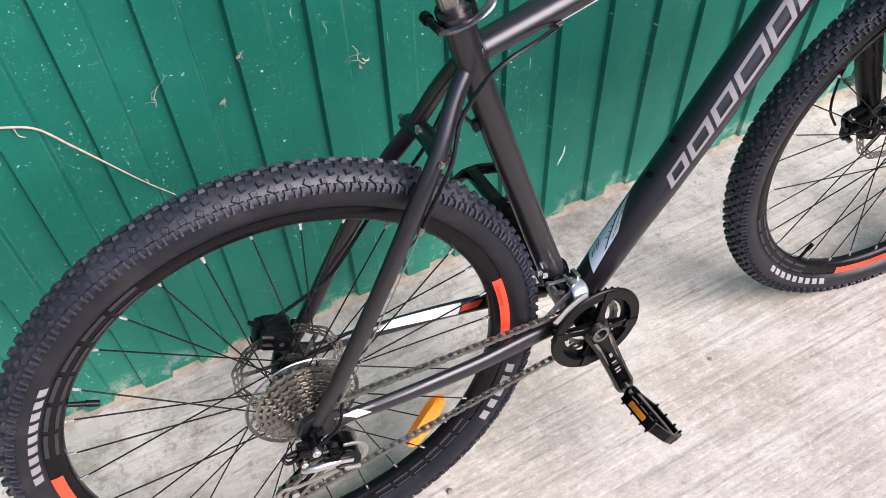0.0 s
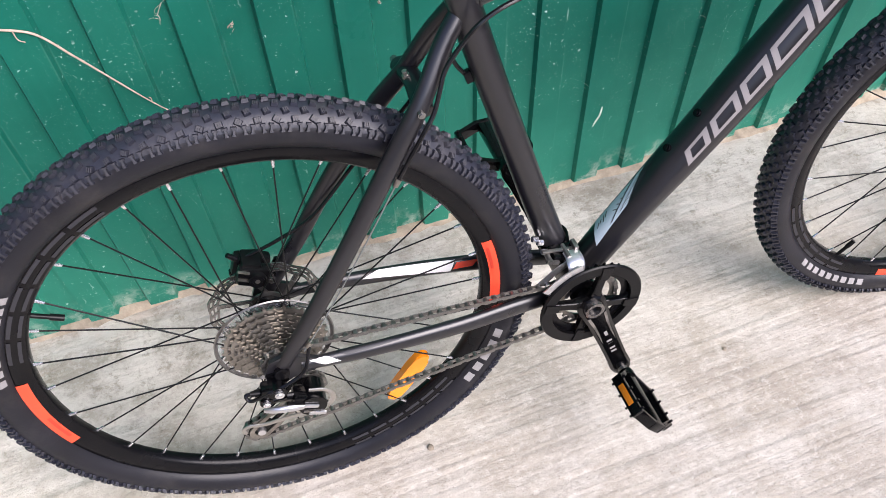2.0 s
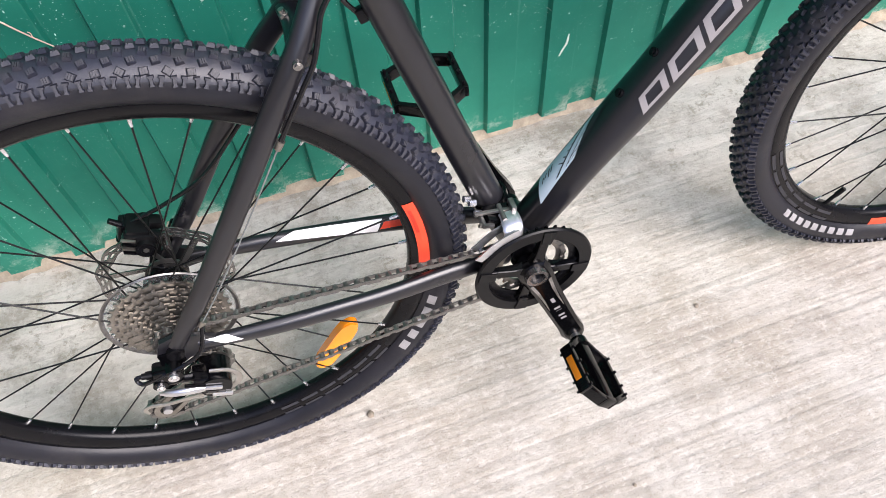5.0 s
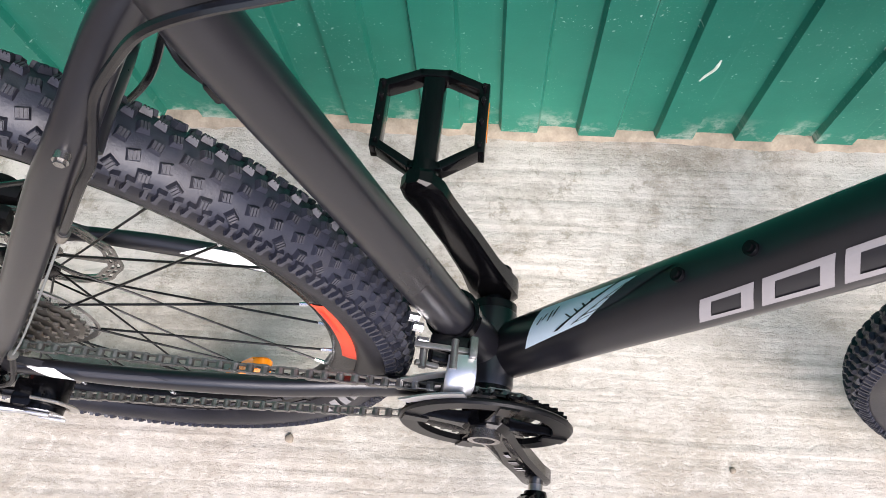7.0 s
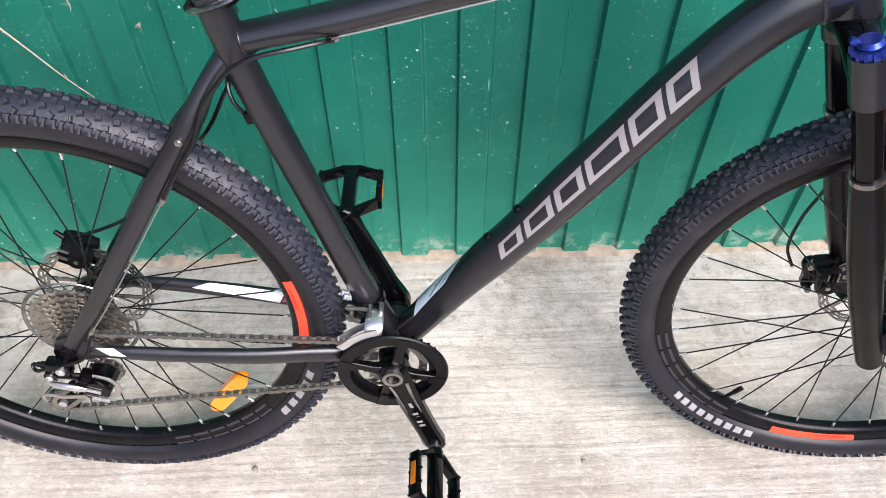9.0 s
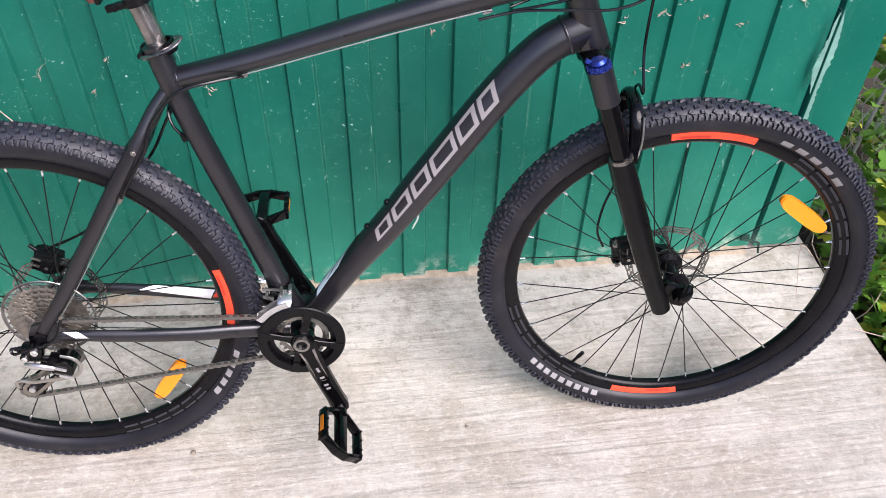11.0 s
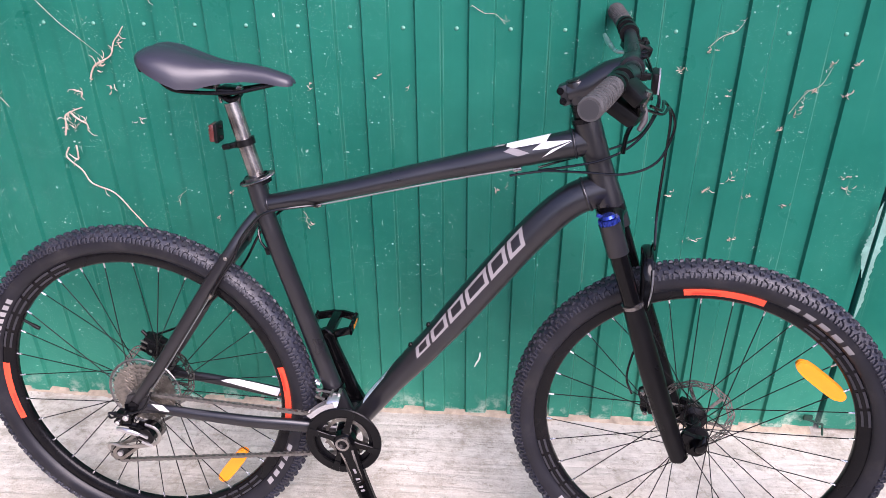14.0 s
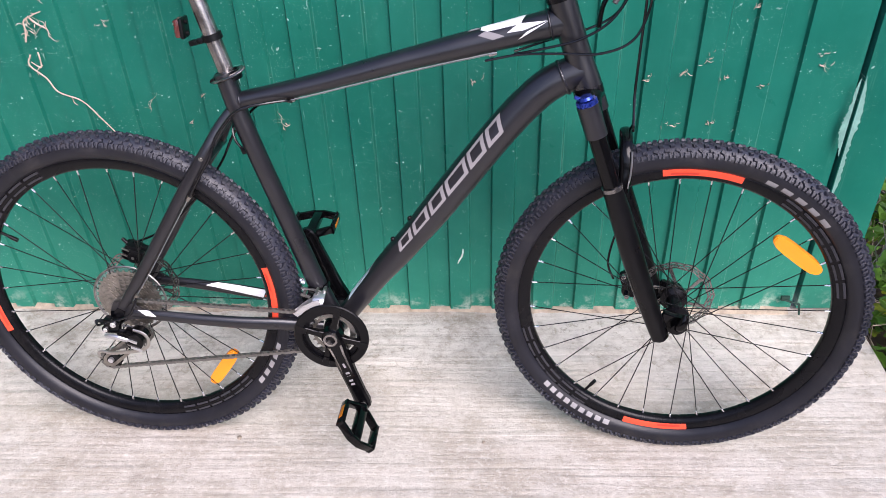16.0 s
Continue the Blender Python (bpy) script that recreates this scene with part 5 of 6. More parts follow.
    for dx, dy, rr in ((0.012, 0.010, 0.0060), (-0.012, 0.004, 0.0048), (0.016, -0.014, 0.0040)):
        rod(bm, body + Vector((dx, sgn * dy, 0.010)), body + Vector((dx, sgn * dy, 0.0165)), rr, 14, rr * 0.8)
    box(bm, body + Vector((-0.004, sgn * 0.024, 0.002)), (0.030, 0.008, 0.018), pose(0, 0, 0, 0, 20, sgn * 14), 0.003)
    shifter = part("shifter", cockpit(bm, c2, 9 if sgn < 0 else 3), M_PLAST, bike, "black trigger shifter")
    bm = bmesh.new()
    paddle = ((-0.002, 0.004, -0.036), (-0.020, 0.020, -0.038), (-0.036, 0.046, -0.030), (-0.046, 0.070, -0.022)) if sgn > 0 else ((0.024, 0.004, -0.008), (0.038, 0.006, -0.026), (0.046, 0.014, -0.048), (0.042, 0.022, -0.064))
    Tube([c2 + Vector((x, sgn * y, z)) for x, y, z in paddle], [(0.003, 0.0035), (0.003, 0.004), (0.0035, 0.0055), (0.003, 0.004)], 14).mesh(bm, 10)
    part("thumb_paddle", cockpit(bm, c2, 9 if sgn < 0 else 3), M_SILVER if sgn > 0 else M_CAP, shifter)
    bm = bmesh.new()
    Tube([c2 + Vector(q) for q in ((0.012, sgn * 0.018, -0.030), (0.026, sgn * 0.040, -0.028), (0.036, sgn * 0.050, -0.022))], [(0.003, 0.006)] * 2, 10).mesh(bm, 10)
    part("release_paddle", cockpit(bm, c2, 9 if sgn < 0 else 3), M_ANOD, shifter)
# white front reflector on a bar bracket
c = BAR + Vector((0.0, -0.052, 0.0))
FWD = Vector((-0.016, 0, 0.0))
bm = bmesh.new()
lathe(bm, [(0.0, -0.006), (0.0175, -0.006), (0.0175, 0.006), (0.0, 0.006)], Matrix.Translation(c), 20)
box(bm, c + FWD + Vector((0.032, 0, -0.002)), (0.032, 0.010, 0.010), None, 0.002)
box(bm, c + FWD + Vector((0.054, 0.012, -0.012)), (0.010, 0.044, 0.034), None, 0.003)
refl = part("front_reflector", cockpit(bm), M_PLAST, bike, "clear front reflector on a black bracket")
bm = bmesh.new()
box(bm, c + FWD + Vector((0.0605, 0.012, -0.012)), (0.003, 0.042, 0.034), None, 0.001)
part("reflector_lens", cockpit(bm), M_LENS, refl, "pale grey reflector lens")

# ---------------------------------------------------------------- drive train
CR = Vector((0.059, 0, -0.165)).normalized()
bm = bmesh.new()
rod(bm, BB + Vector((0, -0.062, 0)), BB + Vector((0, 0.060, 0)), 0.0118, 24)
for y in (-0.041, 0.041):
    rod(bm, BB + Vector((0, y - 0.004, 0)), BB + Vector((0, y + 0.004, 0)), 0.0215, 32)
crankset = part("crankset", bm, M_ANOD, bike, "black double crankset with a bash guard")


def crank_arm(sgn, d):
    bm = bmesh.new()
    y = sgn * 0.064
    rows = []
    for f, w, t, off in [(f_ * 0.976 if f_ > 0.05 else f_, w_, t_, o_) for f_, w_, t_, o_ in ((-0.018, 0.010, 0.010, 0), (-0.010, 0.0195, 0.012, 0), (0.0, 0.0220, 0.013, 0), (0.016, 0.0212, 0.012, 0.001), (0.04, 0.0182, 0.0095, 0.004), (0.09, 0.0165, 0.0085, 0.010), (0.145, 0.0158, 0.0080, 0.013), (0.168, 0.0172, 0.0085, 0.014), (0.183, 0.0140, 0.0080, 0.014), (0.190, 0.006, 0.0065, 0.014))]:
        c = BB + d * f + Vector((0, y + sgn * off, 0))
        side = Vector((d.z, 0, -d.x))
        o = Vector((0, sgn, 0))
        rows.append([bm.verts.new(c + side * (w * a) + o * (t * b)) for a, b in ((-1, -0.7), (-1, 0.55), (-0.72, 1.0), (0.72, 1.0), (1, 0.55), (1, -0.7), (0.7, -1), (-0.7, -1))])
    for A, B in zip(rows, rows[1:]):
        for j in range(8):
            bm.faces.new((A[j], A[(j + 1) % 8], B[(j + 1) % 8], B[j]))
    bm.faces.new(rows[0])
    bm.faces.new(rows[-1])
    arm = part("crank_arm", bm, M_GLOSS, crankset, "glossy black crank arm", sharp=28)
    bm = bmesh.new()
    ring_plate(bm, circle(0.0145, 32, BB.x, BB.z), circle(0.0098, 32, BB.x, BB.z), sgn * 0.075, sgn * 0.0835)
    rod(bm, BB + Vector((0, sgn * 0.072, 0)), BB + Vector((0, sgn * 0.076, 0)), 0.0085, 20)
    part("crank_bolt", bm, M_ANOD if sgn > 0 else M_POST, crankset, "grey crank bolt ring")


crank_arm(-1, CR)
FAR = Vector((-0.0635, 0, 0.153)).normalized()
crank_arm(1, FAR)
# printed bars and bevel highlights on the arm
bm = bmesh.new()
side = Vector((CR.z, 0, -CR.x))


def arm_bar(f0, f1, a0, a1, y):
    P = [BB + CR * f + side * a + Vector((0, y, 0)) for f, a in ((f0, a0), (f0, a1), (f1, a1), (f1, a0))]
    bm.faces.new([bm.verts.new(p) for p in P])


yf = -0.064 - 0.010 - 0.0088
arm_bar(0.062, 0.078, -0.003, 0.002, -0.064 - 0.0075 - 0.0095)
for i in range(4):
    f = 0.084 + i * 0.0095
    arm_bar(f, f + 0.0050, -0.0045, 0.0040, yf - 0.0012 * (i > 1))
part("crank_print", bm, M_LOGO, crankset, "grey printed bars on the crank arm")
# bevel highlights put in as bright strips that run from the hub down the arm
for sg in (-1, 1):
    bm = bmesh.new()
    rows = []
    for f, a0, a1, y in ((0.020, 0.0150, 0.0105, -0.0775), (0.040, 0.0128, 0.0085, -0.0790), (0.065, 0.0112, 0.0085, -0.0805), (0.088, 0.0108, 0.0102, -0.0815)):
        rows.append([bm.verts.new(BB + CR * f + side * (sg * a_) + Vector((0, y - d_, 0))) for a_, d_ in ((a0, 0.0), (a1, 0.0012), (a1 * 0.98, -0.002), (a0, -0.002))])
    for A, B in zip(rows, rows[1:]):
        for j in range(4):
            bm.faces.new((A[j], A[(j + 1) % 4], B[(j + 1) % 4], B[j]))
    bm.faces.new(rows[0])
    bm.faces.new(rows[-1])
    part("bevel_glint", bm, M_POST, crankset, "bright strip drawn for the bevel highlight on the crank arm")


def chainring(teeth, r, y, inner, material, label):
    bm = bmesh.new()
    o = [(x + BB.x, z + BB.z) for x, z in gear(teeth, r)]
    n = len(o)
    ring_plate(bm, o, circle(inner, n, BB.x, BB.z), y - 0.0012, y + 0.0012)
    part("chainring", bm, material, crankset, label, sharp=25)


chainring(36, 0.0715, -0.0610, 0.050, M_ANOD, "black outer chainring")
chainring(22, 0.0455, -0.0530, 0.036, M_CASS, "bare steel inner chainring")
bm = bmesh.new()
n = 96
prof = [(0.0600, -0.0720), (0.0752, -0.0720), (0.0770, -0.0700), (0.0770, -0.0680), (0.0752, -0.0665), (0.0600, -0.0665)]
lathe(bm, prof, Matrix.Translation(BB), n, True)
part("bash_guard", bm, M_PLAST, crankset, "matte black ring guard")
for i in range(4):
    a = math.atan2(CR.z, CR.x) + radians(55) + i * math.pi / 2
    bm = bmesh.new()
    d, s_ = Vector((math.cos(a), 0, math.sin(a))), Vector((-math.sin(a), 0, math.cos(a)))
    rows = []
    for f, w, y, t in ((0.012, 0.012, -0.067, 0.006), (0.03, 0.0075, -0.067, 0.005), (0.05, 0.0075, -0.067, 0.004), (0.0665, 0.0095, -0.0685, 0.0045)):
        c = BB + d * f + Vector((0, y, 0))
        rows.append([bm.verts.new(c + s_ * (w * p) + Vector((0, t * q, 0))) for p, q in ((-1, 1), (-0.8, -1), (0.8, -1), (1, 1))])
    for A, B in zip(rows, rows[1:]):
        for j in range(4):
            bm.faces.new((A[j], A[(j + 1) % 4], B[(j + 1) % 4], B[j]))
    bm.faces.new(rows[0])
    bm.faces.new(rows[-1])
    bmesh.ops.bevel(bm, geom=bm.edges[:], offset=0.001, segments=1, affect="EDGES")
    part("spider_arm", bm, M_GLOSS, crankset)
    bm = bmesh.new()
    P = [BB + d * f + s_ * w + Vector((0, -0.0722, 0)) for f, w in ((0.052, -0.006), (0.052, 0.006), (0.074, 0.0085), (0.074, -0.0085))]
    vs = [bm.verts.new(p) for p in P] + [bm.verts.new(p + Vector((0, -0.0016, 0))) for p in P]
    for fc in ((4, 5, 6, 7), (0, 1, 5, 4), (1, 2, 6, 5), (2, 3, 7, 6), (3, 0, 4, 7)):
        bm.faces.new([vs[k] for k in fc])
    part("guard_tab", bm, M_LEG, crankset)


# pedals
def build_pedal(sgn, centre, tilt):
    """A caged platform pedal; its axle runs outwards along y."""
    L = Matrix.Translation(centre) @ pose(0, 0, 0, 0, tilt)
    bm = bmesh.new()
    o = sgn
    box(bm, (0, o * 0.056, 0), (0.020, 0.094, 0.017), None, 0.004)
    lathe(bm, [(0.0, 0.004 * o), (0.0115, 0.004 * o), (0.0125, 0.008 * o), (0.0125, 0.016 * o), (0.0, 0.017 * o)], None, 24)
    pedal = part("pedal", bm, M_GLOSS, bike, "black caged platform pedal", L)
    bm = bmesh.new()
    rod(bm, (0, -o * 0.016, 0), (0, o * 0.012, 0), 0.0075, 16)
    part("axle", bm, M_STEEL, pedal, "steel pedal axle")
    W, Y0, Y1 = 0.0435, 0.024, 0.100
    ways = {"front_plate": [(W, Y0 + 0.006), (W, Y1 - 0.006)], "rear_plate": [(-W, Y0 + 0.006), (-W, Y1 - 0.006)],
            "inner_bar": [(-W, Y0 + 0.008), (-0.012, 0.012), (0.012, 0.012), (W, Y0 + 0.008)], "outer_bar": [(-W, Y1 - 0.008), (-0.012, Y1 + 0.006), (0.012, Y1 + 0.006), (W, Y1 - 0.008)]}
    for nm, w in ways.items():
        bm = bmesh.new()
        for (x0, y0), (x1, y1) in zip(w, w[1:]):
            a, b = Vector((x0, o * y0, 0)), Vector((x1, o * y1, 0))
            box(bm, (a + b) / 2, ((b - a).length + 0.006, 0.0090 if "plate" in nm else 0.0075, 0.017), pose(0, 0, 0, 0, 0, math.degrees(math.atan2(b.y - a.y, b.x - a.x))), 0.0015)
        part(nm, bm, M_GLOSS, pedal)
    for x in (-W, W):
        for y in (0.034, 0.056, 0.078, 0.092):
            bm = bmesh.new()
            rod(bm, (x, o * y, -0.0125), (x, o * y, 0.0125), 0.002, 8)
            part("grip_pin", bm, M_ANOD, pedal)
        bm = bmesh.new()
        box(bm, (x + math.copysign(0.0030, x), o * 0.062, 0), (0.0045, 0.036, 0.0095), None, 0.001)
        part("pedal_reflector", bm, M_STRIP, pedal, "amber strip reflector")


PED = BB + CR * 0.1705
build_pedal(-1, PED + Vector((0, -0.090, 0)), 50)
build_pedal(1, BB + FAR * 0.1705 + Vector((0, 0.086, -0.009)), -1)

# cassette
teeth = (34, 30, 26, 23, 20, 17, 15, 13, 11)
bm = bmesh.new()
rod(bm, (0, -0.018, R_WHEEL), (0, -0.062, R_WHEEL), 0.0175, 24)
cassette = part("cassette", bm, M_STEEL, bike, "stack of oily steel sprockets")
for i, t in enumerate(teeth):
    bm = bmesh.new()
    r = t * 0.0127 / (2 * math.pi)
    y = -0.0215 - i * 0.0043
    o = [(x, z + R_WHEEL) for x, z in gear(t, r + 0.0005, 0.0030)]
    inn = max(0.016, r - 0.020)
    ring_plate(bm, o, circle(inn, len(o), 0, R_WHEEL), y - 0.0011, y + 0.0011)
    part("sprocket", bm, M_CASS, cassette, sharp=25)
bm = bmesh.new()
lathe(bm, [(0.030, -0.0150), (0.072, -0.0165), (0.0775, -0.0200), (0.0785, -0.0190), (0.073, -0.0150), (0.030, -0.0138)], Matrix.Translation((0, 0, R_WHEEL)), 64, True)
part("spoke_guard", bm, M_CLEAR, cassette, "clear plastic spoke guard")
bm = bmesh.new()
lathe(bm, [(0.0735, -0.0172), (0.0775, -0.0203), (0.0790, -0.0190), (0.0745, -0.0160)], Matrix.Translation((0, 0, R_WHEEL)), 72, True)
part("guard_rim", bm, M_CHAIN, cassette, "glinting rim of the spoke guard")
bm = bmesh.new()
rod(bm, (0, -0.0615, R_WHEEL), (0, -0.0645, R_WHEEL), 0.0155, 24)
part("lock_ring", bm, M_SILVER, cassette)
bm = bmesh.new()
rod(bm, (0, -0.066, R_WHEEL), (0, -0.076, R_WHEEL), 0.010, 18)
rod(bm, (0, -0.07, R_WHEEL), (0, 0.076, R_WHEEL), 0.004, 12)
rod(bm, (0, 0.066, R_WHEEL), (0, 0.076, R_WHEEL), 0.010, 18)
Tube([(0, 0.076, R_WHEEL), (0.012, 0.080, R_WHEEL + 0.02), (0.03, 0.080, R_WHEEL + 0.05)], [(0.004, 0.006)] * 2, 10).mesh(bm, 10)
part("quick_release", bm, M_ANOD, bike, "black quick-release skewer")

# rear derailleur
P1, P2 = Vector((0.026, -0.053, 0.300)), Vector((-0.054, -0.054, 0.233))
bm = bmesh.new()
box(bm, (-0.017, -0.079, 0.342), (0.034, 0.020, 0.028), pose(0, 0, 0, 0, 8), 0.006)
rod(bm, (-0.010, -0.064, 0.347), (-0.010, -0.090, 0.347), 0.0105, 22)
rod(bm, (-0.029, -0.070, 0.334), (-0.029, -0.090, 0.334), 0.0085, 20)
plate(bm, [(-0.020, 0.366), (0.004, 0.366), (0.006, 0.345), (-0.006, 0.336), (-0.022, 0.340)], -0.0715, -0.0665)
rd = part("rear_derailleur", bm, M_GLOSS, bike, "black and silver rear derailleur")
for x, z, r in ((-0.010, 0.347, 0.0062), (-0.029, 0.334, 0.005)):
    bm = bmesh.new()
    rod(bm, (x, -0.0895, z), (x, -0.0935, z), r, 18)
    rod(bm, (x, -0.093, z), (x, -0.0945, z), r * 0.55, 6)
    part("bolt", bm, M_NIP, rd, "bright bolt")
bm = bmesh.new()
Tube([(-0.034, -0.086, 0.316), (-0.024, -0.092, 0.319), (-0.006, -0.095, 0.318), (0.014, -0.093, 0.311)], [(0.004, 0.0042), (0.0042, 0.0056), (0.0042, 0.006), (0.004, 0.0056)], 18).mesh(bm, 14)
part("outer_link", bm, M_SILVER, rd, "polished outer link")
bm = bmesh.new()
Tube([(-0.038, -0.078, 0.324), (-0.010, -0.081, 0.325), (0.018, -0.080, 0.318)], [(0.004, 0.006), (0.004, 0.007), (0.005, 0.007)], 12).mesh(bm, 12)
part("inner_link", bm, M_ANOD, rd)
bm = bmesh.new()
rod(bm, (0.026, -0.060, 0.305), (0.026, -0.094, 0.305), 0.0205, 28, 0.0185)
box(bm, (0.020, -0.080, 0.316), (0.036, 0.026, 0.016), pose(0, 0, 0, 0, 20), 0.005)
part("knuckle", bm, M_GLOSS, rd, "glossy black knuckle")
bm = bmesh.new()
box(bm, (0.024, -0.0955, 0.309), (0.020, 0.003, 0.006), pose(0, 0, 0, 0, 24), 0.0014)
box(bm, (0.029, -0.0950, 0.290), (0.024, 0.003, 0.006), pose(0, 0, 0, 0, 24), 0.0012)
part("badge", bm, M_SILVER, rd, "satin silver panel")
for k in range(4):
    bm = bmesh.new()
    box(bm, (0.006 + 0.0055 * k, -0.0935, 0.3215 - 0.0085 * k), (0.024, 0.0045, 0.0032), pose(0, 0, 0, 0, 24), 0.001)
    part("rib", bm, M_ROTOR if k % 2 else M_GLOSS, rd)
bm = bmesh.new()
Tube([(0.026, -0.086, 0.331), (0.046, -0.087, 0.324), (0.054, -0.087, 0.308), (0.047, -0.086, 0.290), (0.024, -0.080, 0.275), (-0.016, -0.070, 0.262), (-0.046, -0.066, 0.256), (-0.066, -0.065, 0.260), (-0.075, -0.064, 0.254), (-0.074, -0.063, 0.243)],
     [(0.0018, 0.0035), (0.0018, 0.0042), (0.0018, 0.0042), (0.0018, 0.004), (0.0018, 0.003)], 40).mesh(bm, 10)
part("cage_edge", bm, M_STEEL, rd, "bright curved cage edge")
bm = bmesh.new()
rod(bm, (-0.041, -0.078, 0.346), (-0.032, -0.078, 0.345), 0.0052, 12)
rod(bm, (-0.046, -0.078, 0.347), (-0.041, -0.078, 0.346), 0.0038, 12)
part("adjuster", bm, M_PLAST, rd)


def pulley(c):
    bm = bmesh.new()
    o = [(x + c.x, z + c.z) for x, z in gear(11, 0.0225, 0.003)]
    ring_plate(bm, o, circle(0.006, len(o), c.x, c.z), c.y - 0.0035, c.y + 0.0035)
    part("jockey_wheel", bm, M_PLAST, rd, "black jockey wheel", sharp=25)
    bm = bmesh.new()
    rod(bm, c + Vector((0, -0.009, 0)), c + Vector((0, 0.008, 0)), 0.0058, 16)
    part("jockey_bolt", bm, M_SILVER, rd)


pulley(P1)
pulley(P2)
for dy, m_ in ((-0.0065, M_CASS), (0.0055, M_ANOD)):
    bm = bmesh.new()
    u = (P2 - P1).normalized()
    w = Vector((-u.z, 0, u.x))
    out, inn = [], []
    for i in range(40):
        t = 2 * math.pi * i / 40
        for lst, r, cut in ((out, 0.0185, 0), (inn, 0.0105, 0)):
            c = P1 if math.cos(t) < 0 else P2
            q = c + u * (math.cos(t) * r) + w * (math.sin(t) * r * 0.85)
            lst.append((q.x, q.z))
    ring_plate(bm, out, inn, P1.y + dy, P1.y + dy + 0.0018)
    part("cage_plate", bm, m_, rd, "steel cage plate", sharp=30)

# front derailleur
bm = bmesh.new()
ring_plate(bm, circle(0.0232, 30), circle(0.0200, 30), -0.005, 0.005)
bmesh.ops.transform(bm, matrix=Matrix.Translation((0.400, 0, 0.395)) @ pose(0, 0, 0, 0, -15) @ pose(0, 0, 0, 90), verts=bm.verts[:])
fd = part("front_derailleur", bm, M_GLOSS, bike, "silver front derailleur on the seat tube")
bm = bmesh.new()
box(bm, (0.400, -0.026, 0.398), (0.034, 0.012, 0.012), pose(0, 0, 0, 0, 8), 0.003)
box(bm, (0.392, -0.036, 0.394), (0.018, 0.014, 0.016), pose(0, 0, 0, 0, 20), 0.003)
part("pivot_body", bm, M_GLOSS, fd, "black pivot body")
bm = bmesh.new()
box(bm, (0.394, -0.032, 0.4045), (0.046, 0.005, 0.004), pose(0, 0, 0, 0, 10), 0.0012)
box(bm, (0.419, -0.030, 0.402), (0.0065, 0.018, 0.012), pose(0, 0, 0, 0, 8), 0.0015)
box(bm, (0.382, -0.045, 0.398), (0.020, 0.004, 0.006), pose(0, 0, 0, 0, 24), 0.0012)
part("link_arm", bm, M_CHAIN, fd, "steel link arms")
for x, z in ((0.379, 0.401), (0.404, 0.4035)):
    bm = bmesh.new()
    rod(bm, (x, -0.024, z), (x, -0.049, z), 0.0032, 12)
    part("pivot_pin", bm, M_CHAIN, fd, "steel pivot pin")
bm = bmesh.new()
Tube([(0.411, -0.036, 0.4005), (0.411, -0.048, 0.4015), (0.410, -0.060, 0.396), (0.407, -0.067, 0.380)], [(0.0115, 0.002), (0.0125, 0.0024), (0.0105, 0.002)], 14, (1, 0, 0)).mesh(bm, 14)
part("link_cover", bm, M_SILVER, fd, "satin silver link")
for yy in (-0.0675, -0.0500):
    bm = bmesh.new()
    arcs = []
    for r in (0.0775, 0.0885):
        arcs.append([(BB.x + r * math.cos(radians(a)), BB.z + r * math.sin(radians(a))) for a in range(102, 140, 4)])
    plate(bm, arcs[0] + [(BB.x - 0.066, BB.z + 0.046), (BB.x - 0.074, BB.z + 0.053)] + arcs[1][::-1], yy - 0.0008, yy + 0.0008)
    part("cage_plate", bm, M_SILVER, fd, "curved silver cage plate")
for k in range(3):
    bm = bmesh.new()
    c = Vector((0.373 + 0.004 * k, -0.012 - 0.008 * k, 0.414 - 0.012 * (k == 2)))
    rod(bm, c, c + Vector((-0.008, 0, 0.003)), 0.0042, 8)
    part("limit_screw", bm, M_NIP, fd, "bright limit screw")


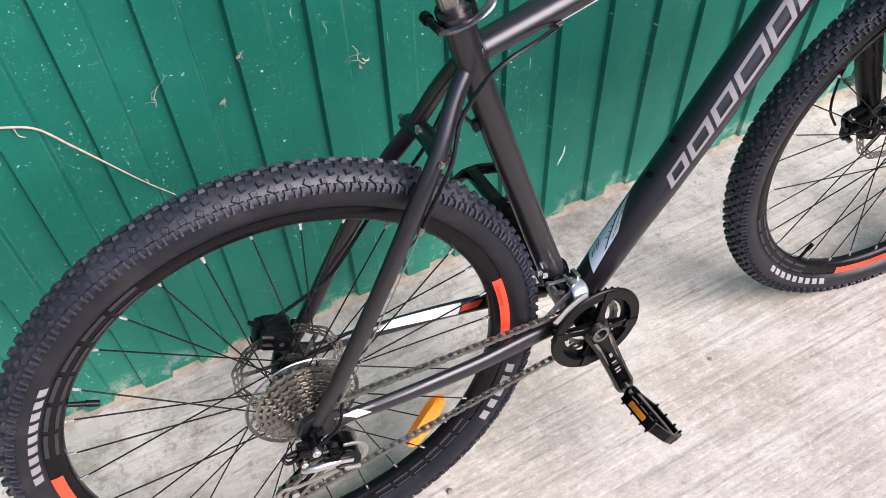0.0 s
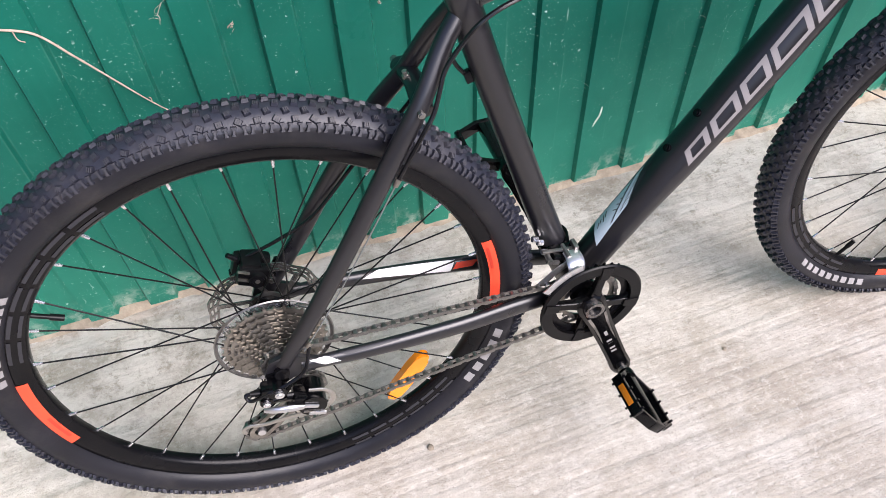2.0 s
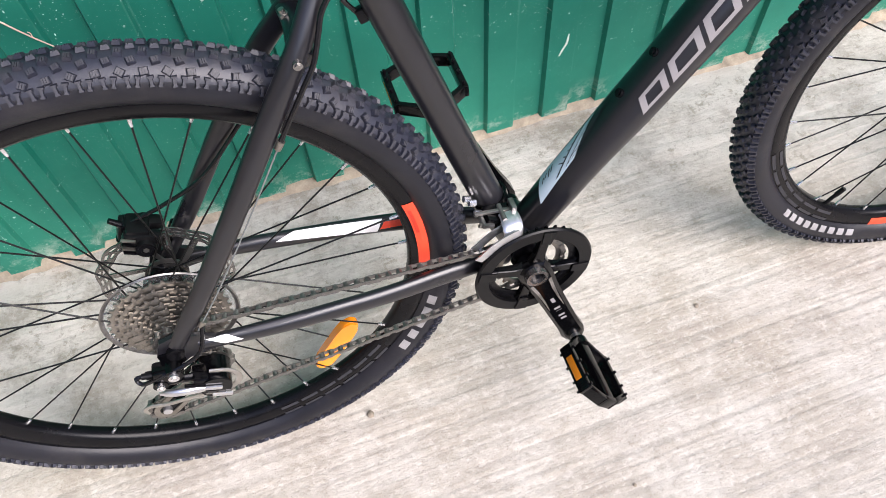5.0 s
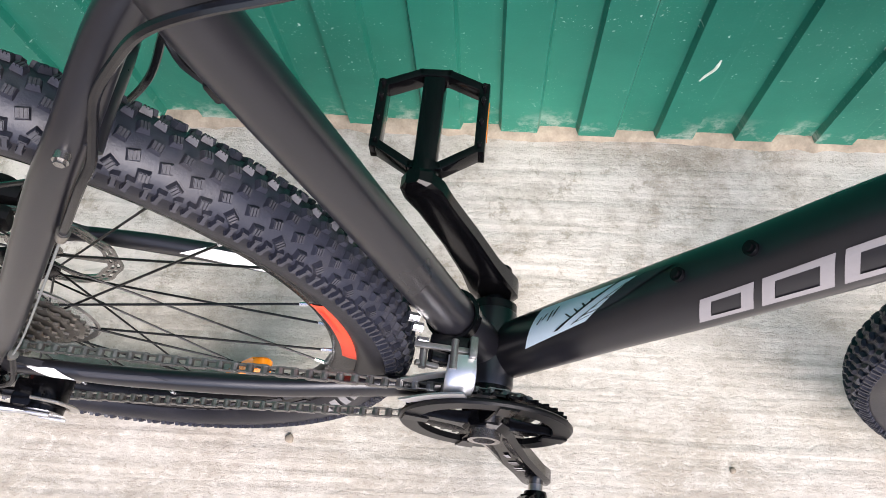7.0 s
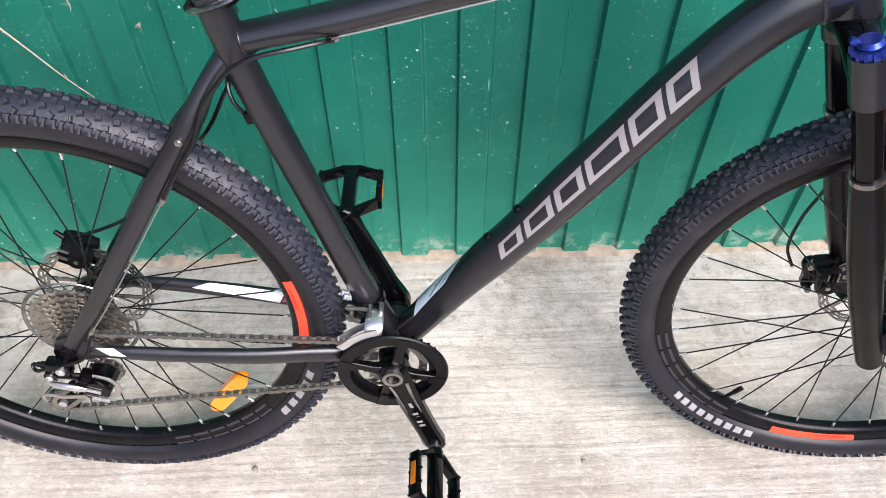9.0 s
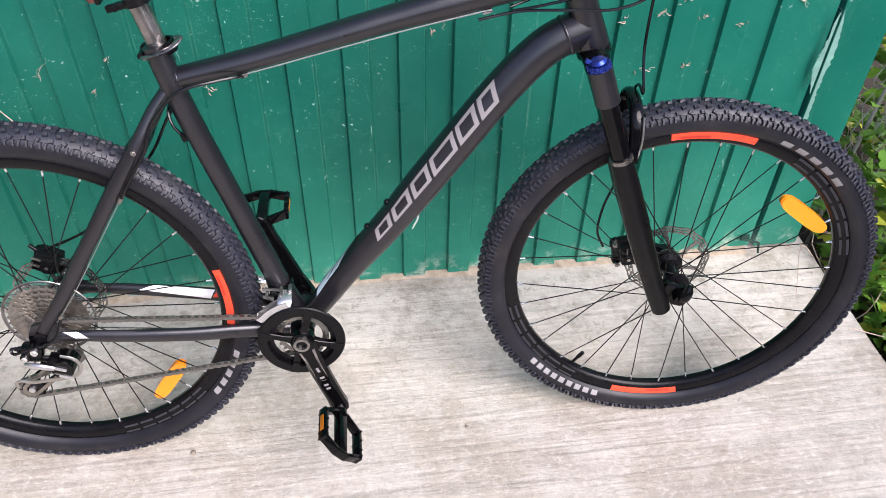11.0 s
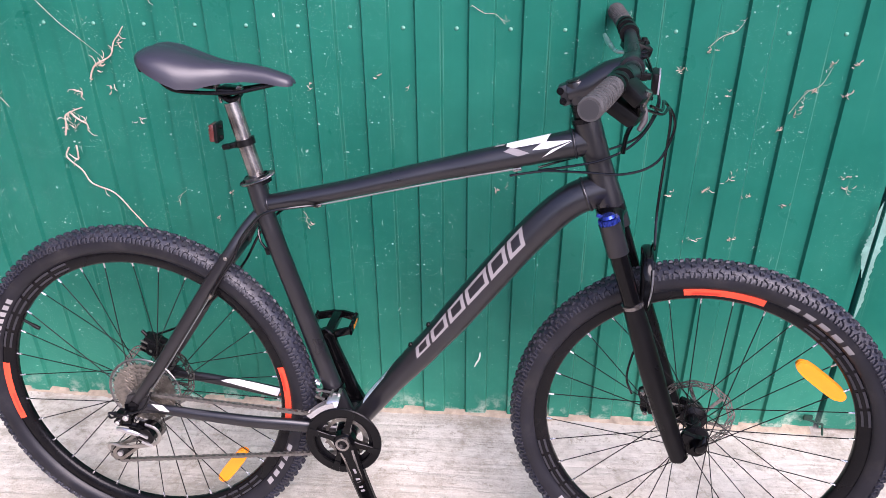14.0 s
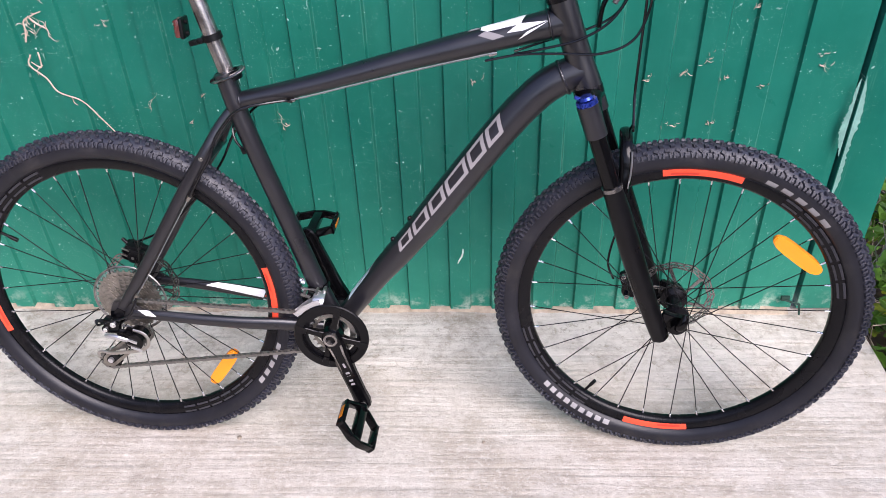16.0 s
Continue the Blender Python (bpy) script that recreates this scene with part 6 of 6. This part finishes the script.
# chain: links along the runs
def build_chain():
    ring_r, cog_r = 0.0445, 0.0220
    hubc, bbc = Vector((0, 0, R_WHEEL)), Vector((BB.x, 0, BB.z))
    way = []
    ring_y, cog_y = -0.0530, -0.0560
    for a in range(-112, 100, 6):
        way.append(Vector((bbc.x + ring_r * math.cos(radians(a)), ring_y, bbc.z + ring_r * math.sin(radians(a)))))
    for a in range(92, 245, 12):
        way.append(Vector((cog_r * math.cos(radians(a)), cog_y, hubc.z + cog_r * math.sin(radians(a)))))
    for a in range(85, -50, -15):
        way.append(Vector((P1.x + 0.022 * math.cos(radians(a)), P1.y, P1.z + 0.022 * math.sin(radians(a)))))
    for a in range(125, 262, 15):
        way.append(Vector((P2.x + 0.022 * math.cos(radians(a)), P2.y, P2.z + 0.022 * math.sin(radians(a)))))
    way.append(way[0])
    run = [0.0]
    for a, b in zip(way, way[1:]):
        run.append(run[-1] + (b - a).length)
    n = int(run[-1] / 0.0127) // 2 * 2
    pins, j = [], 0
    for i in range(n):
        s = run[-1] * i / n
        while run[j + 1] < s:
            j += 1
        pins.append(way[j].lerp(way[j + 1], (s - run[j]) / (run[j + 1] - run[j])))
    bm = bmesh.new()
    for i, a in enumerate(pins):
        d = (pins[(i + 1) % n] - a).normalized()
        nrm = Vector((0, 1, 0)).cross(d).normalized()
        vs = []
        for k in range(8):
            g = 2 * math.pi * k / 8
            o = d * (0.0037 * math.cos(g)) + nrm * (0.0037 * math.sin(g))
            vs.append((bm.verts.new(a + o + Vector((0, -0.0027, 0))), bm.verts.new(a + o + Vector((0, 0.0027, 0)))))
        for k in range(8):
            bm.faces.new((vs[k][0], vs[(k + 1) % 8][0], vs[(k + 1) % 8][1], vs[k][1]))
    chain = part("chain", bm, M_CHAIN, bike, "oily steel roller chain", sharp=30)
    ln = 0.0127
    outline = [(-0.0035, 0.0), (-0.0022, 0.0033), (0.0025, 0.0034), (ln / 2, 0.0026), (ln - 0.0025, 0.0034), (ln + 0.0022, 0.0033), (ln + 0.0035, 0), (ln + 0.0022, -0.0033), (ln - 0.0025, -0.0034), (ln / 2, -0.0026), (0.0025, -0.0034), (-0.0022, -0.0033)]
    kinds = []
    for i, a in enumerate(pins):
        d = (pins[(i + 1) % n] - a).normalized()
        nrm = Vector((0, 1, 0)).cross(d).normalized()
        at = Matrix((( d.x, nrm.cross(d).x, nrm.x, a.x), (d.y, nrm.cross(d).y, nrm.y, a.y), (d.z, nrm.cross(d).z, nrm.z, a.z), (0, 0, 0, 1)))
        if i < 2:
            bm = bmesh.new()
            gap = 0.0033 if i % 2 else 0.0024
            for sg in (-1, 1):
                plate(bm, outline, sg * gap, sg * (gap + 0.0009))
                if i % 2:
                    for x in (0.0, ln):
                        rod(bm, (x, sg * gap, 0), (x, sg * (gap + 0.0014), 0), 0.0017, 7)
            kinds.append(part("link", bm, M_CHAIN, chain, local=at, sharp=30))
        else:
            again(kinds[i % 2], at)


build_chain()


# ---------------------------------------------------------------- cables
def cable(pts, r=0.0022, material=None, label="black cable housing", steps=None):
    part("cable", tube_bm(pts, r, steps or 12 * len(pts), 8), material or M_CABLE, bike, label)


def bar_pt(x, y, z):
    return STEER @ BAR_TILT @ (BAR + Vector((x, y, z)))


# loops ahead of the head tube
cable([bar_pt(0.030, -0.14, -0.030), bar_pt(0.054, -0.11, -0.044), (0.992, -0.07, 1.012), (1.006, -0.055, 0.975), (0.985, -0.055, 0.918), (0.935, -0.052, 0.893), (0.865, -0.036, 0.888), (0.80, -0.016, 0.881), (0.74, -0.012, 0.869)], 0.0023)
cable([bar_pt(0.034, -0.15, -0.020), bar_pt(0.052, -0.115, -0.036), (0.985, -0.05, 1.018), (1.004, -0.02, 0.985), (1.006, 0.0, 0.90), (1.004, 0.0, 0.81), STEER @ leg_pt(-0.020, 0.090, 0.058), STEER @ leg_pt(0.02, 0.096, 0.056), STEER @ leg_pt(0.060, 0.14, 0.036)], 0.0025)
cable([bar_pt(0.022, 0.12, -0.010), bar_pt(0.042, 0.03, -0.036), (0.98, -0.03, 1.0), (0.950, -0.034, 0.945), (0.90, -0.034, 0.912), (0.84, -0.026, 0.894), (0.79, -0.010, 0.880)], 0.0023)
cable([bar_pt(0.016, 0.12, -0.016), bar_pt(0.040, 0.05, -0.034), (0.982, -0.01, 1.005), (0.965, 0.02, 0.945), (0.92, 0.03, 0.915), (0.85, 0.02, 0.897), (0.79, 0.008, 0.880)], 0.0023)
# front hose down the far leg to the caliper
cable([STEER @ leg_pt(0.060, 0.14, 0.036), STEER @ leg_pt(0.075, 0.22, 0.0), STEER @ leg_pt(0.078, 0.30, -0.012), STEER @ leg_pt(0.074, 0.355, -0.048), STEER @ leg_pt(0.066, 0.40, -0.070), STEER @ leg_pt(0.058, 0.435, -0.068)], 0.0024)
# along the underside of the top tube
for y, mt, lab in ((-0.010, M_PALECABLE, "bare pale gear cable"), (0.010, M_CABLE, "black brake hose"), (0.0, M_PALECABLE, "bare pale gear cable")):
    cable([TOP.point(s, -90 + math.degrees(math.asin(-y / 0.022)) * 1.0, 0.0022 if y else 0.004) + Vector((0, 0, 0)) for s in (0.80, 0.6, 0.4, 0.24, 0.17)], 0.0013 if mt is M_PALECABLE else 0.0023, mt, lab)
for s in (0.18, 0.79):
    bm = bmesh.new()
    box(bm, TOP.point(s, -90, 0.0015), (0.015, 0.026, 0.006), pose(0, 0, 0, 0, -13), 0.0015)
    part("cable_guide", bm, M_POST, frame_ob, "riveted cable guide")
# rear gear housing over the seat tube joint and down the stay
a = TOP.point(0.18, -90, 0.004)
cable([a + Vector((0, -0.010, 0)), (0.382, -0.027, 0.800), (0.349, -0.040, 0.799), (0.316, -0.046, 0.794), (0.290, -0.047, 0.782), (0.269, -0.045, 0.760), (0.251, -0.046, 0.737), (0.243, -0.050, 0.718), (0.233, -0.055, 0.694), (0.218, -0.058, 0.672), STAYS[-1][0].point(0.385, 62, 0.004)], 0.0027)
cable([STAYS[-1][0].point(s, 62, 0.004) for s in (0.385, 0.55, 0.7, 0.82, 0.93)], 0.0009, M_PALECABLE, "bare pale gear cable")
for q in (0.385, 0.90):
    bm = bmesh.new()
    rod(bm, STAYS[-1][0].point(q - 0.008, 62, 0.004), STAYS[-1][0].point(q + 0.012, 62, 0.004), 0.0042, 14, 0.0034)
    part("cable_stop", bm, M_CASS, frame_ob, "small metal cable stop on the seat stay")
cable([STAYS[-1][0].point(0.90, 62, 0.004), (0.030, -0.083, 0.372), (0.008, -0.086, 0.358), (-0.020, -0.088, 0.352), (-0.046, -0.084, 0.340), (-0.052, -0.079, 0.347), (-0.044, -0.078, 0.347)], 0.0026)
# brake hose on the far stay to the rear caliper
cable([a + Vector((0, 0.010, 0)), (0.335, 0.020, 0.783), (0.300, 0.026, 0.762), (0.264, 0.018, 0.722), (0.228, 0.026, 0.660), (0.185, 0.042, 0.605), (0.15, 0.050, 0.565), (0.09, 0.045, 0.507), (0.035, 0.05, 0.475), (-0.022, 0.056, 0.452)], 0.0025)
# front gear cable behind the seat tube
cable([a + Vector((0.0, 0, -0.001)), (0.335, 0.022, 0.788), (0.297, 0.024, 0.772), (0.270, 0.004, 0.742), (0.272, -0.006, 0.718), (0.283, -0.008, 0.700)], 0.0025)
bm = bmesh.new()
box(bm, (0.2865, -0.008, 0.697), (0.009, 0.009, 0.015), pose(0, 0, 0, 0, -15), 0.002)
part("cable_stop", bm, M_ANOD, frame_ob)


# ---------------------------------------------------------------- on and beside the fence
def tendril(pts, r, name, label, seed, rough=0.004, twigs=0):
    """A dry climbing root clinging to the fence, with side rootlets."""
    random.seed(seed)
    P = [Vector((x + random.uniform(-rough, rough), fence_y(x) - DEPTH - 0.003 - random.uniform(0, 0.002), z + random.uniform(-rough, rough))) for x, z in pts]
    bm = bmesh.new()
    Tube(P, [r * 0.8, r * 0.7, r * 0.4], 10 * len(P), (0, 1, 0)).mesh(bm, 7)
    line = spline(P, 40)
    for _ in range(twigs):
        a = random.choice(line)
        g = random.uniform(0, 2 * math.pi)
        ln = random.uniform(0.004, 0.016)
        b = a + Vector((math.cos(g), 0, math.sin(g))) * ln
        c = b + Vector((math.cos(g + 0.8), 0, math.sin(g + 0.8))) * ln * 0.6
        Tube([a, b, c], [r * 0.42, r * 0.35, r * 0.25], 6, (0, 1, 0)).mesh(bm, 5)
    tagged(part(name, bm, M_DRY), label, "dry vine", "dry vines on the fence")


LAB = "dry pale vine root clinging to the green fence"
tendril([(-0.165, 0.735), (-0.176, 0.712), (-0.149, 0.682), (-0.128, 0.646), (-0.084, 0.621), (-0.051, 0.573), (-0.019, 0.528), (0.02, 0.472), (0.055, 0.43)], 0.0023, "vine_root", LAB, 1, 0.003, 3)
tendril([(-0.15, 0.745), (-0.146, 0.72), (-0.155, 0.705), (-0.172, 0.722)], 0.0024, "vine_root", LAB, 2, 0.003, 2)
tendril([(-0.165, 0.768), (-0.160, 0.795), (-0.151, 0.817), (-0.130, 0.828), (-0.114, 0.834)], 0.0026, "vine_root", LAB, 3, 0.004, 9)
tendril([(-0.142, 0.826), (-0.125, 0.808), (-0.112, 0.793), (-0.108, 0.782)], 0.0024, "vine_root", LAB, 4, 0.004, 8)
tendril([(-0.076, 0.90), (-0.070, 0.918), (-0.05, 0.933), (-0.019, 0.959), (-0.004, 0.985), (0.009, 1.004), (0.026, 1.018)], 0.0024, "vine_root", LAB, 5, 0.004, 9)
tendril([(-0.20, 1.125), (-0.15, 1.065), (-0.114, 1.025), (-0.075, 0.985), (-0.036, 0.950)], 0.0009, "vine_root", "thin dry pale tendril on the green fence", 6, 0.003, 0)
tendril([(-0.36, 0.905), (-0.332, 0.885), (-0.30, 0.862), (-0.284, 0.835)], 0.0020, "vine_root", LAB, 7, 0.003, 2)
tendril([(-0.118, 0.88), (-0.105, 0.872), (-0.112, 0.858)], 0.002, "vine_root", LAB, 8, 0.004, 6)
tendril([(0.085, 1.085), (0.106, 1.098), (0.13, 1.105)], 0.0022, "vine_root", LAB, 9, 0.004, 8)
for i, (x, z, dx, dz) in enumerate(((1.247, 0.991, 0.074, 0.06), (1.440, 0.855, 0.068, 0.105), (0.765, 1.077, 0.075, -0.04), (0.082, 0.622, -0.008, -0.030), (0.372, 0.592, 0.016, -0.044))):
    tendril([(x, z), (x + dx * 0.35, z + dz * 0.42), (x + dx * 0.7, z + dz * 0.62), (x + dx, z + dz)], 0.0007, "vine_root", "thin dry vine thread stuck to the fence", 20 + i, 0.004, 5)


def scrap(x, z, size, lean, seed):
    """A tuft of dry husk and rootlets left on the sheet where a vine was torn away."""
    random.seed(seed)
    bm = bmesh.new()
    y = fence_y(x) - DEPTH - 0.0022
    for _ in range(7):
        u = random.gauss(0, 0.45) * size
        a = Vector((x + u * math.cos(lean), y, z + u * math.sin(lean) + random.gauss(0, 0.12) * size))
        g = lean + random.gauss(0, 0.9)
        ln = random.uniform(0.15, 0.42) * size
        b = a + Vector((math.cos(g) * ln, -random.uniform(0, 0.003), math.sin(g) * ln))
        c = b + Vector((math.cos(g + 0.7) * ln * 0.6, 0.001, math.sin(g + 0.7) * ln * 0.6))
        w = random.uniform(0.0005, 0.0017)
        Tube([a, b, c], [(w, w * 0.5), (w * 1.3, w * 0.6), (w * 0.4, w * 0.3)], 7, (0, 1, 0)).mesh(bm, 5)
    tagged(part("vine_scrap", bm, M_DRY), "small tan tuft of dry vine husk on the fence", "dry vine", "dry vines on the fence")


for i, (x, z, size, lean) in enumerate(((1.197, 0.943, 0.022, 0.5), (1.258, 0.988, 0.014, 0.4), (1.500, 0.958, 0.022, 1.1), (1.555, 0.965, 0.018, 0.2), (1.470, 0.895, 0.026, 0.8), (1.455, 0.862, 0.024, 0.9), (1.422, 0.819, 0.016, 0.7), (1.307, 0.892, 0.012, 1.3), (1.347, 0.712, 0.026, 1.0), (1.291, 0.671, 0.024, 0.05), (1.384, 0.662, 0.014, 0.2), (1.588, 0.713, 0.018, 0.3), (1.597, 0.685, 0.024, 0.0), (1.216, 0.657, 0.016, 1.0), (1.469, 0.641, 0.012, 0.1), (1.545, 0.897, 0.016, 0.5), (1.286, 0.546, 0.020, 0.1), (1.362, 0.547, 0.016, 0.3), (0.834, 0.656, 0.022, 0.6), (0.631, 0.892, 0.016, 0.8), (0.572, 0.923, 0.012, 0.2), (0.416, 0.893, 0.016, 1.1), (-0.030, 0.880, 0.030, 0.9), (0.016, 0.805, 0.020, 0.3), (0.096, 0.893, 0.016, 0.2), (0.385, 0.547, 0.014, 0.6), (0.165, 0.563, 0.012, -1.2), (0.208, 0.632, 0.014, 0.4), (-0.140, 0.790, 0.030, 1.2), (-0.045, 0.935, 0.030, 0.9), (0.002, 0.985, 0.026, 1.0), (1.300, 0.425, 0.022, 0.1), (1.440, 0.410, 0.020, -0.2), (1.550, 0.405, 0.026, 0.1))):
    scrap(x, z, size, lean, 60 + i)


def flake(pts, w, label):
    """A thin chalky flake or scratch lying on the raised rib."""
    bm = bmesh.new()
    P = [Vector((x, fence_y(x) - DEPTH - 0.0012, z)) for x, z in pts]
    Tube(P, [(w * 0.45, 0.0005), (w * 0.8, 0.0006), (w * 0.8, 0.0006), (w * 0.75, 0.0006), (w * 0.4, 0.0005)], 18, (1, 0, 0)).mesh(bm, 8)
    tagged(part("paint_scratch", bm, M_CHALK), label, "scratch", kind="structure")


flake([(0.786, 0.142), (0.791, 0.155), (0.798, 0.170), (0.800, 0.190)], 0.003, "pale curved scratch on the green fence")
flake([(1.270, 1.129), (1.272, 1.117), (1.275, 1.104)], 0.004, "white flake on the green fence")
flake([(0.354, 1.051), (0.356, 1.043)], 0.003, "white flake on the green fence")
flake([(0.666, 1.107), (0.667, 1.099)], 0.003, "white flake on the green fence")


def leaf_mesh(bm, m, size, lobed=True):
    """A lobed ivy leaf, folded along its midrib."""
    out = [(0, -0.05), (0.16, -0.16), (0.42, -0.12), (0.50, 0.06), (0.34, 0.16), (0.40, 0.36), (0.24, 0.46), (0.16, 0.72), (0, 1.0)]
    mid = [bm.verts.new(m @ Vector((0, y * size, 0))) for y in (0.0, 0.22, 0.5, 0.78)]
    for sg in (-1, 1):
        vs = [bm.verts.new(m @ Vector((sg * x * size, y * size, (0.10 * x - 0.10 * y * y + 0.03 * math.sin(7 * y)) * size))) for x, y in out]
        bm.faces.new((mid[0], vs[0], vs[1], vs[2]) if sg > 0 else (vs[2], vs[1], vs[0], mid[0]))
        bm.faces.new((mid[0], vs[2], vs[3], vs[4], mid[1]) if sg > 0 else (mid[1], vs[4], vs[3], vs[2], mid[0]))
        bm.faces.new((mid[1], vs[4], vs[5], vs[6], mid[2]) if sg > 0 else (mid[2], vs[6], vs[5], vs[4], mid[1]))
        bm.faces.new((mid[2], vs[6], vs[7], mid[3]) if sg > 0 else (mid[3], vs[7], vs[6], mid[2]))
        bm.faces.new((mid[3], vs[7], vs[8]) if sg > 0 else (vs[8], vs[7], mid[3]))


def build_greenery():
    random.seed(40)
    for name, material, count, seed in (("ivy", M_LEAF, 1900, 1), ("ivy", M_LEAF2, 260, 2)):
        random.seed(seed)
        bm = bmesh.new()
        for _ in range(count):
            x = 1.875 + abs(random.gauss(0, 0.30))
            y = random.uniform(0.25, 1.7)
            top = 0.08 + 0.75 * max(0, min(1, (y - 0.75) / 0.4)) + 0.25 * max(0, x - 2.0)
            z = -0.08 + random.random() ** 1.3 * top
            m = Matrix.Translation((x, y, z)) @ Euler((random.uniform(0.2, 1.3), random.uniform(-0.6, 0.6), random.uniform(0, 6.28) if random.random() < 0.4 else random.gauss(2.6, 0.9))).to_matrix().to_4x4()
            leaf_mesh(bm, m, random.uniform(0.025, 0.07))
        tagged(part(name, bm, material, sharp=180), "bright green ivy and bramble leaves" if material is M_LEAF else "yellowing leaves among the ivy", "plants", kind="stuff")
    bm = bmesh.new()
    random.seed(9)
    for _ in range(70):
        x, y = 1.87 + random.random() * 0.5, random.uniform(0.3, 1.4)
        a = Vector((x, y, -0.10))
        b = a + Vector((random.gauss(0, 0.06), random.gauss(0, 0.06), random.uniform(0.05, 0.3 if y > 0.8 else 0.1)))
        c = b + Vector((random.gauss(0, 0.1), random.gauss(0, 0.1), random.uniform(-0.04, 0.12)))
        Tube([a, b, c], [0.002, 0.0015, 0.001], 8).mesh(bm, 5)
    tagged(part("stems", bm, M_DRY), "dry brown stems and twigs under the ivy", "plants", kind="stuff")
    # diamond wire mesh behind the ivy
    bm = bmesh.new()
    for i in range(22):
        for sg in (-1, 1):
            pts = []
            for k in range(17):
                pts.append(Vector((1.82 + i * 0.06 + (0.03 * (k % 2) if sg > 0 else 0.03 - 0.03 * (k % 2)), 1.04 + 0.003 * (k % 2), 0.0 + k * 0.075)))
            for a, b in zip(pts, pts[1:]):
                rod(bm, a, b, 0.0014, 5)
    wire = tagged(part("wire_fence", bm, M_WIRE), "rusty diamond wire mesh overgrown with ivy", "wire fence")
    bm = bmesh.new()
    rod(bm, (1.90, 1.05, -0.12), (1.98, 1.05, 1.3), 0.005, 14)
    part("post", bm, M_WIRE, wire, "thin steel post")


build_greenery()
random.seed(77)
for i, (x, y, r) in enumerate(((0.28, 0.541, 0.006), (0.848, 0.532, 0.004), (0.62, 0.30, 0.003), (0.38, 0.36, 0.003))):
    bm = bmesh.new()
    bmesh.ops.create_icosphere(bm, subdivisions=2, radius=r)
    for v in bm.verts:
        v.co *= 1 + 0.25 * noise.noise(v.co * 300 + Vector((i, 0, 0)))
        v.co.z *= 0.5
    ob = tagged(part("pebble", bm, M_STONE, local=pose(x, y, ground_z(x) + r * 0.4)), "small brown pebble on the concrete", "stone", "pebbles on the slab")
